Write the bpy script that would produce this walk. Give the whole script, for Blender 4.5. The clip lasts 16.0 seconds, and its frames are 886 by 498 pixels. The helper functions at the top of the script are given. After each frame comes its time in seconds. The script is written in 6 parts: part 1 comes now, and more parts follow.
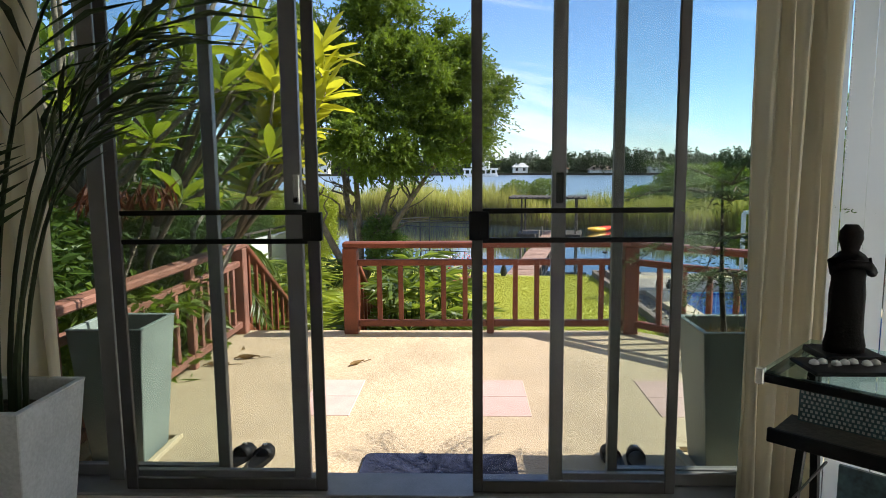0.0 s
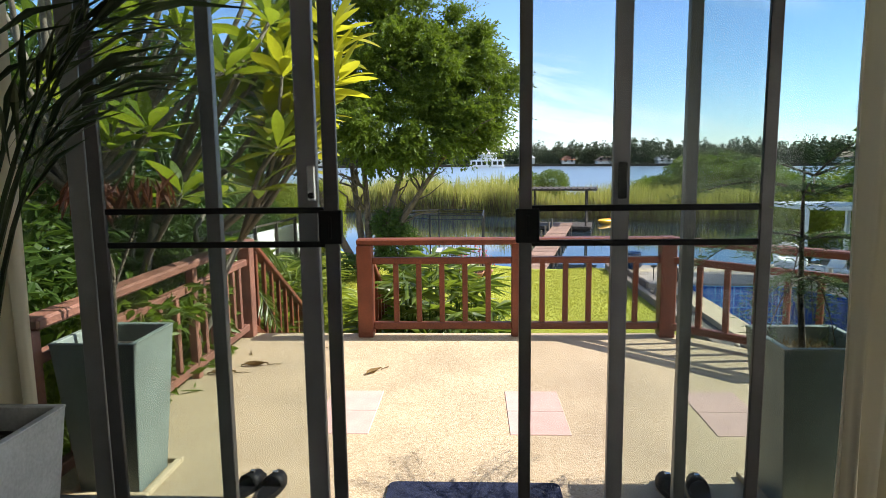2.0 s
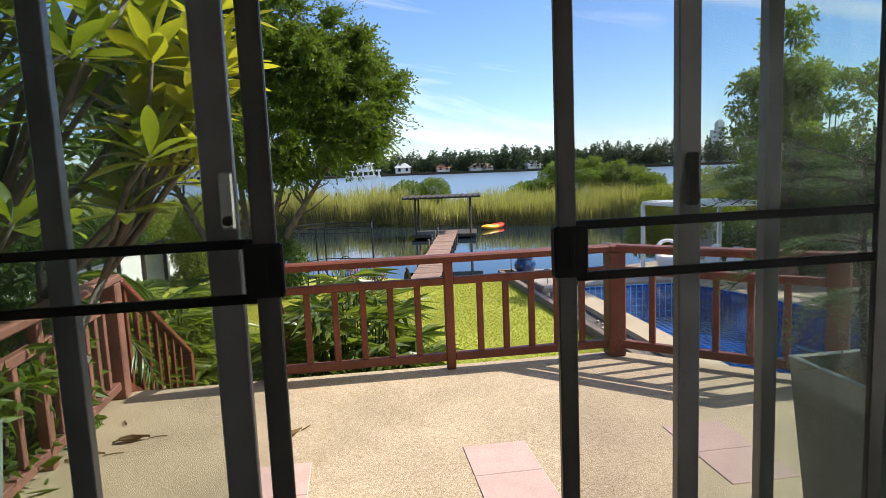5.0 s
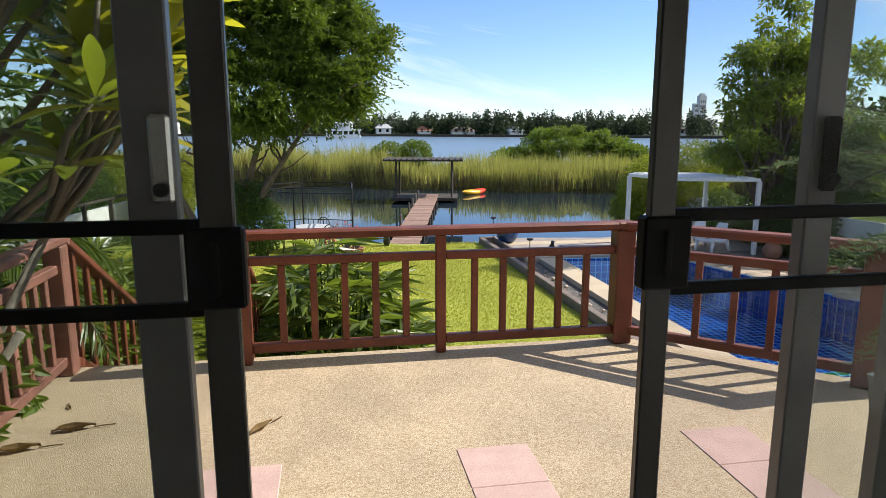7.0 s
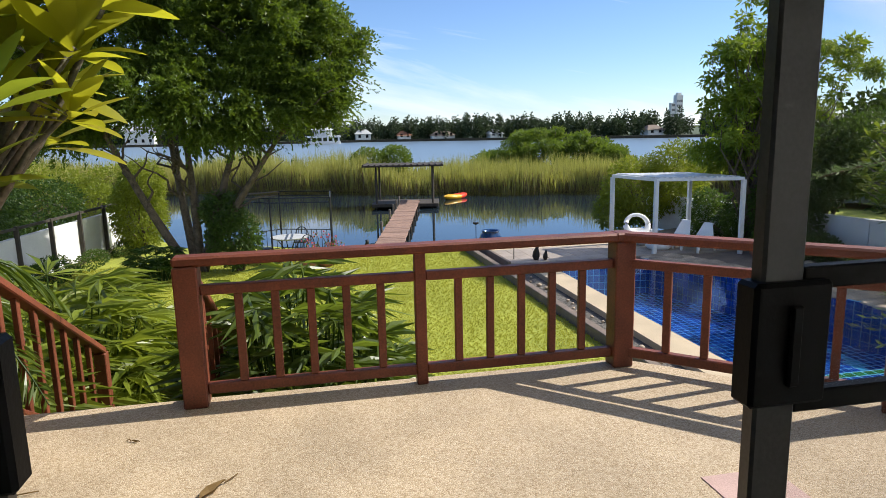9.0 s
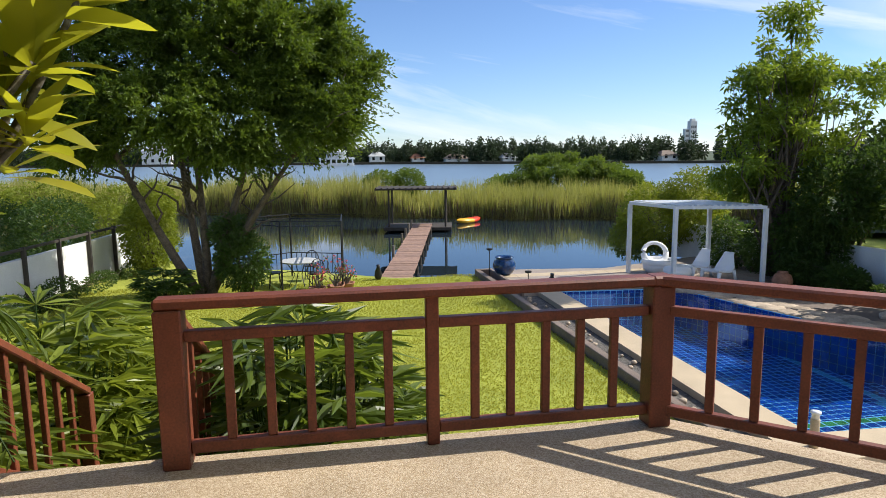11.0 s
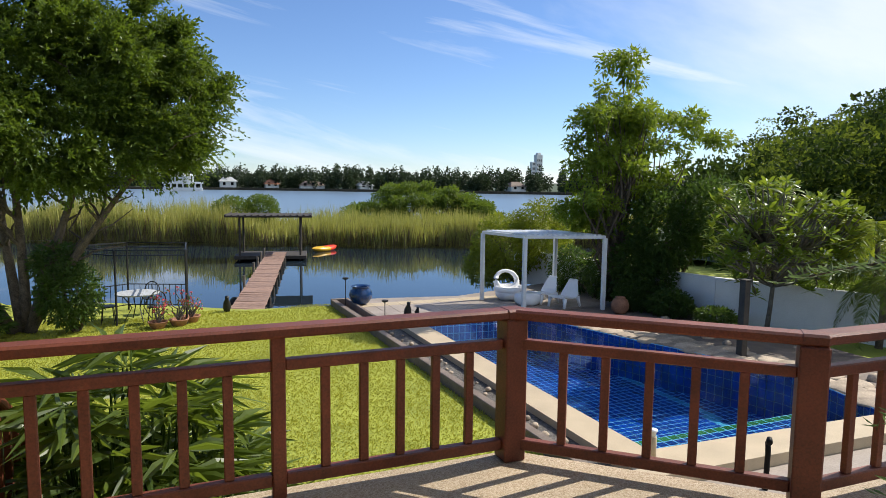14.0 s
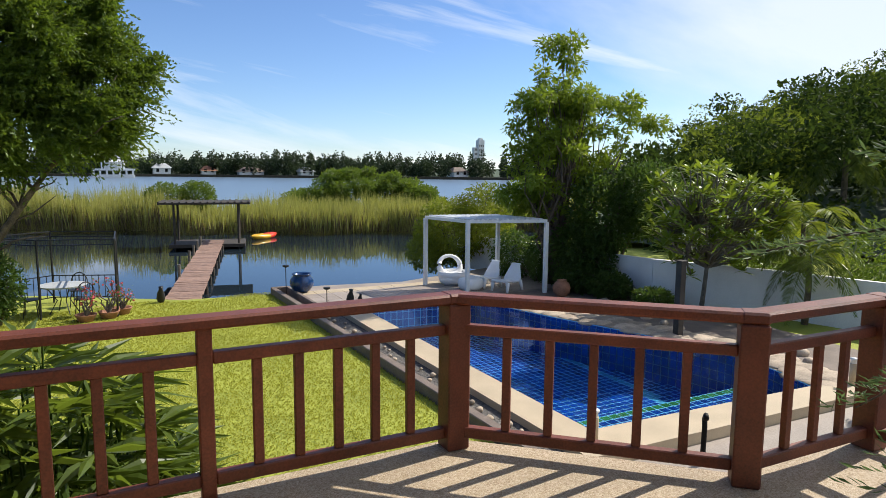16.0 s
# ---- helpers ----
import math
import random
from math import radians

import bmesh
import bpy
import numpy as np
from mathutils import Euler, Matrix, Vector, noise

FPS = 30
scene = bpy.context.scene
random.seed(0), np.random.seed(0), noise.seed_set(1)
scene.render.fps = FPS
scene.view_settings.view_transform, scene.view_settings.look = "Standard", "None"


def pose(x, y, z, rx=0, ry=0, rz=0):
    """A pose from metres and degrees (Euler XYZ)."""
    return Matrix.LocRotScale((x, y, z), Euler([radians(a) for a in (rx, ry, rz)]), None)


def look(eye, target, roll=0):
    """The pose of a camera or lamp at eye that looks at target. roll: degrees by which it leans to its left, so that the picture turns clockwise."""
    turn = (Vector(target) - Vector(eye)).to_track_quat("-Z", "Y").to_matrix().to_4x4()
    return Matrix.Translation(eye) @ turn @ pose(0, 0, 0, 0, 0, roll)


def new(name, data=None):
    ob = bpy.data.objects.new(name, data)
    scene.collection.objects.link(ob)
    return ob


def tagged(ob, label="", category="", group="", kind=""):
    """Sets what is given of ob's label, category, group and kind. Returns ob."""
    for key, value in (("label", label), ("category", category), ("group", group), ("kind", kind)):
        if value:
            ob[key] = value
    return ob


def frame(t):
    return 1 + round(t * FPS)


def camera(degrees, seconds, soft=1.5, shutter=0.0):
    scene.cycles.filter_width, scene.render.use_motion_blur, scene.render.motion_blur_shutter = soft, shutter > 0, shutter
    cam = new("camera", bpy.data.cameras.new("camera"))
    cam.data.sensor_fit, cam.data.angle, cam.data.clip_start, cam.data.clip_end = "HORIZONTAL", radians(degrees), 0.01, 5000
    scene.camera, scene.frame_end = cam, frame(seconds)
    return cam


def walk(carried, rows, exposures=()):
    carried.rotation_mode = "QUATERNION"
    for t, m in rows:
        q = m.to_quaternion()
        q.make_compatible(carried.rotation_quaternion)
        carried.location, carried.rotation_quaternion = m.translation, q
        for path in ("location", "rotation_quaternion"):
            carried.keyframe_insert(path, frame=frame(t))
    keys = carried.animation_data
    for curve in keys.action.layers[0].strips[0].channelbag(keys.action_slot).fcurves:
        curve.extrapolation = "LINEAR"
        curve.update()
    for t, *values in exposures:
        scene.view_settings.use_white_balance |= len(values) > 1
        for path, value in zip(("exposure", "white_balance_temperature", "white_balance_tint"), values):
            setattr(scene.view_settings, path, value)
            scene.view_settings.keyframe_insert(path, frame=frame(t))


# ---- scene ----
cam = camera(68.0, 16.0, soft=0.75)
PATH = [
    (0, (0.209, 0.059, 1.544), (0.135, 2.042, 1.291), -0.5),
    (0.5, (0.192, 0.091, 1.544), (0.104, 2.072, 1.282), -0.4),
    (1, (0.184, 0.168, 1.537), (0.089, 2.146, 1.26), -0.4),
    (1.5, (0.174, 0.305, 1.531), (0.042, 2.279, 1.24), -0.1),
    (2, (0.065, 0.482, 1.537), (-0.028, 2.46, 1.259), -0.7),
    (2.5, (-0.028, 0.611, 1.546), (-0.024, 2.594, 1.285), -1.3),
    (3, (-0.066, 0.769, 1.539), (-0.034, 2.753, 1.287), -1.2),
    (3.5, (-0.097, 0.924, 1.528), (-0.044, 2.906, 1.266), -0.9),
    (4, (-0.187, 1.065, 1.522), (-0.03, 3.043, 1.275), -2.4),
    (6.5, (-0.277, 1.724, 1.496), (0.072, 3.664, 1.161), -0.9),
    (7, (-0.286, 1.846, 1.495), (0.049, 3.783, 1.126), 0.0),
    (7.5, (-0.305, 1.973, 1.493), (0.077, 3.902, 1.133), -1.9),
    (8, (-0.276, 2.088, 1.496), (0.154, 4.008, 1.135), -1.6),
    (8.5, (-0.222, 2.201, 1.498), (0.192, 4.126, 1.15), -0.9),
    (8.7, (-0.204, 2.243, 1.496), (0.192, 4.17, 1.139), -1.2),
    (10.8, (-0.105, 2.713, 1.518), (0.242, 4.657, 1.204), -0.7),
    (11, (-0.114, 2.735, 1.528), (0.24, 4.682, 1.239), -0.6),
    (11.5, (-0.106, 2.741, 1.521), (0.272, 4.689, 1.268), -0.5),
    (12, (-0.107, 2.774, 1.518), (0.314, 4.712, 1.258), -0.5),
    (12.5, (-0.127, 2.788, 1.53), (0.372, 4.709, 1.28), -0.5),
    (13, (-0.085, 2.842, 1.523), (0.536, 4.728, 1.285), -0.2),
    (13.5, (-0.073, 2.833, 1.537), (0.613, 4.7, 1.328), 0.9),
    (14, (-0.048, 2.878, 1.544), (0.723, 4.712, 1.339), 0.7),
    (14.5, (-0.03, 2.912, 1.537), (0.842, 4.702, 1.345), 0.8),
    (15, (-0.029, 2.942, 1.526), (0.895, 4.704, 1.328), 0.5),
    (15.5, (0.001, 2.981, 1.509), (0.948, 4.728, 1.286), 0.4),
    (16, (0.031, 2.999, 1.513), (0.956, 4.756, 1.267), 0.5),
]
walk(cam, [(t, look(eye, target, roll)) for t, eye, target, roll in PATH],
     [(0, 1.4), (2, 1.4), (4, 1.1), (6.5, 0.85), (8.5, 0.72), (11, 0.62), (16, 0.55)])

# ---- light ----
SUN_DIR = Vector((0.93, 0.10, 0.85)).normalized()
world = bpy.data.worlds.new("world")
scene.world = world
world.use_nodes = True
wn, wl = world.node_tree.nodes, world.node_tree.links
wn.clear()
sky = wn.new("ShaderNodeTexSky")
sky.sky_type = "NISHITA"
sky.sun_disc = False
sky.sun_elevation = math.asin(SUN_DIR.z)
sky.sun_rotation = math.atan2(SUN_DIR.x, SUN_DIR.y)
sky.altitude, sky.air_density, sky.dust_density, sky.ozone_density = 0, 0.9, 0.05, 3.5
coord = wn.new("ShaderNodeTexCoord")
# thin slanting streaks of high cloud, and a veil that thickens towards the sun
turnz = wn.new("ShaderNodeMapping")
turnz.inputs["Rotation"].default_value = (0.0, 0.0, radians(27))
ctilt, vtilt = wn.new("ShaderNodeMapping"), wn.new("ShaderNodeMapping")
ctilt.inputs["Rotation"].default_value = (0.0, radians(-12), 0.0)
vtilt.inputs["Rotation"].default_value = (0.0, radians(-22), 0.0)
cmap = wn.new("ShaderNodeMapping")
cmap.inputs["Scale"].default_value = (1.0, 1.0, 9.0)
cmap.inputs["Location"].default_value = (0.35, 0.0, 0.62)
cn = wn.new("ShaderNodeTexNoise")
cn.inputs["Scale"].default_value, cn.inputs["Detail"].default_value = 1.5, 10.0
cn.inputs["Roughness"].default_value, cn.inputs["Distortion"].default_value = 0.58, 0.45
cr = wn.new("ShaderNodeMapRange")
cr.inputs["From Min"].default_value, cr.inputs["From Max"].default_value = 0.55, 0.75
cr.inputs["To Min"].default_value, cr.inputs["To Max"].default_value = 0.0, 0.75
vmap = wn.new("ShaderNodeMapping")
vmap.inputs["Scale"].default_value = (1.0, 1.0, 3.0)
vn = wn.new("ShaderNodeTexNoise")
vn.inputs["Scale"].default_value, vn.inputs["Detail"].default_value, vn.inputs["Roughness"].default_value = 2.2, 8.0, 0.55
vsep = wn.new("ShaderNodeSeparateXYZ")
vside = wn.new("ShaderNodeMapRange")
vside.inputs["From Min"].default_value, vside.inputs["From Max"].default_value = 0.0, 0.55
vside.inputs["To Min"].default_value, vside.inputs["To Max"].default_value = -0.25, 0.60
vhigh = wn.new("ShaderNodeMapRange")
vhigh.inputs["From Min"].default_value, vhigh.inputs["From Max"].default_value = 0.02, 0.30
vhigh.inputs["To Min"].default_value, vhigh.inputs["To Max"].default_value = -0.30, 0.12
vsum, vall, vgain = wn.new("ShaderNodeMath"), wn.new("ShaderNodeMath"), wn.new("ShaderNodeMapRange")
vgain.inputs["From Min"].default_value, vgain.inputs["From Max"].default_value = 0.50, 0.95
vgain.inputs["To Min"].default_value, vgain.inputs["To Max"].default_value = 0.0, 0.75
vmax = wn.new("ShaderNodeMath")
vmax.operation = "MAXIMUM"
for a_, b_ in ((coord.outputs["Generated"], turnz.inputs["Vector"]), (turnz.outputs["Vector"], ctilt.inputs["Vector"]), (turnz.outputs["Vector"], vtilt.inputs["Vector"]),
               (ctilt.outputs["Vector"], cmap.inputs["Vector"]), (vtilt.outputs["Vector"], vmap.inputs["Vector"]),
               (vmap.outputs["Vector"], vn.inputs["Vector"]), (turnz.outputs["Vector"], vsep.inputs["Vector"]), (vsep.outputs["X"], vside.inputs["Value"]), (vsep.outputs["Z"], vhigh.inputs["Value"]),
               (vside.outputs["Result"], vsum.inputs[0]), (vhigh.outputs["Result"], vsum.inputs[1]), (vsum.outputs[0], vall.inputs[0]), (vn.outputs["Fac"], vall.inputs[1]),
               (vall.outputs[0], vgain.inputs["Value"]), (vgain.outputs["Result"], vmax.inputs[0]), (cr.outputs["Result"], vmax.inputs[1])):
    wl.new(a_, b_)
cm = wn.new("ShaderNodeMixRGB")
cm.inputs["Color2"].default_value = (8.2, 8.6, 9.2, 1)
wb = wn.new("ShaderNodeBackground")
wb.inputs["Strength"].default_value = 0.085
wo = wn.new("ShaderNodeOutputWorld")
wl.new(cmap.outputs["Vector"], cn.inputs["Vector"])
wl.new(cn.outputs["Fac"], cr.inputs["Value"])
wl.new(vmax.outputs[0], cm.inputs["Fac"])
tintn = wn.new("ShaderNodeMixRGB")
tintn.blend_type = "MULTIPLY"
tintn.inputs["Fac"].default_value = 1.0
tintn.inputs["Color2"].default_value = (0.88, 0.98, 1.17, 1)
wl.new(sky.outputs["Color"], tintn.inputs["Color1"])
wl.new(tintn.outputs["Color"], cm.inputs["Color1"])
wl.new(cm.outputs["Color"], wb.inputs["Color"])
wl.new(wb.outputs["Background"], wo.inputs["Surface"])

sun_data = bpy.data.lights.new("sun", "SUN")
sun_data.energy, sun_data.angle, sun_data.color = 4.2, radians(0.53), (1.0, 0.95, 0.86)
sun = new("sun", sun_data)
sun.matrix_world = look(SUN_DIR * 50, (0, 0, 0))

# ---- materials ----


def mat(name, colour, rough=0.6, metal=0.0, vary=0.15, scale=6.0, fine=60.0, bump=0.15, tint=None, obvary=0.0, island=0.0, spec=0.5, dist=0.01):
    """A surface with two scales of colour variation, fine relief and, if asked, a shade of its own for each piece."""
    m = bpy.data.materials.new(name)
    m.use_nodes = True
    n, l = m.node_tree.nodes, m.node_tree.links
    b = n["Principled BSDF"]
    b.inputs["Roughness"].default_value, b.inputs["Metallic"].default_value = rough, metal
    b.inputs["Specular IOR Level"].default_value = spec
    tc = n.new("ShaderNodeTexCoord")
    big, small = n.new("ShaderNodeTexNoise"), n.new("ShaderNodeTexNoise")
    big.inputs["Scale"].default_value, big.inputs["Detail"].default_value = scale, 5.0
    small.inputs["Scale"].default_value, small.inputs["Detail"].default_value = fine, 3.0
    geo = n.new("ShaderNodeNewGeometry")
    for t in (big, small):
        l.new(geo.outputs["Position"], t.inputs["Vector"])
    mixn = n.new("ShaderNodeMath")
    mixn.operation = "ADD"
    l.new(big.outputs["Fac"], mixn.inputs[0])
    l.new(small.outputs["Fac"], mixn.inputs[1])
    rng = n.new("ShaderNodeMapRange")
    rng.inputs["From Min"].default_value, rng.inputs["From Max"].default_value = 0.7, 1.3
    l.new(mixn.outputs[0], rng.inputs["Value"])
    c2 = tint or tuple(c * (1 - 2 * vary) for c in colour)
    mx = n.new("ShaderNodeMixRGB")
    mx.inputs["Color1"].default_value = (*c2, 1)
    mx.inputs["Color2"].default_value = (*[min(1, c * (1 + vary)) for c in colour], 1)
    l.new(rng.outputs["Result"], mx.inputs["Fac"])
    out = mx.outputs["Color"]
    for amount, kind, sock in ((obvary, "ShaderNodeObjectInfo", "Random"), (island, "ShaderNodeNewGeometry", "Random Per Island")):
        if amount:
            o = n.new(kind)
            r = n.new("ShaderNodeMapRange")
            r.inputs["To Min"].default_value, r.inputs["To Max"].default_value = 1 - amount, 1 + amount
            l.new(o.outputs[sock], r.inputs["Value"])
            h = n.new("ShaderNodeHueSaturation")
            l.new(r.outputs["Result"], h.inputs["Value"])
            l.new(out, h.inputs["Color"])
            out = h.outputs["Color"]
    l.new(out, b.inputs["Base Color"])
    if bump:
        bp = n.new("ShaderNodeBump")
        bp.inputs["Strength"].default_value, bp.inputs["Distance"].default_value = bump, dist
        l.new(mixn.outputs[0], bp.inputs["Height"])
        l.new(bp.outputs["Normal"], b.inputs["Normal"])
    return m


def leaf_mat(name, dark, light, through_col, rough=0.45, trans=0.35, spec=0.25):
    """Leaves: a gloss coat over a body that lets some light through, each leaf with its own green."""
    m = bpy.data.materials.new(name)
    m.use_nodes = True
    n, l = m.node_tree.nodes, m.node_tree.links
    b, o = n["Principled BSDF"], n["Material Output"]
    geo = n.new("ShaderNodeNewGeometry")
    ramp = n.new("ShaderNodeMixRGB")
    ramp.inputs["Color1"].default_value, ramp.inputs["Color2"].default_value = (*dark, 1), (*light, 1)
    noi = n.new("ShaderNodeTexNoise")
    noi.inputs["Scale"].default_value = 0.9
    l.new(geo.outputs["Position"], noi.inputs["Vector"])
    add = n.new("ShaderNodeMath")
    add.operation = "MULTIPLY_ADD"
    add.inputs[1].default_value, add.inputs[2].default_value = 0.6, -0.1
    obi, mixr = n.new("ShaderNodeObjectInfo"), n.new("ShaderNodeMath")
    l.new(geo.outputs["Random Per Island"], mixr.inputs[0])
    l.new(obi.outputs["Random"], mixr.inputs[1])
    fr_ = n.new("ShaderNodeMath")
    fr_.operation = "FRACT"
    l.new(mixr.outputs[0], fr_.inputs[0])
    l.new(fr_.outputs[0], add.inputs[0])
    add2 = n.new("ShaderNodeMath")
    add2.use_clamp = True
    l.new(add.outputs[0], add2.inputs[0])
    half = n.new("ShaderNodeMath")
    half.operation = "MULTIPLY"
    half.inputs[1].default_value = 0.7
    l.new(noi.outputs["Fac"], half.inputs[0])
    l.new(half.outputs[0], add2.inputs[1])
    l.new(add2.outputs[0], ramp.inputs["Fac"])
    l.new(ramp.outputs["Color"], b.inputs["Base Color"])
    b.inputs["Roughness"].default_value, b.inputs["Specular IOR Level"].default_value = rough, spec
    tr = n.new("ShaderNodeBsdfTranslucent")
    tr.inputs["Color"].default_value = (*through_col, 1)
    mix = n.new("ShaderNodeMixShader")
    mix.inputs["Fac"].default_value = trans
    l.new(b.outputs["BSDF"], mix.inputs[1])
    l.new(tr.outputs["BSDF"], mix.inputs[2])
    l.new(mix.outputs["Shader"], o.inputs["Surface"])
    return m


def pane_mat(name, tint, gloss=1.0, ripple=0.0):
    """Clear pane: tinted see-through with a mirror film that grows at a slant."""
    m = bpy.data.materials.new(name)
    m.use_nodes = True
    n, l = m.node_tree.nodes, m.node_tree.links
    n.remove(n["Principled BSDF"])
    t, g, f, x = n.new("ShaderNodeBsdfTransparent"), n.new("ShaderNodeBsdfGlossy"), n.new("ShaderNodeLayerWeight"), n.new("ShaderNodeMixShader")
    p, r = n.new("ShaderNodeMath"), n.new("ShaderNodeMapRange")
    p.operation = "POWER"
    p.inputs[1].default_value = 4.0
    r.inputs["To Min"].default_value, r.inputs["To Max"].default_value = 0.013, 0.5
    t.inputs["Color"].default_value = (*tint, 1)
    g.inputs["Roughness"].default_value = 0.01
    g.inputs["Color"].default_value = (gloss, gloss, gloss, 1)
    f.inputs["Blend"].default_value = 0.5
    l.new(f.outputs["Facing"], p.inputs[0])
    l.new(p.outputs[0], r.inputs["Value"])
    l.new(r.outputs["Result"], x.inputs["Fac"])
    l.new(t.outputs["BSDF"], x.inputs[1])
    l.new(g.outputs["BSDF"], x.inputs[2])
    l.new(x.outputs["Shader"], n["Material Output"].inputs["Surface"])
    if ripple:
        no, bp, ge = n.new("ShaderNodeTexNoise"), n.new("ShaderNodeBump"), n.new("ShaderNodeNewGeometry")
        no.inputs["Scale"].default_value, no.inputs["Detail"].default_value = 4.0, 3.0
        bp.inputs["Strength"].default_value, bp.inputs["Distance"].default_value = ripple, 0.02
        l.new(ge.outputs["Position"], no.inputs["Vector"])
        l.new(no.outputs["Fac"], bp.inputs["Height"])
        l.new(bp.outputs["Normal"], g.inputs["Normal"])
    return m


def screen_mat(name):
    """Fine insect mesh: mostly open, grey threads."""
    m = bpy.data.materials.new(name)
    m.use_nodes = True
    n, l = m.node_tree.nodes, m.node_tree.links
    b = n["Principled BSDF"]
    b.inputs["Base Color"].default_value, b.inputs["Roughness"].default_value = (0.10, 0.10, 0.105, 1), 0.7
    t, x = n.new("ShaderNodeBsdfTransparent"), n.new("ShaderNodeMixShader")
    x.inputs["Fac"].default_value = 0.11
    l.new(t.outputs["BSDF"], x.inputs[1])
    l.new(b.outputs["BSDF"], x.inputs[2])
    l.new(x.outputs["Shader"], n["Material Output"].inputs["Surface"])
    return m


def water_mat(name, colour, scale, strength, rough=0.02, fine=0.0, stretch=1.0):
    m = bpy.data.materials.new(name)
    m.use_nodes = True
    n, l = m.node_tree.nodes, m.node_tree.links
    b = n["Principled BSDF"]
    b.inputs["Base Color"].default_value, b.inputs["Roughness"].default_value = (*colour, 1), rough
    b.inputs["IOR"].default_value = 1.45
    geo, noi, bp = n.new("ShaderNodeNewGeometry"), n.new("ShaderNodeTexNoise"), n.new("ShaderNodeBump")
    mp = n.new("ShaderNodeMapping")
    mp.inputs["Scale"].default_value = (1.0, stretch, 1.0)
    noi.inputs["Scale"].default_value, noi.inputs["Detail"].default_value = scale, 4.0
    bp.inputs["Strength"].default_value, bp.inputs["Distance"].default_value = strength, 0.05
    l.new(geo.outputs["Position"], mp.inputs["Vector"])
    l.new(mp.outputs["Vector"], noi.inputs["Vector"])
    l.new(noi.outputs["Fac"], bp.inputs["Height"])
    l.new(bp.outputs["Normal"], b.inputs["Normal"])
    return m


def aggregate_mat(name):
    """Washed pebble floor: small stones of several tans in pale mortar."""
    m = bpy.data.materials.new(name)
    m.use_nodes = True
    n, l = m.node_tree.nodes, m.node_tree.links
    b = n["Principled BSDF"]
    b.inputs["Roughness"].default_value = 0.75
    geo, v, big, ramp = n.new("ShaderNodeNewGeometry"), n.new("ShaderNodeTexVoronoi"), n.new("ShaderNodeTexNoise"), n.new("ShaderNodeValToRGB")
    v.inputs["Scale"].default_value = 150.0
    big.inputs["Scale"].default_value, big.inputs["Detail"].default_value = 1.6, 6.0
    l.new(geo.outputs["Position"], v.inputs["Vector"])
    l.new(geo.outputs["Position"], big.inputs["Vector"])
    sep = n.new("ShaderNodeSeparateColor")
    l.new(v.outputs["Color"], sep.inputs["Color"])
    e = ramp.color_ramp.elements
    e[0].position, e[0].color = 0.0, (0.30, 0.21, 0.12, 1)
    e[1].position, e[1].color = 1.0, (0.58, 0.47, 0.33, 1)
    for p, c in ((0.25, (0.40, 0.30, 0.18, 1)), (0.6, (0.48, 0.37, 0.25, 1))):
        k = e.new(p)
        k.color = c
    l.new(sep.outputs["Red"], ramp.inputs["Fac"])
    st = n.new("ShaderNodeMapRange")
    st.inputs["From Min"].default_value, st.inputs["From Max"].default_value = 0.3, 0.75
    st.inputs["To Min"].default_value, st.inputs["To Max"].default_value = 0.80, 1.1
    l.new(big.outputs["Fac"], st.inputs["Value"])
    h = n.new("ShaderNodeHueSaturation")
    l.new(st.outputs["Result"], h.inputs["Value"])
    l.new(ramp.outputs["Color"], h.inputs["Color"])
    l.new(h.outputs["Color"], b.inputs["Base Color"])
    bp = n.new("ShaderNodeBump")
    bp.invert = True
    bp.inputs["Strength"].default_value, bp.inputs["Distance"].default_value = 0.6, 0.004
    l.new(v.outputs["Distance"], bp.inputs["Height"])
    l.new(bp.outputs["Normal"], b.inputs["Normal"])
    return m


AGG = aggregate_mat("washed pebble")
OLDRAIL = mat("faded red brown paint", (0.25, 0.105, 0.075), 0.6, vary=0.25, scale=5, fine=90, bump=0.15, obvary=0.14)
RAILWOOD = mat("red brown painted wood", (0.18, 0.046, 0.021), 0.5, vary=0.22, scale=5, fine=90, bump=0.12, obvary=0.12)
DARKALU = mat("dark bronze aluminium", (0.060, 0.058, 0.056), 0.38, 0.3, vary=0.12, scale=9, fine=200, bump=0.03)
GREYALU = mat("grey aluminium", (0.19, 0.19, 0.19), 0.4, 0.3, vary=0.10, scale=9, fine=200, bump=0.03)
BLACK = mat("black plastic", (0.005, 0.005, 0.006), 0.55, vary=0.1, scale=20, fine=200, bump=0.05, spec=0.15)
CHROME = mat("bright metal", (0.65, 0.65, 0.63), 0.25, 0.9, vary=0.06, scale=20, fine=200, bump=0.02)
GLASS = pane_mat("window glass", (0.88, 0.915, 0.90))
CLEARGLASS = pane_mat("shelf glass", (0.75, 0.88, 0.85))
SCREEN = screen_mat("insect screen")
PLASTER = mat("white wall paint", (0.74, 0.73, 0.70), 0.7, vary=0.04, scale=1.5, fine=120, bump=0.06)
BLINDCLOTH = leaf_mat("white blind fabric", (0.78, 0.78, 0.76), (0.84, 0.84, 0.83), (0.90, 0.90, 0.89), rough=0.9, trans=0.7, spec=0.1)
MATBLUE = mat("navy doormat pile", (0.007, 0.013, 0.045), 0.95, vary=0.25, scale=12, fine=250, bump=0.5)
PRINT = mat("printed magazine cover", (0.05, 0.10, 0.12), 0.3, vary=0.3, scale=18, fine=60, bump=0.02)
PAPER = mat("white paper", (0.7, 0.7, 0.68), 0.6, vary=0.03, scale=5, fine=100, bump=0.02)
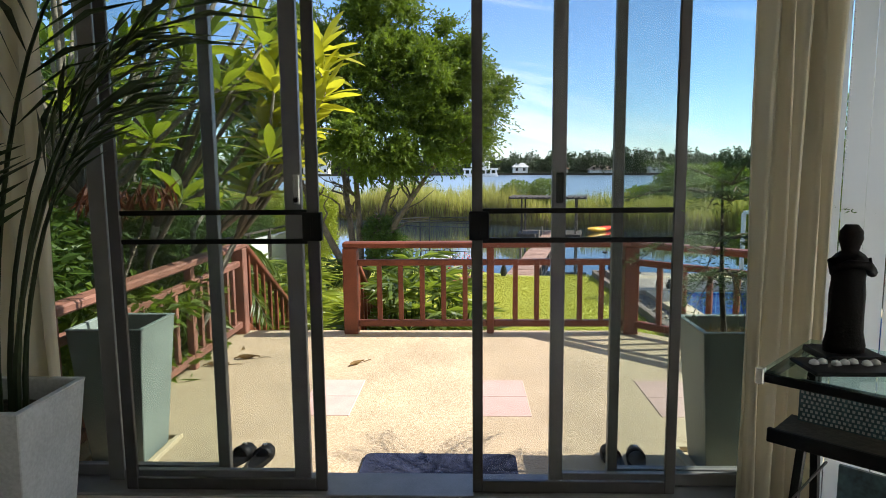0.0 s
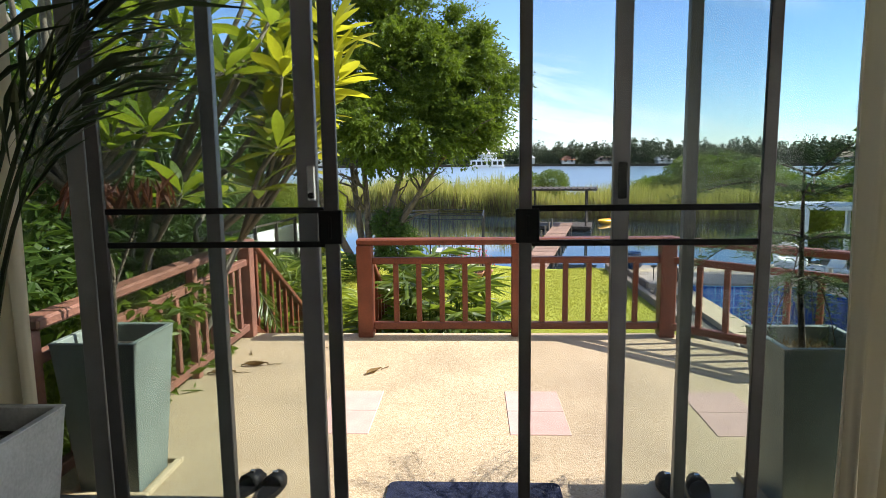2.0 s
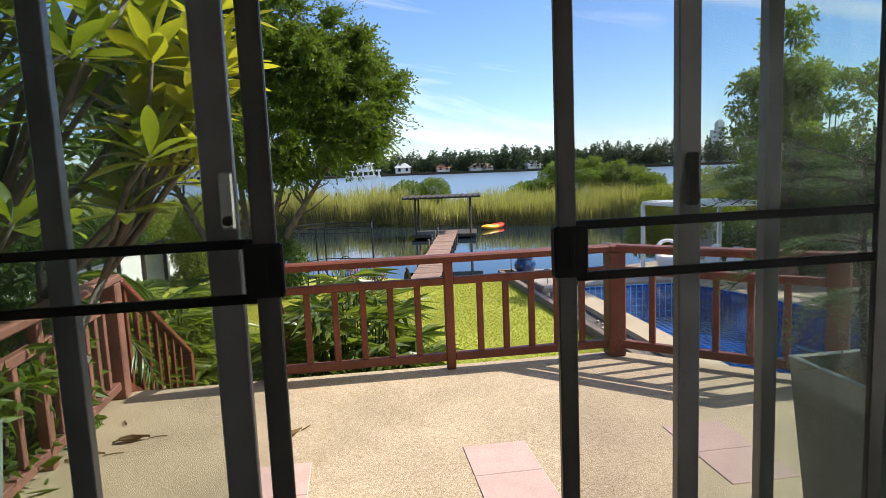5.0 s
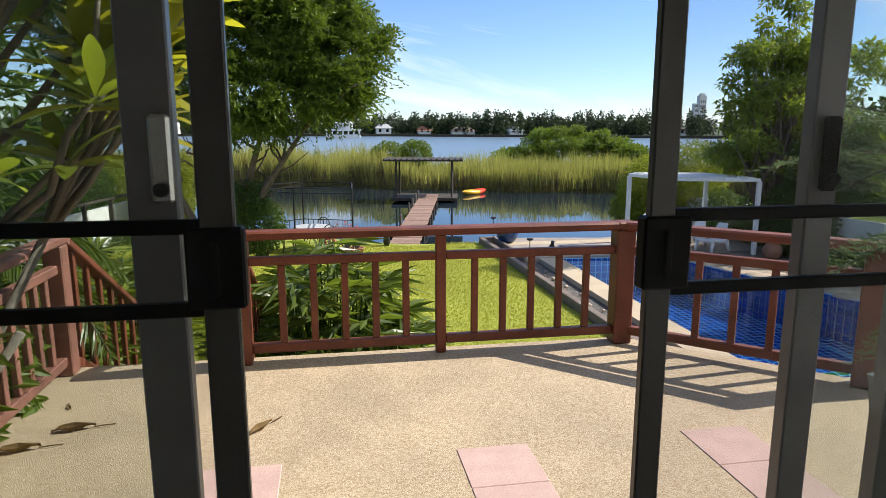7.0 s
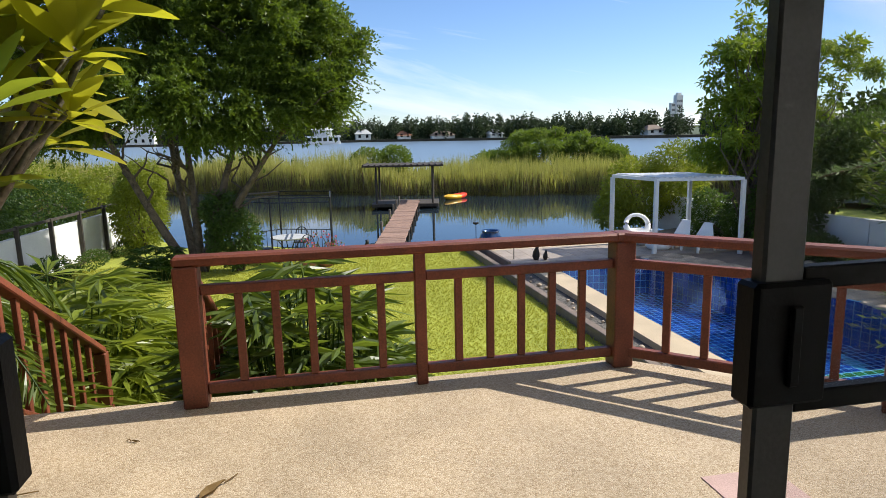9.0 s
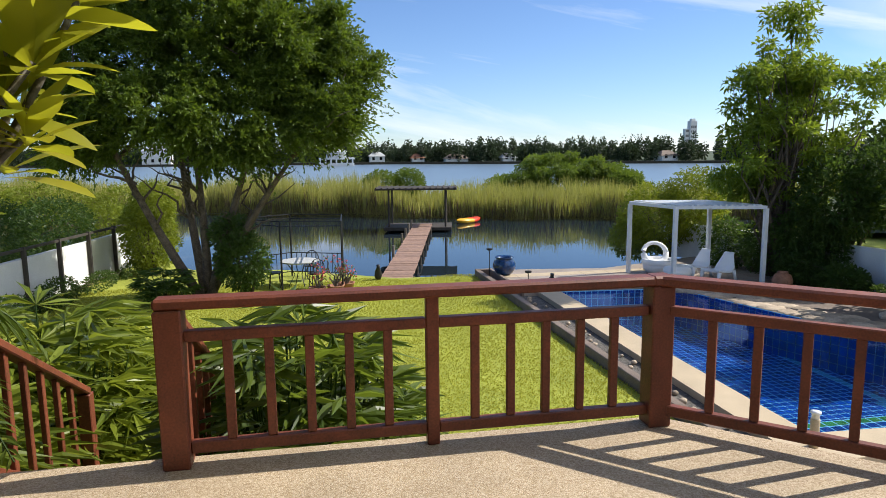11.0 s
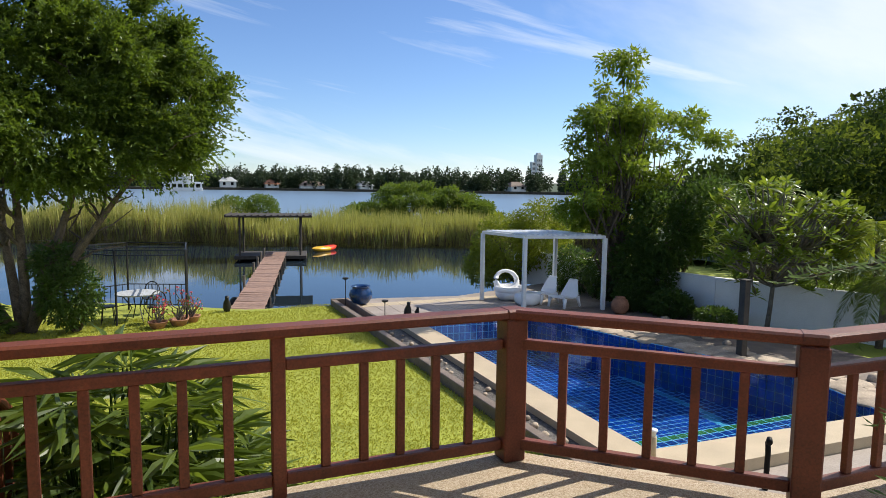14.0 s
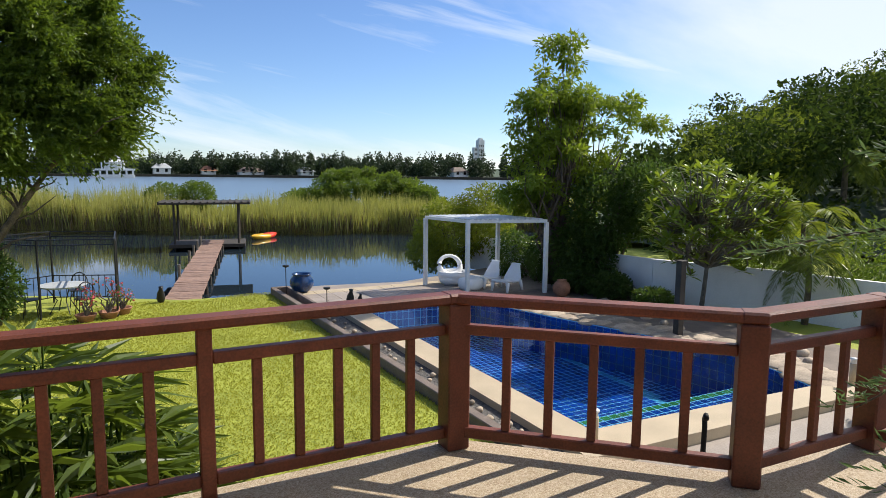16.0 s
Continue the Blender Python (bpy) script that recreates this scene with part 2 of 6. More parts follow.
EBONY = mat("black carved ebony", (0.006, 0.005, 0.005), 0.6, vary=0.2, scale=15, fine=120, bump=0.15, spec=0.04)
CURTAIN = leaf_mat("cream curtain cloth", (0.76, 0.71, 0.58), (0.82, 0.77, 0.64), (0.78, 0.72, 0.58), rough=0.9, trans=0.5, spec=0.1)
FLOORTILE = mat("pale floor tile", (0.48, 0.44, 0.38), 0.25, vary=0.06, scale=2, fine=40, bump=0.02, obvary=0.05)
CEIL = mat("white ceiling paint", (0.76, 0.76, 0.74), 0.8, vary=0.03, scale=1.5, fine=90, bump=0.04)
PINK = mat("pink sandstone", (0.52, 0.35, 0.31), 0.7, vary=0.08, scale=7, fine=140, bump=0.15, obvary=0.06)
CONCPOT = mat("grey green cement", (0.21, 0.245, 0.225), 0.55, vary=0.14, scale=5, fine=70, bump=0.12)
CONCPALE = mat("pale cement", (0.44, 0.45, 0.45), 0.6, vary=0.10, scale=5, fine=70, bump=0.12)
SOIL = mat("potting soil", (0.045, 0.032, 0.022), 0.95, vary=0.4, scale=20, fine=90, bump=0.8, dist=0.02)
LAWN = mat("mown grass ground", (0.31, 0.33, 0.04), 0.9, vary=0.2, scale=0.8, fine=25, bump=0.5, tint=(0.20, 0.23, 0.026), dist=0.03)
BEIGE = mat("beige coping render", (0.49, 0.39, 0.26), 0.7, vary=0.09, scale=2, fine=90, bump=0.12)
TERRACE = mat("weathered terrace stone", (0.34, 0.28, 0.23), 0.6, vary=0.14, scale=1.5, fine=40, bump=0.15, obvary=0.10)
KERB = mat("grey brown kerb", (0.19, 0.145, 0.115), 0.8, vary=0.18, scale=3, fine=60, bump=0.25)
GRAVEL = mat("dark gravel", (0.15, 0.135, 0.12), 0.9, vary=0.4, scale=15, fine=70, bump=0.9, dist=0.03)
STONE = mat("flat stone", (0.42, 0.33, 0.24), 0.8, vary=0.22, scale=4, fine=40, bump=0.35, obvary=0.25)
JETTYWOOD = mat("weathered jetty plank", (0.30, 0.185, 0.135), 0.75, vary=0.2, scale=6, fine=60, bump=0.25, obvary=0.18)
DARKWOOD = mat("dark wet wood", (0.055, 0.045, 0.035), 0.8, vary=0.25, scale=6, fine=60, bump=0.3)
BARK = mat("grey bark", (0.135, 0.105, 0.075), 0.95, vary=0.35, scale=7, fine=40, bump=0.8, dist=0.03)
PALEBARK = mat("smooth pale bark", (0.16, 0.14, 0.11), 0.8, vary=0.3, scale=8, fine=50, bump=0.35)
WHITEPAINT = mat("white painted metal", (0.72, 0.73, 0.73), 0.4, vary=0.05, scale=5, fine=120, bump=0.04)
WHITEPLASTIC = mat("white moulded plastic", (0.80, 0.80, 0.80), 0.3, vary=0.03, scale=4, fine=100, bump=0.02)
WHITEWALL = mat("whitewashed wall", (0.74, 0.74, 0.73), 0.8, vary=0.08, scale=1.2, fine=40, bump=0.1)
BLUEGLAZE = mat("blue glazed ceramic", (0.012, 0.045, 0.14), 0.12, vary=0.25, scale=6, fine=40, bump=0.05)
TERRACOTTA = mat("terracotta", (0.33, 0.15, 0.085), 0.8, vary=0.2, scale=6, fine=50, bump=0.2)
IRON = mat("black wrought iron", (0.025, 0.024, 0.023), 0.5, 0.3, vary=0.15, scale=15, fine=100, bump=0.1)
POOLTILE = mat("deep blue mosaic", (0.004, 0.045, 0.26), 0.15, vary=0.2, scale=3, fine=30, bump=0.02, obvary=0.22, island=0.22)
POOLGREEN = mat("green mosaic", (0.03, 0.16, 0.05), 0.2, vary=0.15, scale=3, fine=30, bump=0.02, island=0.2)
POOLPALE = mat("pale blue mosaic", (0.10, 0.42, 0.62), 0.2, vary=0.1, scale=3, fine=30, bump=0.02, island=0.15)
GROUT = mat("pale grout", (0.22, 0.58, 0.85), 0.7, vary=0.1, scale=5, fine=60, bump=0.05)
POOLWATER = pane_mat("pool water", (0.72, 0.92, 1.0), 0.8, ripple=0.25)
LAKE = water_mat("lake water", (0.13, 0.18, 0.23), 1.3, 0.22, 0.28, stretch=2.0)
POND = water_mat("still water", (0.014, 0.024, 0.034), 0.9, 0.035, 0.015, stretch=0.6)
MUD = mat("lake bed", (0.06, 0.05, 0.03), 0.95, vary=0.3, scale=1, fine=10, bump=0.3)
HILLGREEN = mat("far grass", (0.05, 0.075, 0.03), 0.95, vary=0.3, scale=0.05, fine=0.6, bump=0.3)

L_TREE = leaf_mat("fine tree leaf", (0.020, 0.041, 0.008), (0.125, 0.18, 0.021), (0.22, 0.32, 0.023), rough=0.4, trans=0.32)
L_DARK = leaf_mat("dark shrub leaf", (0.017, 0.038, 0.009), (0.07, 0.12, 0.022), (0.12, 0.20, 0.025))
L_MID = leaf_mat("garden shrub leaf", (0.030, 0.060, 0.010), (0.14, 0.20, 0.028), (0.24, 0.34, 0.03))
L_AIRY = leaf_mat("thin light tree leaf", (0.040, 0.075, 0.010), (0.17, 0.24, 0.026), (0.32, 0.42, 0.03), rough=0.4, trans=0.42)
L_BRIGHT = leaf_mat("yellow green leaf", (0.09, 0.13, 0.015), (0.24, 0.27, 0.03), (0.36, 0.42, 0.03))
L_PLUM = leaf_mat("plumeria leaf", (0.035, 0.07, 0.012), (0.16, 0.22, 0.022), (0.36, 0.43, 0.03), rough=0.35, trans=0.42)
L_PLUMR = leaf_mat("glossy plumeria leaf", (0.045, 0.085, 0.010), (0.20, 0.27, 0.028), (0.30, 0.38, 0.03), rough=0.3)
L_YELLOW = leaf_mat("yellowing plumeria leaf", (0.09, 0.13, 0.014), (0.38, 0.36, 0.025), (0.54, 0.53, 0.03), rough=0.4, trans=0.5)
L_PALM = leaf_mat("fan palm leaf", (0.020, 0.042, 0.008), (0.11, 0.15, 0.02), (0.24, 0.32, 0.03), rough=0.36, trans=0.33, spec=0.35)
# lighter copy of the fan palm leaf, with sunshine mixed into its greens
L_SUNLITPALM = leaf_mat("sunlit fan palm leaf", (0.045, 0.075, 0.010), (0.22, 0.26, 0.03), (0.36, 0.42, 0.04), rough=0.36, spec=0.35)
L_REED = leaf_mat("reed blade", (0.10, 0.115, 0.025), (0.54, 0.50, 0.16), (0.42, 0.43, 0.08), rough=0.6)
L_DRY = leaf_mat("dry reed", (0.07, 0.05, 0.028), (0.26, 0.20, 0.11), (0.2, 0.15, 0.07), rough=0.8, trans=0.2)
L_GRASS = leaf_mat("grass blade", (0.29, 0.29, 0.036), (0.44, 0.43, 0.058), (0.46, 0.46, 0.055), rough=0.6)
L_FAR = leaf_mat("far shore tree leaf", (0.020, 0.034, 0.016), (0.055, 0.08, 0.034), (0.06, 0.09, 0.03), trans=0.2)
L_WOOD = leaf_mat("woodland leaf", (0.009, 0.020, 0.005), (0.056, 0.086, 0.015), (0.07, 0.11, 0.016), rough=0.8, trans=0.25, spec=0.1)
L_WOODLIGHT = leaf_mat("light woodland leaf", (0.05, 0.085, 0.01), (0.18, 0.22, 0.025), (0.24, 0.3, 0.03), rough=0.8, trans=0.3, spec=0.1)
L_PINE = leaf_mat("norfolk pine needle", (0.045, 0.085, 0.035), (0.13, 0.19, 0.07), (0.16, 0.24, 0.08), rough=0.6)
L_DEAD = leaf_mat("dead brown leaf", (0.10, 0.055, 0.02), (0.20, 0.13, 0.05), (0.2, 0.12, 0.04), rough=0.8, trans=0.2)
L_RED = leaf_mat("red brown leaf", (0.06, 0.02, 0.012), (0.15, 0.05, 0.02), (0.15, 0.05, 0.02), rough=0.5)
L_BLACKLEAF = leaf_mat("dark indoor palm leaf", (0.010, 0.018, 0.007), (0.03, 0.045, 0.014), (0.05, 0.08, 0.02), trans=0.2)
PETAL = leaf_mat("white petal", (0.7, 0.68, 0.6), (0.85, 0.85, 0.8), (0.6, 0.6, 0.5), trans=0.3)
PINKPETAL = leaf_mat("pink petal", (0.5, 0.06, 0.10), (0.65, 0.14, 0.16), (0.5, 0.1, 0.1), trans=0.3)

# ---- building helpers ----


def link_mesh(name, me, material, parent=None, label=""):
    ob = new(name, me)
    if material:
        me.materials.append(material)
    ob.parent = parent
    return tagged(ob, label)


def part(name, bm, material, parent=None, label="", smooth=False):
    me = bpy.data.meshes.new(name)
    bmesh.ops.recalc_face_normals(bm, faces=bm.faces)
    bm.to_mesh(me)
    bm.free()
    if smooth:
        for p in me.polygons:
            p.use_smooth = True
    return link_mesh(name, me, material, parent, label)


def thing(name, label, category, at=(0, 0, 0), group="", kind=""):
    e = new(name)
    e.empty_display_size = 0.1
    e.location = at
    return tagged(e, label, category, group, kind)


def box(bm, x0, x1, y0, y1, z0, z1, bevel=0.0, m=None):
    r = bmesh.ops.create_cube(bm, size=1.0, matrix=Matrix.LocRotScale(((x0 + x1) / 2, (y0 + y1) / 2, (z0 + z1) / 2), None, (x1 - x0, y1 - y0, z1 - z0)))
    vs = r["verts"]
    if bevel:
        es = list({e for v in vs for e in v.link_edges})
        g = bmesh.ops.bevel(bm, geom=es, offset=bevel, segments=1, affect="EDGES")
        vs = g["verts"]
    if m is not None:
        bmesh.ops.transform(bm, matrix=m, verts=list({v for v in vs}))
    return vs


def one_box(*a, **k):
    bm = bmesh.new()
    box(bm, *a, **k)
    return bm


def beam(p, q, w, h, bevel=0.0, up=Vector((0, 0, 1))):
    """A bar from p to q, w across and h high, its middle on the line."""
    p, q = Vector(p), Vector(q)
    d = q - p
    bm = one_box(-w / 2, w / 2, 0, d.length, -h / 2, h / 2, bevel=bevel)
    y = d.normalized()
    x = y.cross(up)
    x = x.normalized() if x.length > 1e-4 else Vector((1, 0, 0))
    z = x.cross(y)
    bmesh.ops.transform(bm, matrix=Matrix(((x.x, y.x, z.x, p.x), (x.y, y.y, z.y, p.y), (x.z, y.z, z.z, p.z), (0, 0, 0, 1))), verts=bm.verts)
    return bm


def tube_into(bm, pts, radii, seg=8, cap=True):
    """A tapering tube along a line of points."""
    pts = [Vector(p) for p in pts]
    rings = []
    for i, p in enumerate(pts):
        d = (pts[min(i + 1, len(pts) - 1)] - pts[max(i - 1, 0)]).normalized()
        a = d.cross(Vector((0.13, 0.27, 0.95)))
        a = a.normalized() if a.length > 1e-3 else Vector((1, 0, 0))
        b = d.cross(a)
        rings.append([bm.verts.new(p + radii[i] * (math.cos(2 * math.pi * k / seg) * a + math.sin(2 * math.pi * k / seg) * b)) for k in range(seg)])
    for r, s in zip(rings, rings[1:]):
        for k in range(seg):
            bm.faces.new((r[k], r[(k + 1) % seg], s[(k + 1) % seg], s[k]))
    if cap:
        bm.faces.new(rings[0][::-1])
        bm.faces.new(rings[-1])
    return bm


def tube(pts, radii, seg=8):
    if not hasattr(radii, "__len__"):
        radii = [radii] * len(pts)
    return tube_into(bmesh.new(), pts, radii, seg)


def lathe(profile, at=(0, 0, 0), seg=24):
    """A turned body from (radius, height) pairs."""
    bm = bmesh.new()
    rings = []
    for r, z in profile:
        rings.append([bm.verts.new((at[0] + r * math.cos(2 * math.pi * k / seg), at[1] + r * math.sin(2 * math.pi * k / seg), at[2] + z)) for k in range(seg)])
    for r, s in zip(rings, rings[1:]):
        for k in range(seg):
            bm.faces.new((r[k], r[(k + 1) % seg], s[(k + 1) % seg], s[k]))
    bm.faces.new(rings[0][::-1])
    bm.faces.new(rings[-1])
    return bm


def slab(points, z0, z1):
    """A flat plate over a plan outline."""
    bm = bmesh.new()
    lo = [bm.verts.new((x, y, z0)) for x, y in points]
    hi = [bm.verts.new((x, y, z1)) for x, y in points]
    bm.faces.new(lo[::-1])
    bm.faces.new(hi)
    for i in range(len(points)):
        j = (i + 1) % len(points)
        bm.faces.new((lo[i], lo[j], hi[j], hi[i]))
    return bm


def raw(name, verts, faces, material, parent=None, label="", smooth=False):
    me = bpy.data.meshes.new(name)
    me.from_pydata(np.asarray(verts).tolist() if len(verts) else [], [], np.asarray(faces).tolist() if not isinstance(faces, list) else faces)
    if smooth:
        me.polygons.foreach_set("use_smooth", [True] * len(me.polygons))
    return link_mesh(name, me, material, parent, label)


RNG = np.random.default_rng(7)


def unit(v):
    return v / np.maximum(np.linalg.norm(v, axis=1, keepdims=True), 1e-9)


def leaf_mesh(name, pos, along, length, width, material, parent=None, label="", droop=0.15, fold=0.25, plain=False):
    """Many leaves: each a pointed, folded and drooping blade of six corners."""
    n = len(pos)
    along = unit(along)
    side = unit(np.cross(along, RNG.normal(size=(n, 3))))
    nor = np.cross(along, side)
    L, W = np.broadcast_to(length, n)[:, None], np.broadcast_to(width, n)[:, None]
    down = np.array([0, 0, -1.0])
    a = pos
    mid = pos + along * L * 0.5 + down * L * droop * 0.3
    tip = pos + along * L + down * L * droop
    up = nor * W * fold
    l, r = mid + side * W * 0.5 + up, mid - side * W * 0.5 + up
    if plain:
        v = np.stack([a, l, tip, r], axis=1).reshape(-1, 3)
        i = np.arange(n)[:, None] * 4
        return raw(name, v, np.concatenate([i + [0, 2, 1], i + [0, 3, 2]], axis=0), material, parent, label)
    v = np.stack([a, l, mid, r, tip], axis=1).reshape(-1, 3)
    i = np.arange(n)[:, None] * 5
    f = np.concatenate([i + [0, 2, 1], i + [0, 3, 2], i + [1, 2, 4], i + [2, 3, 4]], axis=0)
    return raw(name, v, f, material, parent, label)


def blob_points(blobs, n, shell=0.55):
    """Points in a cloud of overlapping lumps, thicker towards their skins. A lump: x, y, z, rx, ry, rz."""
    b = np.array(blobs, float)
    w = (b[:, 3] * b[:, 4] * b[:, 5]) ** 0.75
    k = RNG.choice(len(b), n, p=w / w.sum())
    d = unit(RNG.normal(size=(n, 3)))
    r = shell + (1 - shell) * RNG.random(n) ** 0.6
    return b[k, :3] + d * r[:, None] * b[k, 3:6], d


def limbs(bm, base, tops, r0, seg=7, wob=0.15, rnd=None):
    """A limb from base to each top, bending on the way."""
    rnd = rnd or random.Random(3)
    for top in tops:
        p, q = Vector(base), Vector(top)
        pts, rad = [], []
        for i in range(7):
            s = i / 6
            o = Vector((rnd.uniform(-1, 1), rnd.uniform(-1, 1), rnd.uniform(-.4, .4))) * wob * (q - p).length * 0.2 * math.sin(math.pi * s)
            pts.append(p.lerp(q, s) + o + Vector((0, 0, 0.12 * (q - p).length * s * (1 - s))))
            rad.append(r0 * (1 - 0.8 * s))
        tube_into(bm, pts, rad, seg)
    return bm


def shrub(name, label, base, blobs, n, leaf, width, material, category="shrub", trunk=0.05, bark=BARK, shell=0.5, outward=0.6, group="", twigs=8, droop=0.2):
    """Stems and a crown of many single leaves."""
    t = thing(name, label, category, base, group)
    bx, by, bz = base
    rel = [(x - bx, y - by, z - bz, a, b, c) for x, y, z, a, b, c in blobs]
    rnd = random.Random(len(name) * 31 + n)
    bm = bmesh.new()
    for k in range(twigs):
        x, y, z, a, b, c = rel[k % len(rel)]
        limbs(bm, (rnd.uniform(-1, 1) * trunk, rnd.uniform(-1, 1) * trunk, -0.05), [(x + rnd.uniform(-.7, .7) * a, y + rnd.uniform(-.7, .7) * b, z + rnd.uniform(-.2, .7) * c)], trunk * rnd.uniform(.5, 1), 6, 0.3, rnd)
    part("stem", bm, bark, t, smooth=True)
    pos, d = blob_points(rel, n, shell)
    keep = pos[:, 2] > 0.03
    pos, d = pos[keep], d[keep]
    along = d * outward + RNG.normal(size=pos.shape) * 0.6 + np.array([0, 0, 0.1])
    m = len(pos)
    leaf_mesh("crown", pos, along, leaf * (0.6 + 0.8 * RNG.random(m)), width * (0.7 + 0.6 * RNG.random(m)), material, t, droop=droop)
    return t

# ---- levels ----
DECK, ROOM, POOL_Z, LAWN_Z, WATER_Z = 0.0, 0.08, -2.1, -2.25, -2.6
DOOR_Y = 2.88

# ---- ground, water and far shore ----
g = tagged(raw("ground", [(-3000, -200, -3.4), (3000, -200, -3.4), (3000, 4000, -3.4), (-3000, 4000, -3.4)], [(0, 1, 2, 3)], MUD), "brown muddy lake bed and open country", "ground", kind="structure")
w = tagged(raw("water", [(-900, 47, WATER_Z - 0.004), (900, 47, WATER_Z - 0.004), (900, 600, WATER_Z - 0.004), (-900, 600, WATER_Z - 0.004)], [(0, 1, 2, 3)], LAKE), "rippled blue lake water", "lake", kind="structure")
w = tagged(raw("water_pond", [(-60, 20, WATER_Z), (60, 20, WATER_Z), (60, 52, WATER_Z), (-60, 52, WATER_Z)], [(0, 1, 2, 3)], POND), "still dark pond water mirroring the reeds", "pond", kind="structure")
shore = [(-800, 330), (-120, 285), (25, 262), (112, 205), (180, 150), (260, 90), (1500, 60), (1500, 3000), (-1500, 3000), (-1500, 330)]
tagged(part("ground_far_shore", slab(shore, -3.3, -1.9), HILLGREEN), "low green far bank of the lake", "shore", kind="structure")
# grey retaining wall along the far bank
for i in range(5):
    p, q = shore[i], shore[i + 1]
    tagged(part("trim_far_wall", beam((p[0], p[1] - 0.4, -2.2), (q[0], q[1] - 0.4, -2.2), 0.8, 1.0), MUD), "dark grey retaining wall of the far bank", "wall", kind="structure")

lawn_pts = [(-12, 4), (4.88, 4), (4.88, 9.2), (4.75, 9.2), (4.6, 14), (4.45, 22.3), (2.0, 22.5), (-1.5, 24.8), (-4.5, 25.5), (-6.5, 29), (-12, 29)]
tagged(part("ground_lawn", slab(lawn_pts, -3.5, LAWN_Z), LAWN), "sunlit mown green lawn running down to the water", "lawn", kind="structure")
tagged(part("ground_right_garden", slab([(12.6, 3), (60, 3), (60, 40), (17, 30), (12.6, 23.5)], -3.5, LAWN_Z + 0.05), LAWN), "neighbouring lawn beyond the white wall", "lawn", kind="structure")


def grass(name, n, x0, x1, y0, y1, z, inside):
    x, y = RNG.uniform(x0, x1, n), RNG.uniform(y0, y1, n)
    k = inside(x, y)
    p = np.stack([x[k], y[k], np.full(k.sum(), z - 0.005)], axis=1)
    m = len(p)
    along = RNG.normal(size=(m, 3)) * [0.6, 0.6, 0.1] + [0, 0, 0.8]
    return tagged(leaf_mesh(name, p, along, RNG.uniform(0.03, 0.075, m), RNG.uniform(0.012, 0.022, m), L_GRASS, plain=True), "short bright lawn grass blades", "grass", kind="stuff")


grass("grass", 190000, -8, 4.9, 6.6, 22.6, LAWN_Z, lambda x, y: (x < 4.72 - (y - 9.2) * 0.02) & (y < 22.4 + 0.25 * np.sin(x * 2)) & ((y > 7.2) | (x > 0)))

# ---- deck ----
deck_pts = [(-2.0, 3.0), (3.9, 3.0), (3.9, 5.1), (2.79, 5.1), (1.74, 6.1), (-2.0, 6.1)]
tagged(part("floor_deck", slab(deck_pts, -0.16, DECK), AGG), "sunlit beige washed pebble deck floor", "deck", kind="structure")
deck_wall = [(-1.9, 3.1), (3.8, 3.1), (3.8, 5.0), (2.74, 5.0), (1.69, 6.0), (-1.9, 6.0)]
tagged(part("wall_under_deck", slab(deck_wall, -2.6, -0.165), BEIGE), "beige rendered wall below the deck", "wall", kind="structure")
inlay = thing("trim_deck_inlay", "pink sandstone slabs laid flush into the pebble deck", "paving", (0, 0, 0), kind="structure")
for x in (-0.875, 0.262, 1.395):
    for y in (3.965, 4.309):
        part("tile", one_box(x, x + 0.342, y, y + 0.34, -0.03, 0.004, bevel=0.003), PINK, inlay)

# stairs down to the lawn
for i in range(12):
    z = -0.17 * (i + 1)
    y = 6.104 + 0.29 * i
    tagged(part("stair_step", one_box(-1.95, -0.83, y, y + 0.30, z - 0.2, z, bevel=0.008), AGG), "beige pebble-finished garden stair step", "stair", group="garden stairs", kind="structure")


# ---- railings ----
def rail_run(name, label, p, q, balusters, posts, mid=None, wood=RAILWOOD):
    """A level railing between two plan points: cap, second rail, bottom rail, balusters, end posts of given sizes."""
    p, q = Vector((*p, 0)), Vector((*q, 0))
    t = thing(name, label, "railing", p)
    d = q - p
    u = d.normalized()
    ang = math.atan2(u.y, u.x)
    rot = Matrix.Rotation(ang, 4, "Z")

    def bar(nm, a, b, z0, z1, w, bev=0.006):
        part(nm, one_box(a, b, -w / 2, w / 2, z0, z1, bevel=bev, m=rot), wood, t)

    n = d.length
    a0, a1 = (posts[0] or 0.13) / 2, n - posts[1] / 2
    bar("top_rail", -0.065 if posts[0] else 0.0, n - (0.068 if posts[1] == 0 else -0.0), 0.80, 0.855, 0.118, 0.012)
    segs = [(a0, a1)] if not mid else [(a0, mid - 0.0335), (mid + 0.0335, a1)]
    for s, e in segs:
        bar("second_rail", s, e, 0.635, 0.69, 0.055)
        bar("bottom_rail", s, e, 0.065, 0.125, 0.055)
        for k in range(balusters):
            c = s + (e - s) * (k + 1) / (balusters + 1)
            bar("baluster", c - 0.0225, c + 0.0225, 0.125, 0.635, 0.034, 0.004)
    if posts[0]:
        bar("post", -posts[0] / 2, posts[0] / 2, 0.0, 0.80, posts[0], 0.008)
    if posts[1] > 0.1:
        part("post_cap", one_box(n - 0.064, n + 0.064, -0.064, 0.064, 0.801, 0.8575, bevel=0.012, m=rot), RAILWOOD, t)
    if posts[1]:
        bar("post", n - posts[1] / 2, n + posts[1] / 2, 0.0, 0.80, posts[1], 0.008)
    if mid:
        bar("post", mid - 0.033, mid + 0.033, 0.0, 0.80, 0.06, 0.006)
    return t


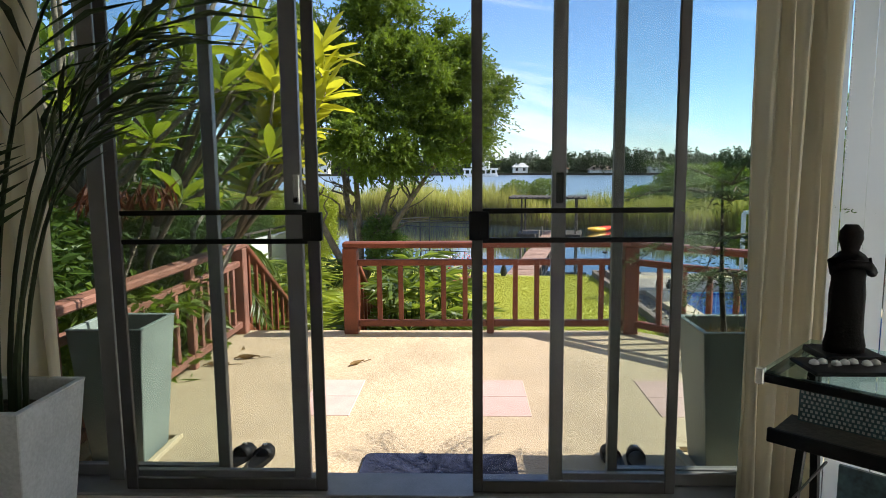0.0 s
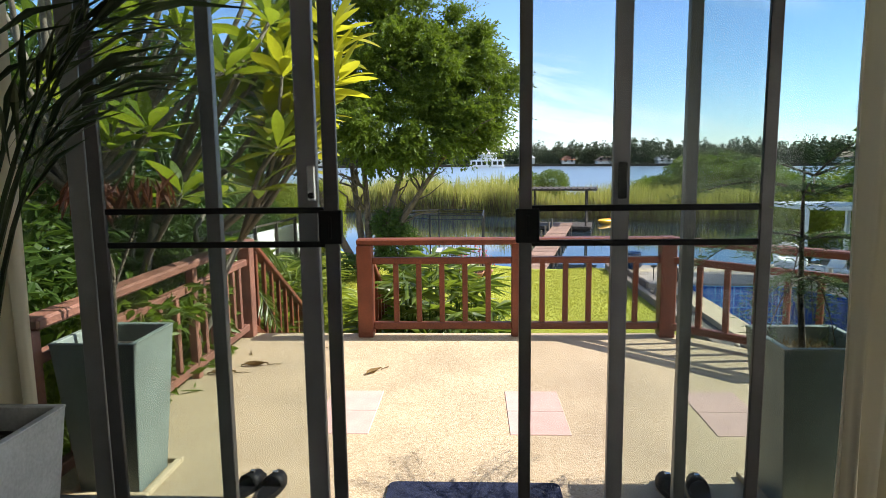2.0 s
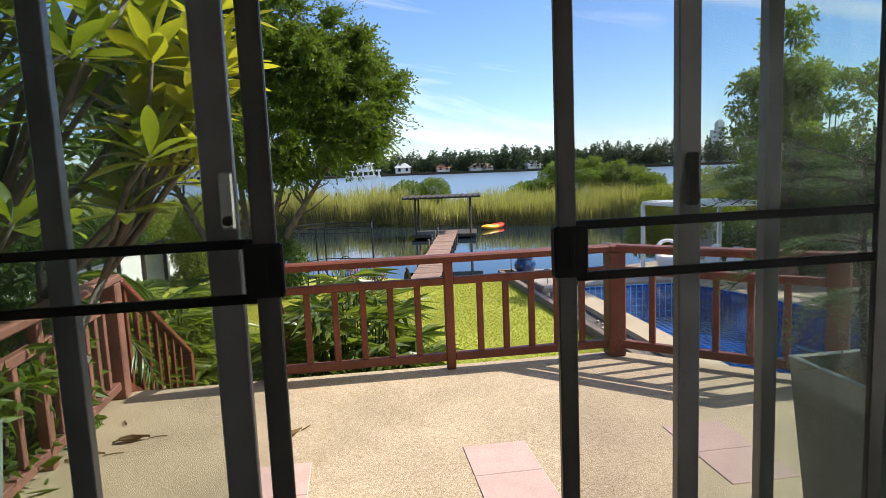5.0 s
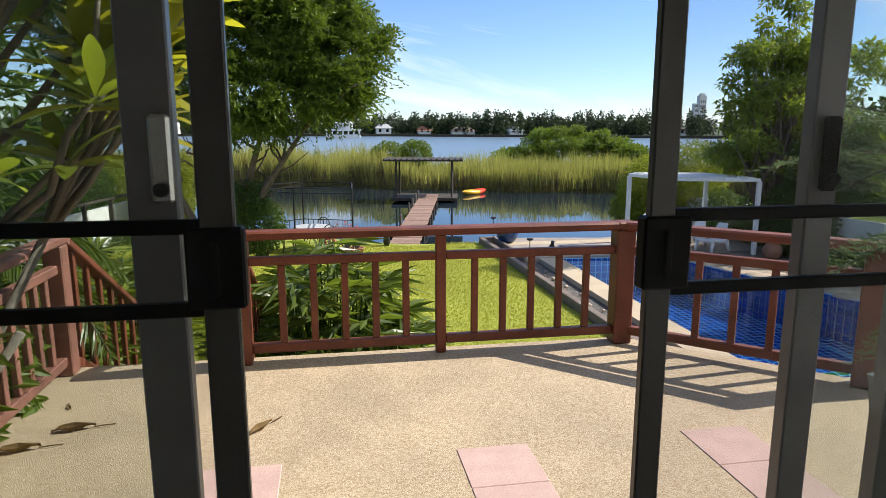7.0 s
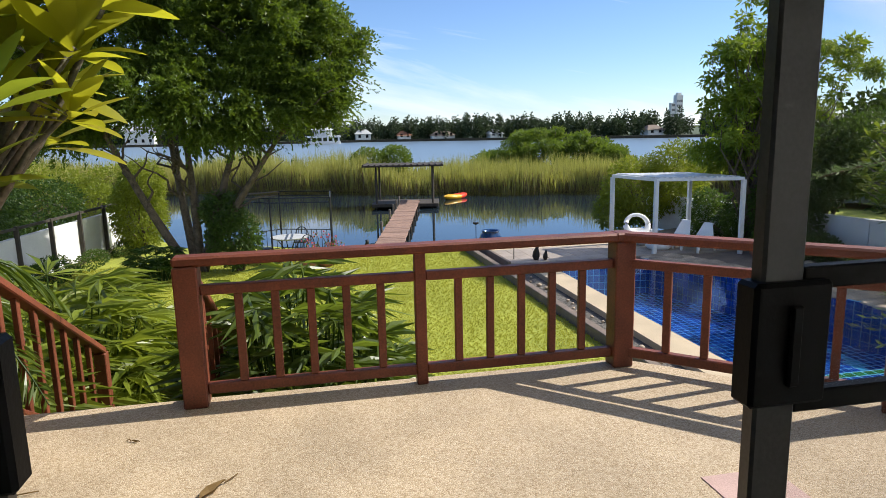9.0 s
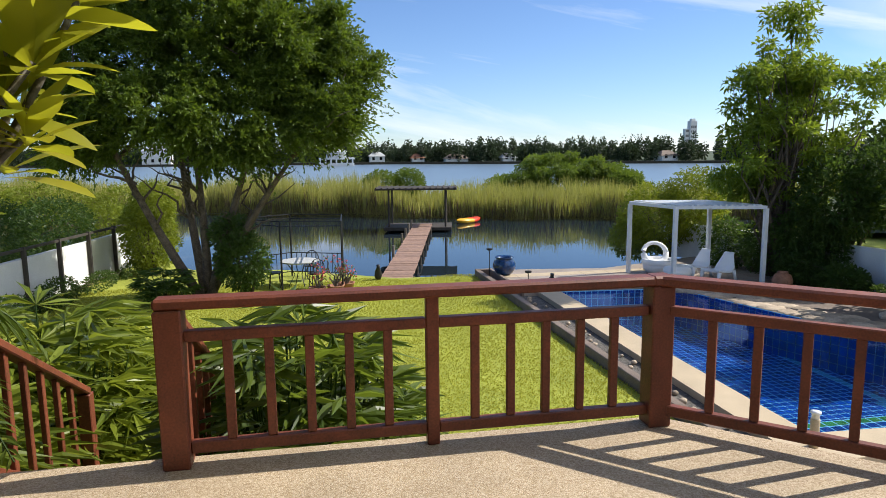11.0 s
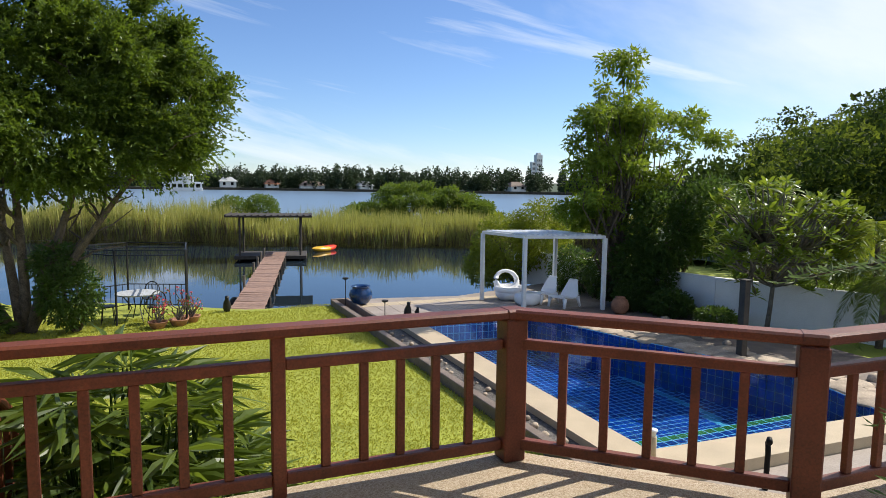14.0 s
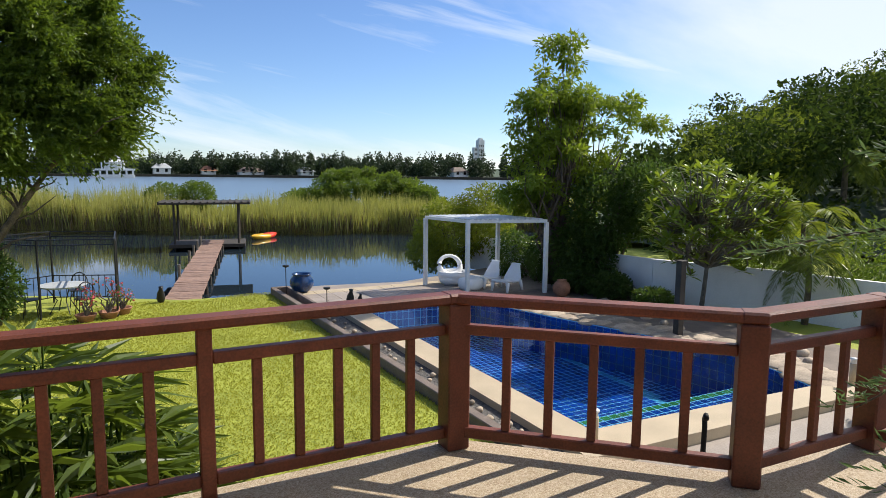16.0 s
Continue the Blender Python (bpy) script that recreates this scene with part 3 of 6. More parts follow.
PA, PB, PC, PD = (-0.865, 6.01), (1.69, 6.01), (2.75, 5.0), (3.75, 4.98)
rail_run("deck_railing", "red-brown painted wooden railing facing the lake", PA, PB, 5, (0.13, 0.13), mid=1.283)
rail_run("deck_railing", "red-brown painted wooden railing across the deck corner", PB, PC, 5, (0, 0.13))
rail_run("deck_railing", "red-brown painted wooden railing above the pool", PC, PD, 3, (0, 0.13))
rail_run("deck_railing", "red-brown painted wooden railing beside the house", PD, (3.75, 3.2), 7, (0, 0.08))
rail_run("deck_railing", "weathered red-brown wooden railing by the shrubs", (-1.90, 6.0), (-1.90, 3.2), 6, (0.11, 0.08), mid=1.1, wood=OLDRAIL)


def stair_rail(x, label):
    t = thing("stair_railing", label, "railing", (x, 6.06, 0))
    y1, sl = 1.68, -0.985 / 1.68
    part("top_rail", beam((0, 0.0, 0.815), (0, y1, 0.815 + sl * y1), 0.09, 0.05, 0.008), RAILWOOD, t)
    part("bottom_rail", beam((0, 0.0, 0.06), (0, y1, 0.06 + sl * y1), 0.055, 0.06, 0.005), RAILWOOD, t)
    for k in range(7):
        y = 0.12 + 0.215 * k
        part("baluster", one_box(-0.017, 0.017, y - 0.022, y + 0.022, 0.05 + sl * y, 0.80 + sl * y, bevel=0.004), RAILWOOD, t)
    part("post", one_box(-0.045, 0.045, y1 - 0.045, y1 + 0.045, -1.06, 0.80 + sl * y1, bevel=0.006), RAILWOOD, t)


stair_rail(-1.88, "red-brown wooden handrail going down the garden stairs")
stair_rail(-0.90, "red-brown wooden handrail on the inner side of the stairs")

# ---- room shell ----
WX0, WX1 = -2.35, 2.25
OX0, OX1, HEAD = -1.98, 2.21, 2.42
for nm, a in (("wall_north_left", (WX0 - 0.15, OX0, 2.83, 3.0, -0.1, 2.8)), ("wall_north_right", (OX1, 3.9, 2.83, 3.0, -0.1, 2.8)), ("wall_north_head", (OX0, OX1, 2.83, 3.0, HEAD, 2.8)),
              ("wall_west", (WX0 - 0.15, WX0, -2.6, 2.826, 0, 2.8)), ("wall_east_low", (WX1, WX1 + 0.15, -2.6, 2.826, 0, 0.2)), ("wall_east_high", (WX1, WX1 + 0.15, -2.6, 2.826, 2.3, 2.8)), ("wall_east_near", (WX1, WX1 + 0.15, -2.6, -1.8, 0.204, 2.296)), ("wall_east_far", (WX1, WX1 + 0.15, 2.79, 2.826, 0.204, 2.296)), ("wall_south", (WX0 - 0.15, WX1 + 0.15, -2.75, -2.604, 0, 2.8))):
    tagged(part(nm, one_box(*a), PLASTER), "plain white painted house wall", "wall", kind="structure")
tagged(part("ceiling", one_box(WX0 - 0.2, WX1 + 0.2, -2.8, 3.0, 2.804, 2.95), CEIL), "plain white ceiling", "ceiling", kind="structure")
tagged(part("roof_eave", one_box(-4.0, 4.2, 3.004, 3.5, 2.86, 2.98), CEIL), "white roof eave above the door", "eave", kind="structure")
tagged(part("floor", one_box(WX0, WX1, -2.6, 2.80, -0.1, ROOM - 0.006), FLOORTILE), "pale grout bed of the room floor", "floor", kind="structure")
tagged(part("sill", one_box(OX0, OX1, 2.80, 3.02, -0.12, ROOM + 0.012, bevel=0.004), GREYALU), "grey aluminium door track sill", "sill", kind="structure")
fl = thing("floor_tiles", "pale polished floor tiles", "floor", (0, 0, ROOM), kind="structure")
bm = one_box(0.001, 0.574, 0.001, 0.599, -0.006, 0.0)
tile_me = bpy.data.meshes.new("tile")
bm.to_mesh(tile_me)
bm.free()
tile_me.materials.append(FLOORTILE)
for i in range(8):
    for j in range(9):
        o = new("tile", tile_me)
        o.location = (WX0 + 0.575 * i, -2.6 + 0.6 * j, 0)
        o.parent = fl


# ---- sliding doors ----
def panel(name, label, x0, x1, y, z0, z1, stile, depth, frame_mat, pane, bars=None, category="sliding door", pane_name="pane"):
    t = thing(name, label, category, ((x0 + x1) / 2, y, z0), kind="structure")
    h, w = z1 - z0, (x1 - x0) / 2
    d = depth / 2
    part("stile", one_box(-w, -w + stile, -d, d, 0, h, bevel=0.003), frame_mat, t)
    part("stile", one_box(w - stile, w, -d, d, 0, h, bevel=0.003), frame_mat, t)
    part("bottom_rail", one_box(-w + stile, w - stile, -d, d, 0, 0.055, bevel=0.003), frame_mat, t)
    part("head_rail", one_box(-w + stile, w - stile, -d, d, h - 0.05, h, bevel=0.003), frame_mat, t)
    p = part(pane_name, one_box(-w + stile, w - stile, -0.003, 0.003, 0.055, h - 0.05), pane, t)
    p.visible_shadow = False
    for z in bars or ():
        part("bar", one_box(-w + stile, w - stile, -d + 0.002, d - 0.002, z - z0 - 0.011, z - z0 + 0.011, bevel=0.002), BLACK, t)
    return t


def latch_plate(t, x, z):
    o = part("latch_plate", one_box(x - 0.042, x + 0.042, -0.018, 0.014, z - 0.0615, z + 0.0615, bevel=0.004), BLACK, t)
    part("thumb_grip", one_box(x - 0.006, x + 0.006, -0.024, -0.0182, z - 0.04, z + 0.04, bevel=0.002), BLACK, o)


ZB, ZT = ROOM + 0.012, HEAD
BARS = (1.225, 1.35)
sl = panel("door_1", "dark-framed insect screen sliding door with two black bars", -1.345, -0.424, DOOR_Y - 0.034, ZB, ZT, 0.052, 0.020, DARKALU, SCREEN, BARS, pane_name="mesh")
latch_plate(sl, 0.4605 - 0.03, 1.288 - ZB)
sr = panel("door_2", "dark-framed insect screen sliding door with two black bars", 0.229, 1.12, DOOR_Y - 0.034, ZB, ZT, 0.045, 0.020, DARKALU, SCREEN, BARS, pane_name="mesh")
latch_plate(sr, -0.4455 + 0.03, 1.288 - ZB)
gl = panel("door_3", "grey aluminium sliding glass door slid open", -1.47, -0.517, DOOR_Y + 0.052, ZB, ZT, 0.075, 0.034, GREYALU, GLASS)
gr = panel("door_4", "grey aluminium sliding glass door slid open", 0.576, 1.53, DOOR_Y + 0.052, ZB, ZT, 0.06, 0.034, GREYALU, GLASS)
for t, x in ((gl, 0.458), (gr, -0.446)):
    hnd = part("handle", one_box(x - 0.016, x + 0.016, -0.034, -0.0172, 1.378 - ZB, 1.512 - ZB, bevel=0.005), CHROME if t is gl else BLACK, t, "bright metal flush handle" if t is gl else "black flush handle")
    part("lock_knob", tube([(x, -0.0345, 1.40 - ZB), (x, -0.046, 1.40 - ZB)], 0.011, 12), BLACK, hnd)
panel("window_1", "fixed glass panel in a grey aluminium frame", -1.96, -0.912, DOOR_Y + 0.105, ZB, ZT, 0.055, 0.040, GREYALU, GLASS, category="window")
panel("window_2", "fixed glass panel in a grey aluminium frame", 0.85, 2.20, DOOR_Y + 0.105, ZB, ZT, 0.045, 0.040, GREYALU, GLASS, category="window")

# ---- pool ----


def arc(pts, n=5):
    """A smooth closed-looking line through plan points."""
    out = []
    for i in range(len(pts) - 1):
        p0, p1, p2, p3 = (Vector(pts[max(i - 1, 0)]), Vector(pts[i]), Vector(pts[i + 1]), Vector(pts[min(i + 2, len(pts) - 1)]))
        for k in range(n):
            s = k / n
            out.append(tuple(0.5 * (2 * p1 + (p2 - p0) * s + (2 * p0 - 5 * p1 + 4 * p2 - p3) * s * s + (3 * p1 - p0 - 3 * p2 + p3) * s ** 3)))
    return out + [tuple(pts[-1])]


right_edge = arc([(10.6, 9.62), (11.0, 11.3), (10.6, 13.4), (9.9, 15.5), (9.2, 17.9), (8.8, 18.6)], 4)
pool_pts = [(5.97, 9.82)] + right_edge + [(5.95, 18.85)]
PF = -3.08
WPOOL = POOL_Z - 0.06
pool = thing("pool_basin", "freeform swimming pool lined with deep blue mosaic", "pool", (0, 0, 0), kind="structure")
bm = bmesh.new()
lo = [bm.verts.new((x, y, PF - 0.01)) for x, y in pool_pts]
hi = [bm.verts.new((x, y, POOL_Z - 0.01)) for x, y in pool_pts]
bm.faces.new(lo)
for i in range(len(pool_pts)):
    j = (i + 1) % len(pool_pts)
    bm.faces.new((lo[i], lo[j], hi[j], hi[i]))
part("lining", bm, GROUT, pool)


def in_pool(x, y, pad=0.0):
    c, n = False, len(pool_pts)
    for i in range(n):
        (x1, y1), (x2, y2) = pool_pts[i], pool_pts[i - 1]
        if (y1 > y) != (y2 > y) and x < (x2 - x1) * (y - y1) / (y2 - y1) + x1:
            c = not c
    return c


# mosaic floor squares, a pale lane and an apron of greener squares at the near end
S = 0.17
v, f, v2, f2 = [], [], [], []
for i in range(33):
    for j in range(56):
        x, y = 5.95 + S * i, 9.6 + S * j
        if in_pool(x + S / 2, y + S / 2):
            lane = abs((x + S / 2) - 9.85 - 0.03 * (y - 12)) < 0.09
            vv, ff = (v2, f2) if lane else (v, f)
            k = len(vv)
            z = PF
            vv += [(x + .014, y + .014, z), (x + S - .014, y + .014, z), (x + S - .014, y + S - .014, z), (x + .014, y + S - .014, z)]
            ff.append((k, k + 1, k + 2, k + 3))
tagged(raw("mosaic", v, f, POOLTILE, pool), kind="stuff")
tagged(raw("lane_mosaic", v2, f2, POOLPALE, pool), kind="stuff")
# wall squares
v, f = [], []
for i in range(len(pool_pts)):
    p, q = Vector(pool_pts[i]), Vector(pool_pts[(i + 1) % len(pool_pts)])
    n = max(1, round((q - p).length / S))
    nor = Vector((-(q - p).y, (q - p).x)).normalized() * 0.006
    for a in range(n):
        for b in range(5):
            s0, s1 = p.lerp(q, a / n) + nor, p.lerp(q, (a + 1) / n) + nor
            e = (s1 - s0) * 0.06
            z0 = POOL_Z - 0.03 - 0.2 * b
            k = len(v)
            v += [(s0.x + e.x, s0.y + e.y, z0 - 0.185), (s1.x - e.x, s1.y - e.y, z0 - 0.185), (s1.x - e.x, s1.y - e.y, z0), (s0.x + e.x, s0.y + e.y, z0)]
            f.append((k, k + 1, k + 2, k + 3))
# sunlight on the left wall, put into the colour: its top two rows paler
side_n = 5 * max(1, round((Vector(pool_pts[0]) - Vector(pool_pts[-1])).length / S))
pale = [q for i, q in enumerate(f[-side_n:]) if i % 5 < 2]
tagged(raw("wall_mosaic", v, [q for q in f if q not in pale], POOLTILE, pool), kind="stuff")
tagged(raw("sunlit_wall_mosaic", v, pale, POOLPALE, pool), kind="stuff")
# steps at the near end
part("pool_step", one_box(5.99, 10.7, 9.84, 11.06, PF, -2.58), GROUT, pool, "pale blue mosaic bench")
v, f, v2, f2 = [], [], [], []
for i in range(24):
    for j in range(7):
        x, y, k = 6.02 + 0.195 * i, 9.86 + 0.17 * j, len(v)
        border = j == 6
        vv, ff = (v2, f2) if border else (v, f)
        k = len(vv)
        vv += [(x + .015, y + .012, -2.575), (x + .185, y + .012, -2.575), (x + .185, y + .158, -2.575), (x + .015, y + .158, -2.575)]
        ff.append((k, k + 1, k + 2, k + 3))
tagged(raw("bench_mosaic", v, f, POOLTILE, pool), kind="stuff")
tagged(raw("bench_border", v2, f2, POOLGREEN, pool), kind="stuff")
bm = bmesh.new()
vs = [bm.verts.new((x, y, WPOOL)) for x, y in pool_pts]
wf = bm.faces.new(vs)
bm.normal_update()
if wf.normal.z < 0:
    wf.normal_flip()
me = bpy.data.meshes.new("water_pool")
bm.to_mesh(me)
bm.free()
o = tagged(link_mesh("water_pool", me, POOLWATER), "clear blue pool water with slight ripples", "water", kind="structure")
o.visible_shadow = False


def ring(name, label, inner, outer, z0, z1, material, category="coping"):
    """A flat band between two plan lines of as many points."""
    bm = bmesh.new()
    a = [[bm.verts.new((x, y, z)) for x, y in line] for line in (inner, outer) for z in (z0, z1)]
    n = len(inner)
    for i in range(n - 1):
        for r, s in ((1, 3), (2, 0), (0, 1), (3, 2)):
            bm.faces.new((a[r][i], a[r][i + 1], a[s][i + 1], a[s][i]))
    for i in (0, n - 1):
        bm.faces.new((a[0][i], a[1][i], a[3][i], a[2][i]))
    return tagged(part(name, bm, material), label, category, kind="structure")


ring("trim_coping_left", "smooth beige pool coping beside the planting strip", [(5.97, 9.81), (5.95, 14), (5.95, 18.9)], [(5.36, 9.1), (5.36, 14), (5.36, 18.9)], -2.9, POOL_Z, BEIGE)
ring("trim_coping_near", "smooth beige pool coping below the deck", [(5.97, 9.81), (8.5, 9.7), (10.6, 9.61)], [(5.364, 9.1), (8.5, 9.05), (12.4, 8.95)], -2.9, POOL_Z - 0.003, BEIGE)
tagged(part("pavement_near", slab([(4.9, 6.2), (12.6, 6.2), (12.6, 8.9), (8.5, 9.04), (5.3, 9.09), (4.9, 9.09)], -3.4, POOL_Z - 0.17), TERRACE), "grey-pink stone paving below the deck", "paving", kind="structure")
tagged(part("ground_stone_bed", slab(right_edge + [(8.9, 18.85), (13.4, 18.85), (13.9, 14.0), (13.6, 8.9), (11.4, 8.98)], -3.4, POOL_Z - 0.03), KERB), "dark earth and stone bed beside the pool", "bed", kind="structure")
terr_pts = [(5.0, 22.3), (5.0, 19.0), (13.3, 19.0), (13.3, 23.6), (8.5, 21.9), (6.0, 22.3)]
tagged(part("pavement_terrace", slab(terr_pts, -3.4, POOL_Z - 0.012), TERRACE), "pale weathered stone terrace by the water", "terrace", kind="structure")
# kerb and gravel bed between lawn and coping
tagged(part("ground_gravel_bed", slab([(4.92, 9.1), (5.36, 9.1), (5.36, 18.9), (4.98, 19.1), (4.96, 21.9), (4.58, 21.9)], -3.4, LAWN_Z + 0.03), GRAVEL), "dark gravel planting strip with small stones", "gravel bed", kind="structure")
tagged(part("trim_kerb", beam((4.84, 9.2, LAWN_Z + 0.02), (4.52, 22.2, LAWN_Z + 0.02), 0.17, 0.34, 0.015), KERB), "grey-brown concrete kerb along the lawn", "kerb", kind="structure")
tagged(part("trim_kerb", beam((4.98, 19.0, LAWN_Z + 0.03), (4.93, 22.2, LAWN_Z + 0.03), 0.1, 0.36, 0.012), KERB), "grey-brown concrete kerb of the terrace bed", "kerb", kind="structure")
tagged(part("trim_kerb", beam((4.44, 22.25, LAWN_Z + 0.03), (5.0, 22.25, LAWN_Z + 0.03), 0.12, 0.36, 0.012), KERB), "grey-brown concrete kerb of the terrace bed", "kerb", kind="structure")
tagged(part("trim_lawn_edge", slab([(-6, 6.3), (4.85, 6.3), (4.85, 9.2), (4.7, 9.2), (4.7, 6.45), (-6, 6.45)], -2.4, LAWN_Z + 0.04), BEIGE), "pale concrete lawn edging under the deck", "edging", kind="structure")

flags = thing("pavement_flags", "pale border and darker plank-like stone flags of the terrace", "paving", (0, 0, POOL_Z - 0.012), kind="structure")
rf_ = random.Random(2)
for i in range(20):
    for j in range(6):
        x, y = 5.06 + 0.41 * i, 19.05 + 0.5 * j
        if y + 0.5 < 21.75 + 0.1 * math.sin(i):
            part("flag", one_box(x, x + 0.4, y, y + 0.49, -0.01, 0.006 + rf_.uniform(0, 0.003)), TERRACE if j < 4 else BEIGE, flags)

# ---- jetty ----
J0, J1 = Vector((1.95, 22.3, -2.28)), Vector((5.25, 38.2, -2.28))
jd = (J1 - J0).normalized()
jn = Vector((jd.y, -jd.x, 0))
jetty = thing("jetty", "weathered brown plank jetty with a roofed landing", "jetty", J0)
ang = math.atan2(jd.y, jd.x) - math.pi / 2
bm = one_box(-0.50, 0.50, -0.085, 0.085, -0.03, 0.0, bevel=0.004)
plank_me = bpy.data.meshes.new("plank")
bm.to_mesh(plank_me)
bm.free()
plank_me.materials.append(JETTYWOOD)
for i in range(86):
    o = new("plank", plank_me)
    o.parent = jetty
    o.location = jd * (0.1 + 0.188 * i) + jn * random.uniform(-0.02, 0.02) + Vector((0, 0, random.uniform(-0.006, 0.006)))
    o.rotation_euler = (0, 0, ang + random.uniform(-0.012, 0.012))
for s in (-0.38, 0.38):
    part("joist", beam(jn * s + Vector((0, 0, -0.10)), jd * 16.2 + jn * s + Vector((0, 0, -0.10)), 0.08, 0.13), DARKWOOD, jetty)
for i in range(9):
    for s in (-0.5, 0.5):
        p = jd * (0.8 + 1.9 * i) + jn * s
        part("support_post", tube([p + Vector((0, 0, -1.2)), p + Vector((0, 0, 0.42 if s < 0 and i in (2, 4, 5, 6, 7) else -0.03))], 0.055, 8), DARKWOOD if s > 0 else PALEBARK, jetty)
# landing
c = J1 - J0
pl = one_box(-2.0, 1.55, -1.5, 0.9, -0.22, -0.05, bevel=0.01)
bmesh.ops.transform(pl, matrix=Matrix.Translation(c) @ Matrix.Rotation(ang, 4, "Z"), verts=pl.verts)
part("landing", pl, DARKWOOD, jetty)
for a, b in ((-1.75, -1.2), (-1.75, 0.6), (1.25, -1.2), (1.25, 0.6)):
    p = c + jn * a + jd * b
    part("roof_post", tube([p + Vector((0, 0, -0.9)), p + Vector((0, 0, 1.9))], 0.055, 8), DARKWOOD, jetty)
rf = one_box(-2.45, 1.85, -1.5, 0.9, 1.90, 2.0, bevel=0.02)
bmesh.ops.transform(rf, matrix=Matrix.Translation(c) @ Matrix.Rotation(ang, 4, "Z"), verts=rf.verts)
part("roof", rf, DARKWOOD, jetty, "flat dark thatched roof")
for k in range(14):
    a = -2.4 + 0.32 * k
    part("roof_batten", beam(c + jn * a + jd * -1.55 + Vector((0, 0, 2.02)), c + jn * a + jd * 0.95 + Vector((0, 0, 2.02)), 0.07, 0.05), DARKWOOD, jetty)

# ---- kayak ----
kay = thing("kayak", "orange and yellow plastic kayak lying on the water", "kayak", (8.42, 41.0, WATER_Z))
for nm, col, lab, x0, x1 in (("bow", (0.75, 0.42, 0.02), "yellow bow half", -1.15, 0.12), ("stern", (0.75, 0.06, 0.03), "red-orange stern half", 0.12, 1.15)):
    bm = bmesh.new()
    rings = []
    for i in range(9):
        x = x0 + (x1 - x0) * i / 8
        w = 0.40 * max(0.0, 1 - (abs(x) / 1.17) ** 2.6)
        tp = max(0.05, 1 - (abs(x) / 1.16) ** 4)
        h = 0.17 * tp
        rings.append([bm.verts.new((x, w * math.cos(a), 0.12 + 0.10 * (x / 1.15) ** 2 + (h if math.sin(a) > 0 else 0.20 * tp) * math.sin(a) * (0.5 if abs(x) < 0.5 and math.sin(a) > 0.9 else 1))) for a in [2 * math.pi * k / 12 for k in range(12)]])
    for r, s in zip(rings, rings[1:]):
        for k in range(12):
            bm.faces.new((r[k], r[(k + 1) % 12], s[(k + 1) % 12], s[k]))
    part(nm, bm, mat("kayak " + nm, col, 0.3, vary=0.06, scale=4, fine=50, bump=0.03), kay, lab, smooth=True)
kay.rotation_euler = (0, 0, radians(40))

# ---- pergola ----
BL, FL, FR, BR = Vector((8.9, 21.0, 0)), Vector((9.3, 19.1, 0)), Vector((11.56, 18.45, 0)), Vector((11.2, 20.5, 0))
pg = thing("pergola", "white metal pergola with a flat slatted roof by the pool", "pergola", (9.3, 19.1, POOL_Z))
off = Vector((-9.3, -19.1, 0))
H = 2.13
for p in (BL, FL, FR, BR):
    q = p + off
    part("post", one_box(q.x - 0.055, q.x + 0.055, q.y - 0.055, q.y + 0.055, -0.015, H - 0.06, bevel=0.008), WHITEPAINT, pg)
for p, q in ((BL, FL), (FL, FR), (FR, BR), (BR, BL)):
    part("roof_beam", beam(p + off + Vector((0, 0, H - 0.03)), q + off + Vector((0, 0, H - 0.03)), 0.08, 0.09, 0.006), WHITEPAINT, pg)
for k in range(1, 16):
    a, b = BL.lerp(BR, k / 16), FL.lerp(FR, k / 16)
    part("slat", beam(a + off + Vector((0, 0, H + 0.03)), b + off + Vector((0, 0, H + 0.03)), 0.085, 0.03), WHITEPAINT, pg)


# ---- white poolside seats ----
def chair_white(at, turn):
    """A low moulded lounge chair: a bent shell on two broad side legs."""
    t = thing("lounge_chair", "white moulded plastic low lounge chair", "chair", at, "chairs under the pergola")
    bm = bmesh.new()
    prof = [(0.42, 0.33), (0.40, 0.36), (0.10, 0.31), (-0.18, 0.29), (-0.26, 0.40), (-0.40, 0.76), (-0.44, 0.78)]
    for (y0, z0), (y1, z1) in zip(prof, prof[1:]):
        wa, wb = 0.29 - 0.38 * max(0, z0 - .4), 0.29 - 0.38 * max(0, z1 - .4)
        v = [bm.verts.new(c) for c in ((-wa, y0, z0), (wa, y0, z0), (wb, y1, z1), (-wb, y1, z1), (-wa, y0, z0 - .035), (wa, y0, z0 - .035), (wb, y1 - .02, z1 - .035), (-wb, y1 - .02, z1 - .035))]
        for q in ((0, 1, 2, 3), (7, 6, 5, 4), (0, 3, 7, 4), (1, 5, 6, 2), (0, 4, 5, 1), (3, 2, 6, 7)):
            bm.faces.new([v[i] for i in q])
    bmesh.ops.remove_doubles(bm, verts=bm.verts, dist=0.025)
    part("seat", bm, WHITEPLASTIC, t)
    for x in (-0.27, 0.27):
        for y, dy in ((0.34, 0.06), (-0.26, -0.10)):
            part("leg", tube([(x, y, 0.30), (x * 1.05, y + dy, 0.0)], [0.06, 0.035], 8), WHITEPLASTIC, t, smooth=True)
    t.matrix_world = Matrix.Translation(at) @ Matrix.Rotation(turn, 4, "Z")
    return t


TZ = POOL_Z - 0.012
chair_white((10.5, 20.0, TZ + 0.01), radians(105))
chair_white((10.75, 19.2, TZ + 0.01), radians(110))
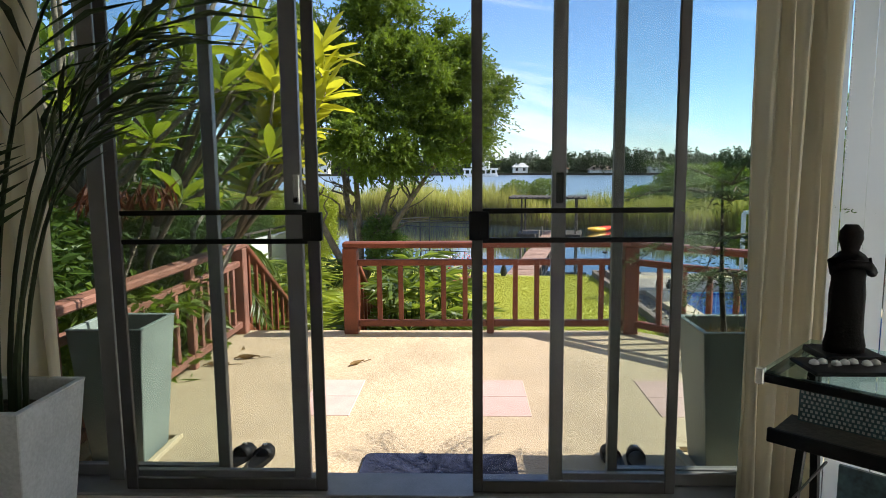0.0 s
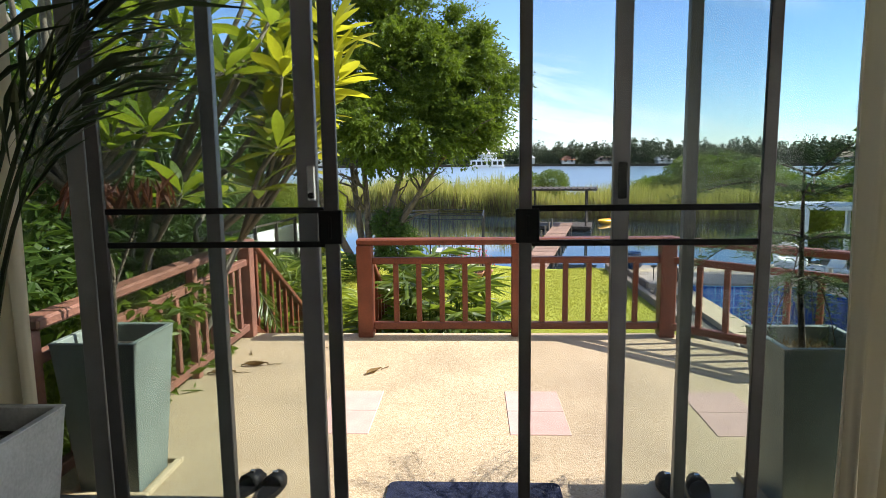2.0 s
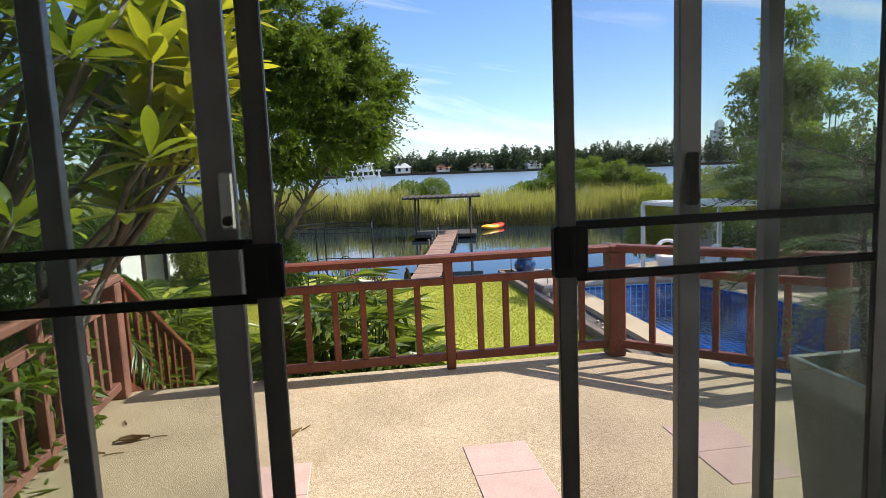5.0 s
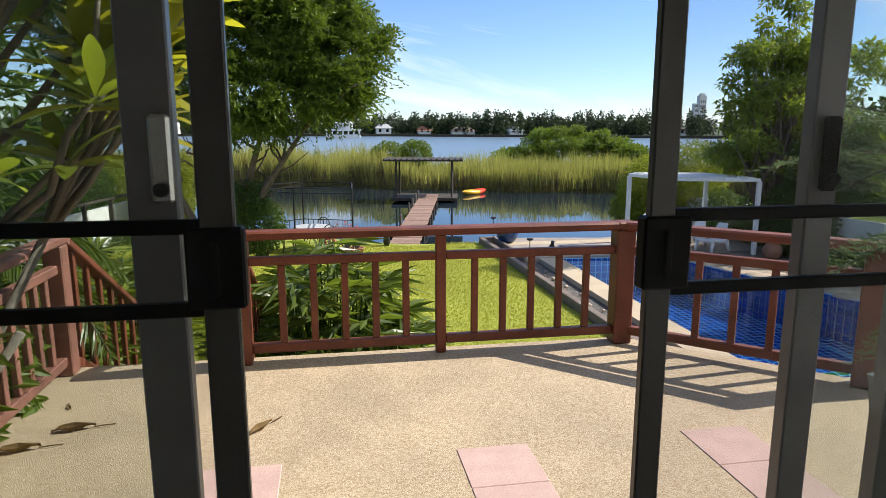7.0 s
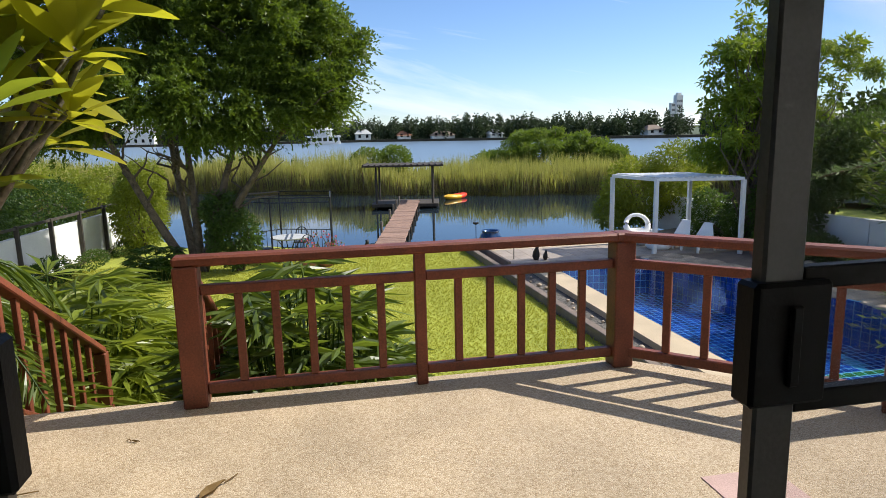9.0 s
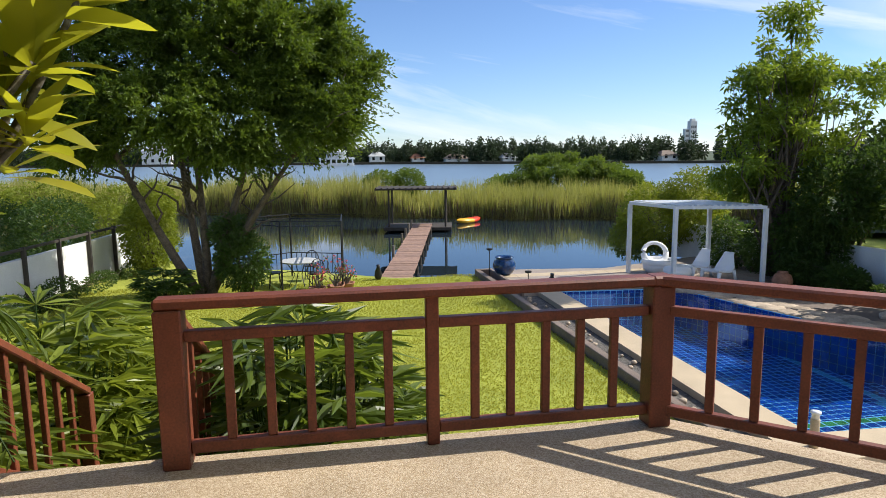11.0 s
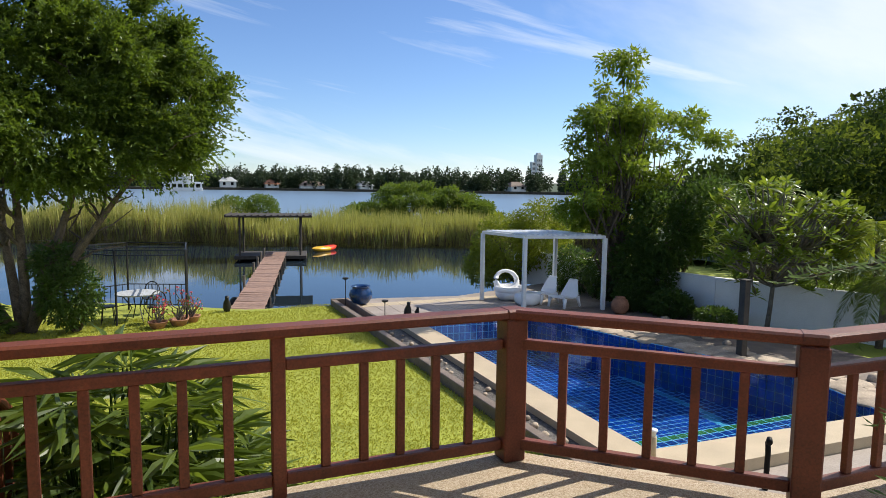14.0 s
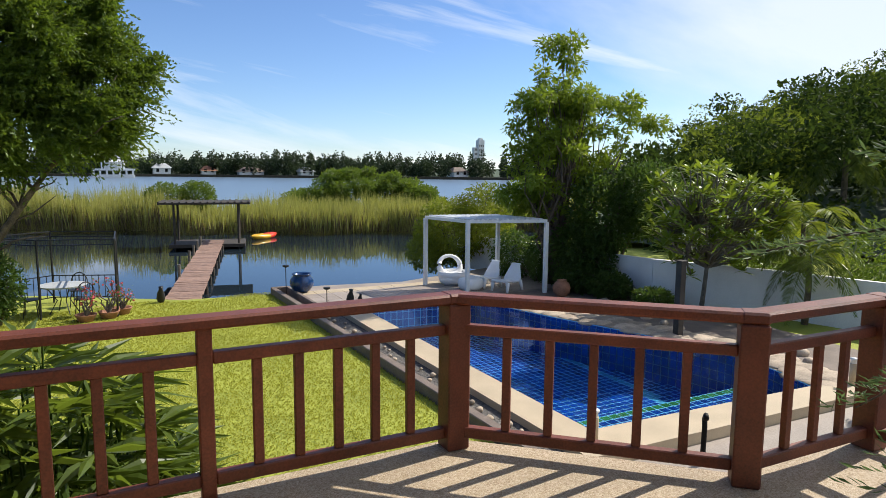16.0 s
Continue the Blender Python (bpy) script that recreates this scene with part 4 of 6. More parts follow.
# round egg-shaped chair
egg = thing("egg_chair", "white moulded egg-shaped chair with an open oval back", "chair", (9.75, 20.8, TZ + 0.01))
part("seat", lathe([(0.30, 0), (0.42, 0.10), (0.45, 0.24), (0.40, 0.34), (0.30, 0.36), (0.05, 0.33)]), WHITEPLASTIC, egg, smooth=True)
pts = [(0.37 * math.cos(a), 0.20 + 0.10 * math.sin(a), 0.56 + 0.30 * math.sin(a)) for a in [2 * math.pi * k / 24 for k in range(25)]]
part("back_ring", tube(pts, [0.085 - 0.03 * math.sin(2 * math.pi * k / 24) for k in range(25)], 12), WHITEPLASTIC, egg, smooth=True)
part("arm_shell", lathe([(0.42, 0.2), (0.47, 0.3), (0.47, 0.42), (0.42, 0.42), (0.40, 0.3)]), WHITEPLASTIC, egg, smooth=True)
pf = thing("pouf", "white round plastic footstool", "stool", (9.85, 19.85, TZ + 0.01))
part("body", lathe([(0.30, 0), (0.38, 0.08), (0.40, 0.2), (0.36, 0.31), (0.2, 0.35), (0.02, 0.35)]), WHITEPLASTIC, pf, smooth=True)

# ---- blue pot and small garden ornaments ----
bp_ = thing("ceramic_jar", "large blue glazed ceramic jar on the terrace", "jar", (5.16, 21.5, TZ + 0.01))
part("body", lathe([(0.17, 0), (0.24, 0.06), (0.33, 0.20), (0.345, 0.30), (0.31, 0.42), (0.25, 0.475), (0.245, 0.50), (0.285, 0.53), (0.28, 0.55), (0.22, 0.51), (0.17, 0.38), (0.03, 0.34)], seg=32), BLUEGLAZE, bp_, smooth=True)
for x, y, z, h in ((4.75, 21.7, LAWN_Z + 0.03, 0.85), (5.3, 19.6, TZ, 0.4)):
    sp = thing("garden_torch", "thin black metal garden torch", "torch", (x, y, z))
    part("stake", tube([(0, 0, -0.1), (0, 0, h)], 0.012, 6), IRON, sp)
    part("cup", lathe([(0.02, h - 0.02), (0.09, h + 0.01), (0.09, h + 0.05), (0.03, h + 0.06)], seg=12), IRON, sp)
for x, y, z, s in ((1.45, 22.35, LAWN_Z, 1.0), (5.85, 19.3, TZ, 0.9), (6.1, 19.25, TZ, 0.6)):
    an = thing("duck_figure", "small dark carved duck figure", "figurine", (x, y, z))
    bm = bmesh.new()
    tube_into(bm, [(0, 0, 0), (0, 0.02, 0.12 * s), (0, 0.0, 0.26 * s), (0, -0.06 * s, 0.38 * s), (0, -0.08 * s, 0.46 * s)], [0.07 * s, 0.12 * s, 0.10 * s, 0.05 * s, 0.06 * s], 10)
    tube_into(bm, [(0, -0.08 * s, 0.45 * s), (0, -0.2 * s, 0.43 * s)], [0.035 * s, 0.012 * s], 8)
    part("body", bm, IRON, an, smooth=True)
for x, y, z in ((5.72, 9.45, POOL_Z), (11.3, 9.35, POOL_Z)):
    bo = thing("bollard_light", "small cream garden bollard light", "lamp", (x, y, z - 0.003))
    part("post", lathe([(0.055, 0), (0.055, 0.36), (0.05, 0.37)], seg=14), BEIGE, bo, smooth=True)
    part("head", lathe([(0.045, 0.37), (0.045, 0.43), (0.062, 0.435), (0.062, 0.46), (0.02, 0.47)], seg=14), WHITEPLASTIC, bo, smooth=True)
st = thing("black_tap_post", "thin black garden tap post", "tap", (6.8, 8.6, POOL_Z - 0.17))
part("post", tube([(0, 0, -0.05), (0.01, 0, 0.5), (0.0, 0, 0.62)], 0.035, 8), BLACK, st, smooth=True)
part("spout", tube([(0, 0, 0.60), (-0.04, -0.05, 0.68), (-0.09, -0.1, 0.66)], 0.035, 8), BLACK, st, smooth=True)
gp = thing("garden_post", "dark brown wooden post beside the pool", "post", (11.25, 13.13, POOL_Z - 0.04))
part("post", one_box(-0.08, 0.08, -0.08, 0.08, 0.0, 1.66, bevel=0.01), DARKWOOD, gp)
part("post_cap", one_box(-0.095, 0.095, -0.095, 0.095, 1.661, 1.69, bevel=0.006), DARKWOOD, gp)
jr = thing("terracotta_jar", "round terracotta garden jar", "jar", (11.75, 17.9, POOL_Z - 0.04))
part("body", lathe([(0.12, 0), (0.23, 0.11), (0.26, 0.25), (0.2, 0.40), (0.13, 0.45), (0.15, 0.48), (0.11, 0.48), (0.07, 0.4)], seg=20), TERRACOTTA, jr, smooth=True)

# ---- iron frame seat area by the water ----
fr = thing("iron_gazebo_frame", "thin black iron gazebo frame without a roof cover", "gazebo", (-0.6, 22.2, LAWN_Z))
corners = [(-1.32 + .6, 21.35 - 22.2), (0.35 + .6, 21.0 - 22.2), (0.42 + .6, 23.0 - 22.2), (-1.15 + .6, 23.6 - 22.2), (-2.6 + .6, 22.6 - 22.2)]
for x, y in corners:
    part("post", tube([(x, y, -0.05), (x, y, 1.95)], 0.03, 6), IRON, fr)
for i in range(5):
    (x, y), (u, v_) = corners[i], corners[(i + 1) % 5]
    for z in (1.95, 1.82):
        part("rail", beam((x, y, z), (u, v_, z), 0.03, 0.03), IRON, fr)
for i in (1, 2, 3):
    (x, y), (u, v_) = corners[i], corners[(i + 1) % 5]
    for z in (0.15, 0.75):
        part("low_rail", beam((x, y, z), (u, v_, z), 0.025, 0.025), IRON, fr)
    for k in range(1, 10):
        s = k / 10
        part("rod", tube([(x + (u - x) * s, y + (v_ - y) * s, 0.15), (x + (u - x) * s, y + (v_ - y) * s, 0.75)], 0.01, 5), IRON, fr)
tb = thing("garden_table", "round pale garden table on black iron legs", "table", (-0.85, 22.0, LAWN_Z))
part("top", lathe([(0.02, 0.70), (0.52, 0.70), (0.55, 0.72), (0.55, 0.74), (0.02, 0.745)], seg=28), CONCPALE, tb)
for k in range(4):
    a = k * math.pi / 2 + 0.4
    part("leg", tube([(0.35 * math.cos(a), 0.35 * math.sin(a), 0), (0.15 * math.cos(a), 0.15 * math.sin(a), 0.35), (0.38 * math.cos(a), 0.38 * math.sin(a), 0.70)], 0.014, 6), IRON, tb)


def iron_chair(at, turn):
    t = thing("garden_chair", "black wrought iron garden chair", "chair", at, "chairs round the garden table")
    part("seat", lathe([(0.02, 0.44), (0.21, 0.44), (0.22, 0.46), (0.02, 0.47)], seg=16), IRON, t)
    for a in (0.8, 2.3, 3.9, 5.5):
        part("leg", tube([(0.17 * math.cos(a), 0.17 * math.sin(a), 0.44), (0.22 * math.cos(a), 0.22 * math.sin(a), 0)], 0.012, 6), IRON, t)
    pts = [(0.2 * math.cos(a), -0.19, 0.62 + 0.27 * math.sin(a)) for a in [math.pi * k / 10 for k in range(11)]]
    part("back", tube([(0.2, -0.19, 0.44)] + pts + [(-0.2, -0.19, 0.44)], 0.014, 6), IRON, t)
    for x in (-0.1, 0, 0.1):
        part("back_rod", tube([(x, -0.19, 0.45), (x, -0.19, 0.62 + math.sqrt(0.0729 * (1 - (x / .2) ** 2)))], 0.009, 5), IRON, t)
    t.matrix_world = Matrix.Translation(at) @ Matrix.Rotation(turn, 4, "Z")


iron_chair((-0.55, 22.75, LAWN_Z), radians(165))
iron_chair((-1.55, 21.8, LAWN_Z), radians(-90))
iron_chair((-0.4, 21.4, LAWN_Z), radians(20))

# ---- garden walls ----


def garden_wall(name, label, pts, z0, h, th=0.15, post_every=2.0):
    for (x, y), (u, v_) in zip(pts, pts[1:]):
        tagged(part(name, beam((x, y, z0 + h / 2), (u, v_, z0 + h / 2), th, h), WHITEWALL), label, "wall", kind="structure")


garden_wall("wall_garden_left", "whitewashed garden wall in dappled shade", [(-8.9, 12.0), (-7.75, 20.2), (-6.75, 27.1)], LAWN_Z, 1.25)
fn = thing("iron_fence", "dark brown metal fence frame along the white wall", "fence", (-8.0, 20.6, LAWN_Z))
wa, wb = Vector((-8.22, 17.5, 0)), Vector((-6.75, 27.1, 0))
for k in range(7):
    p = wa.lerp(wb, k / 6) - Vector((-8.0, 20.6, 0)) + Vector((0.16, 0, 0))
    part("post", one_box(p.x - 0.05, p.x + 0.05, p.y - 0.05, p.y + 0.05, 0, 1.55), DARKWOOD, fn)
part("top_rail", beam(wa - Vector((-8.0, 20.6, -1.5)) + Vector((0.16, 0, 0)), wb - Vector((-8.0, 20.6, -1.5)) + Vector((0.16, 0, 0)), 0.06, 0.07), DARKWOOD, fn)
garden_wall("wall_garden_right", "whitewashed boundary wall behind the pool planting", [(16.6, 8.5), (15.2, 13.6), (13.9, 16.5), (12.7, 22.5), (12.3, 25)], LAWN_Z, 1.25)

# ---- big tree by the water ----
tree = thing("tree", "tall spreading tree with several trunks and fine foliage", "tree", (-3.4, 21.3, LAWN_Z))
bm = bmesh.new()
rnd = random.Random(11)
stems = [((-0.15, 0, 0), (-1.7, -0.3, 3.0), (-2.4, -0.5, 5.3)), ((0.1, 0.1, 0), (0.1, 0.2, 2.9), (-0.3, 0.3, 6.8)), ((0.2, -0.1, 0), (1.0, 0.2, 3.0), (1.9, 0.2, 5.2)), ((0.0, 0.15, 0), (-0.5, 0.7, 3.0), (-0.8, 1.2, 6.2)), ((0.15, 0.1, 0), (1.6, -0.4, 2.6), (3.2, -0.5, 4.6))]
for a, b, c in stems:
    a, b, c = Vector(a), Vector(b), Vector(c)
    pts = [(1 - s) ** 2 * a + 2 * s * (1 - s) * (b - (c - b) * 0.0) + s * s * c for s in [i / 9 for i in range(10)]]
    tube_into(bm, pts, [0.14 - 0.0125 * i for i in range(10)], 9)
    for k in range(13):
        p = pts[rnd.randint(3, 9)]
        limbs(bm, p, [p + Vector((rnd.uniform(-1.6, 1.6), rnd.uniform(-1.3, 1.3), rnd.uniform(0.4, 1.8)))], 0.045, 5, 0.5, rnd)
part("trunk", bm, BARK, tree, smooth=True)
blobs = [(-2.6, 0, 5.2, 1.6, 1.5, 1.2), (-1.2, 0.3, 6.6, 1.7, 1.6, 1.4), (0.6, 0, 7.2, 1.7, 1.6, 1.5), (2.2, 0, 6.2, 1.6, 1.4, 1.4), (3.4, -0.2, 5.2, 1.3, 1.2, 1.2), (-0.4, -0.8, 5.0, 2.0, 1.4, 1.0), (2.2, -0.5, 4.6, 1.5, 1.2, 0.9), (-1.8, 0.4, 8.0, 1.4, 1.3, 1.1), (1.0, 0.3, 8.7, 1.5, 1.4, 1.1), (3.9, 0, 6.4, 0.8, 0.8, 0.7), (4.5, 0, 6.1, 0.7, 0.6, 0.35), (-3.5, 0, 6.4, 0.9, 0.9, 0.9), (3.2, 0.2, 7.4, 0.9, 0.9, 0.7), (0.9, -0.9, 4.0, 1.2, 0.8, 0.5), (-2.3, -0.5, 4.2, 1.1, 0.8, 0.5)]
# foliage in many separate tufts: short twigs that fan out of each, with small leaves along them
TUFTS, TW, LV = 360, 34, 20
tc_, tdir = blob_points([(x - 0.06 * max(0, x), y, z, a * 0.86, b * 0.88, c * 0.88) for x, y, z, a, b, c in blobs], TUFTS, 0.35)
heart = np.array([0.4, 0, 4.6])
grow = unit(tc_ - heart + RNG.normal(size=tc_.shape) * 0.5)
size = RNG.uniform(0.45, 0.95, TUFTS)
out = unit(np.repeat(grow, TW, axis=0) * 0.9 + RNG.normal(size=(TUFTS * TW, 3)) * 0.62)
start = np.repeat(tc_, TW, axis=0) + RNG.normal(size=(TUFTS * TW, 3)) * 0.10
long = (np.repeat(size, TW) * RNG.uniform(0.5, 1.05, TUFTS * TW))[:, None, None]
s = np.linspace(0.12, 1.0, LV)[None, :, None]
pos = (start[:, None, :] + out[:, None, :] * s * long - np.array([0, 0, 0.25]) * s * s * long).reshape(-1, 3) + RNG.normal(size=(TUFTS * TW * LV, 3)) * 0.018
along = np.repeat(out, LV, axis=0) * 0.7 + RNG.normal(size=pos.shape) * 0.5
leaf_mesh("crown", pos, along, 0.115 * (0.6 + 0.8 * RNG.random(len(pos))), 0.054, L_TREE, tree, droop=0.1, plain=True)
# long feathery sprays that break the outline
sp, _ = blob_points([(x - 0.06 * max(0, x), y, z, a * 0.93, b, c) for x, y, z, a, b, c in blobs], 520, 0.97)
sd = unit(sp - heart + np.array([0.35, 0, -0.1]) + RNG.normal(size=sp.shape) * 0.6)
k = np.linspace(0.0, 1.0, 26)[None, :, None]
reach = RNG.uniform(0.4, 1.0, (520, 1, 1))
pp = (sp[:, None, :] + sd[:, None, :] * k * reach - np.array([0, 0, 0.3]) * k * k * reach).reshape(-1, 3) + RNG.normal(size=(520 * 26, 3)) * 0.02
leaf_mesh("spray", pp, np.repeat(sd, 26, axis=0) * 0.6 + RNG.normal(size=pp.shape) * 0.5, 0.10, 0.042, L_TREE, tree)

# ---- shrubs and trees, left garden ----
shrub("tree", "dark dense garden tree behind the deck railing", (-3.6, 6.2, LAWN_Z), [(-3.6, 6.2, 0.4, 1.1, 1.1, 1.3), (-3.2, 6.6, 1.7, 1.1, 1.0, 1.0), (-4.4, 6.0, 2.4, 1.2, 1.0, 1.0), (-4.4, 7.2, 0.8, 1.1, 1.1, 1.4)], 15000, 0.14, 0.05, L_DARK, "tree", 0.09, BARK, 0.35)
shrub("shrub", "leafy green shrub pressing against the deck railing", (-2.6, 4.7, LAWN_Z), [(-2.5, 4.7, -0.1, 0.66, 0.9, 0.75), (-2.55, 3.9, 0.15, 0.66, 0.7, 0.75), (-2.5, 5.4, 0.0, 0.62, 0.6, 0.8)], 9000, 0.13, 0.045, L_MID, shell=0.35)
shrub("shrub", "leafy shoots hanging over the weathered railing", (-2.25, 4.3, LAWN_Z), [(-2.02, 4.9, 0.55, 0.20, 0.5, 0.22), (-2.0, 4.1, 0.62, 0.20, 0.5, 0.26), (-2.05, 3.6, 0.45, 0.2, 0.4, 0.3), (-2.05, 5.5, 0.35, 0.14, 0.4, 0.25)], 1500, 0.11, 0.042, L_MID, shell=0.2)
shrub("shrub", "dark glossy shrub rising behind the deck railing", (-2.9, 4.6, LAWN_Z), [(-2.75, 4.5, 0.7, 0.55, 0.8, 0.75), (-3.0, 5.5, 0.9, 0.6, 0.7, 0.9), (-2.6, 3.7, 0.8, 0.5, 0.6, 0.8), (-2.5, 5.6, 0.5, 0.4, 0.5, 0.6)], 9000, 0.12, 0.042, L_DARK, shell=0.4)
shrub("shrub", "tall bright green hedge shrub near the water", (-5.6, 25.2, LAWN_Z), [(-5.7, 25.2, -1.0, 0.9, 0.9, 1.3), (-5.4, 24.8, 0.0, 0.7, 0.7, 0.8)], 9000, 0.11, 0.05, L_BRIGHT, shell=0.5)
shrub("shrub", "rounded dark shrubs overhanging the white wall", (-9.6, 20.5, LAWN_Z), [(-9.6, 19.0, -0.4, 1.3, 1.6, 1.3), (-9.0, 22.0, -0.5, 1.2, 1.6, 1.0), (-8.4, 25.0, -0.6, 1.1, 1.5, 0.9), (-10.2, 16.0, 0.0, 1.4, 1.8, 1.5)], 16000, 0.14, 0.06, L_DARK, shell=0.55)
shrub("shrub", "yellow-green shrub beside the white wall", (-7.2, 26.6, LAWN_Z), [(-7.3, 26.8, -0.9, 0.8, 0.8, 0.9), (-6.6, 27.6, -1.2, 0.8, 0.8, 1.0)], 5000, 0.12, 0.05, L_BRIGHT, shell=0.5)
shrub("shrub", "dark leafy bush at the foot of the tree", (-2.2, 21.0, LAWN_Z), [(-2.3, 20.9, -1.3, 0.75, 0.6, 0.8), (-2.6, 21.3, -0.6, 0.6, 0.5, 0.6)], 5500, 0.13, 0.05, L_DARK, shell=0.35)
shrub("hedge", "low dark clipped bushes along the wall foot", (-7.2, 21.0, LAWN_Z), [(-7.2, 18.5, -2.0, 0.45, 1.3, 0.45), (-6.95, 20.8, -2.0, 0.4, 1.2, 0.45), (-6.6, 23.0, -2.1, 0.35, 1.2, 0.3), (-6.2, 25.0, -2.1, 0.35, 1.0, 0.3)], 7000, 0.09, 0.035, L_DARK, shell=0.6, twigs=12, trunk=0.02)


# ---- fan palms ----
def fan_palm(name, label, at, height, spread, fronds, material=L_PALM, fingers=13, flen=0.42, seed=1, droop=0.35):
    t = thing(name, label, "palm", at)
    rnd = random.Random(seed)
    bm = bmesh.new()
    pos, al, ln = [], [], []
    for i in range(fronds):
        a, r = rnd.uniform(0, 2 * math.pi), spread * math.sqrt(rnd.random())
        bx, by = 0.45 * r * math.cos(a), 0.45 * r * math.sin(a)
        tz = height * (0.35 + 0.65 * rnd.random()) * (1 - 0.35 * (r / spread) ** 2)
        tip = Vector((r * math.cos(a), r * math.sin(a), tz))
        base = Vector((bx, by, 0))
        tube_into(bm, [base, base.lerp(tip, 0.5) + Vector((0, 0, 0.1 * height)), tip], [0.012, 0.009, 0.006], 5)
        out = Vector((math.cos(a), math.sin(a), rnd.uniform(0.05, 0.85))).normalized()
        sd = out.cross(Vector((0, 0, 1))).normalized()
        up = sd.cross(out)
        for k in range(fingers):
            th = (k / (fingers - 1) - 0.5) * 3.4
            dr = (out * math.cos(th) + sd * math.sin(th) + up * rnd.uniform(-0.1, 0.12)).normalized()
            pos.append(tip)
            al.append(dr)
            ln.append(flen * rnd.uniform(0.75, 1.15) * (1 - 0.2 * abs(th) / 1.7))
    part("stem", bm, L_DARK, t)
    leaf_mesh("frond", np.array(pos), np.array(al), np.array(ln), 0.050 * flen / 0.42, material, t, droop=droop, fold=0.22)
    return t


fan_palm("fan_palm", "lush fan palm clump below the deck railing", (-0.35, 7.05, LAWN_Z), 2.9, 0.8, 330, fingers=8, seed=2, flen=0.44, droop=0.28)
fan_palm("fan_palm", "lush fan palm clump below the deck railing", (0.05, 7.25, LAWN_Z), 2.4, 0.55, 230, fingers=8, seed=8, flen=0.40, droop=0.28)
# the clumps by the stairs take the leaf colour with sunlight painted in
fan_palm("fan_palm", "bright fan palm clump beside the garden stairs", (-2.55, 8.6, LAWN_Z), 2.7, 1.0, 400, L_SUNLITPALM, fingers=11, seed=3, flen=0.55)
fan_palm("fan_palm", "bright fan palm clump beside the garden stairs", (-1.75, 9.3, LAWN_Z), 2.0, 0.8, 300, L_SUNLITPALM, fingers=11, seed=5, flen=0.5)
fan_palm("fan_palm", "bright fan palm clump pushing through the stair rail", (-2.35, 7.1, LAWN_Z), 2.3, 0.55, 120, L_SUNLITPALM, seed=15, flen=0.45)
fan_palm("fan_palm", "small fan palm at the tree foot", (-4.2, 20.4, LAWN_Z), 1.0, 0.7, 60, L_DARK, seed=6, flen=0.4)


def feather_palm(name, label, at, trunk_h, fronds, flen, material, seed=1, lift=0.6, trunk_r=0.07):
    t = thing(name, label, "palm", at)
    rnd = random.Random(seed)
    bm = bmesh.new()
    tube_into(bm, [(0, 0, -0.05), (0.05, 0, trunk_h * 0.5), (0, 0, trunk_h)], [trunk_r * 1.2, trunk_r, trunk_r * 0.8], 9)
    part("trunk", bm, BARK, t, smooth=True)
    bm = bmesh.new()
    pos, al, ln = [], [], []
    for i in range(fronds):
        a = 2 * math.pi * i / fronds + rnd.uniform(-.3, .3)
        el = rnd.uniform(0.1, 1.0) * lift
        h = Vector((math.cos(a), math.sin(a), 0))
        pts = []
        for k in range(11):
            s = k / 10
            pts.append(Vector((0, 0, trunk_h)) + h * flen * s * (1 - 0.15 * s) + Vector((0, 0, flen * (el * 1.6 * s - 1.25 * s * s))))
        tube_into(bm, pts, [0.014 - 0.001 * k for k in range(11)], 5)
        sd = h.cross(Vector((0, 0, 1)))
        for k in range(44):
            s = 0.12 + 0.88 * k / 44
            j = min(9, int(s * 10))
            p = pts[j].lerp(pts[j + 1], s * 10 - j)
            fwd = (pts[j + 1] - pts[j]).normalized()
            for sg in (-1, 1):
                pos.append(p)
                al.append(sd * sg + fwd * 0.7 + Vector((0, 0, rnd.uniform(-0.2, 0.25))))
                ln.append(flen * 0.30 * math.sin(math.pi * min(0.98, 0.15 + 0.8 * s)) * rnd.uniform(.85, 1.1))
    part("rib", bm, L_DARK, t)
    leaf_mesh("frond", np.array(pos), np.array(al), np.array(ln), 0.028 * max(1, flen / 1.4), material, t, droop=0.35)
    return t


feather_palm("feather_palm", "young feather palm beside the shrubs", (-3.4, 7.9, LAWN_Z), 1.5, 9, 1.3, L_PALM, 4)
feather_palm("feather_palm", "low feather palm spreading beside the stairs", (-2.75, 6.5, LAWN_Z), 2.7, 11, 1.25, L_PALM, 14, lift=0.75)
feather_palm("feather_palm", "feather palm in front of the boundary wall", (14.9, 12.6, POOL_Z), 1.5, 14, 1.35, L_PALM, 6, lift=0.8)
feather_palm("feather_palm", "yellow-green areca palm beyond the pool", (15.8, 13.4, POOL_Z), 2.3, 12, 1.6, L_BRIGHT, 7, lift=1.0)
feather_palm("feather_palm", "yellowing areca palm near the deck corner", (11.6, 7.4, POOL_Z - 0.2), 1.5, 12, 1.7, L_BRIGHT, 9, lift=0.9)
feather_palm("feather_palm", "tall palm in the neighbouring garden", (30.0, 21.0, LAWN_Z), 4.6, 14, 2.4, L_PALM, 12, lift=0.7, trunk_r=0.14)


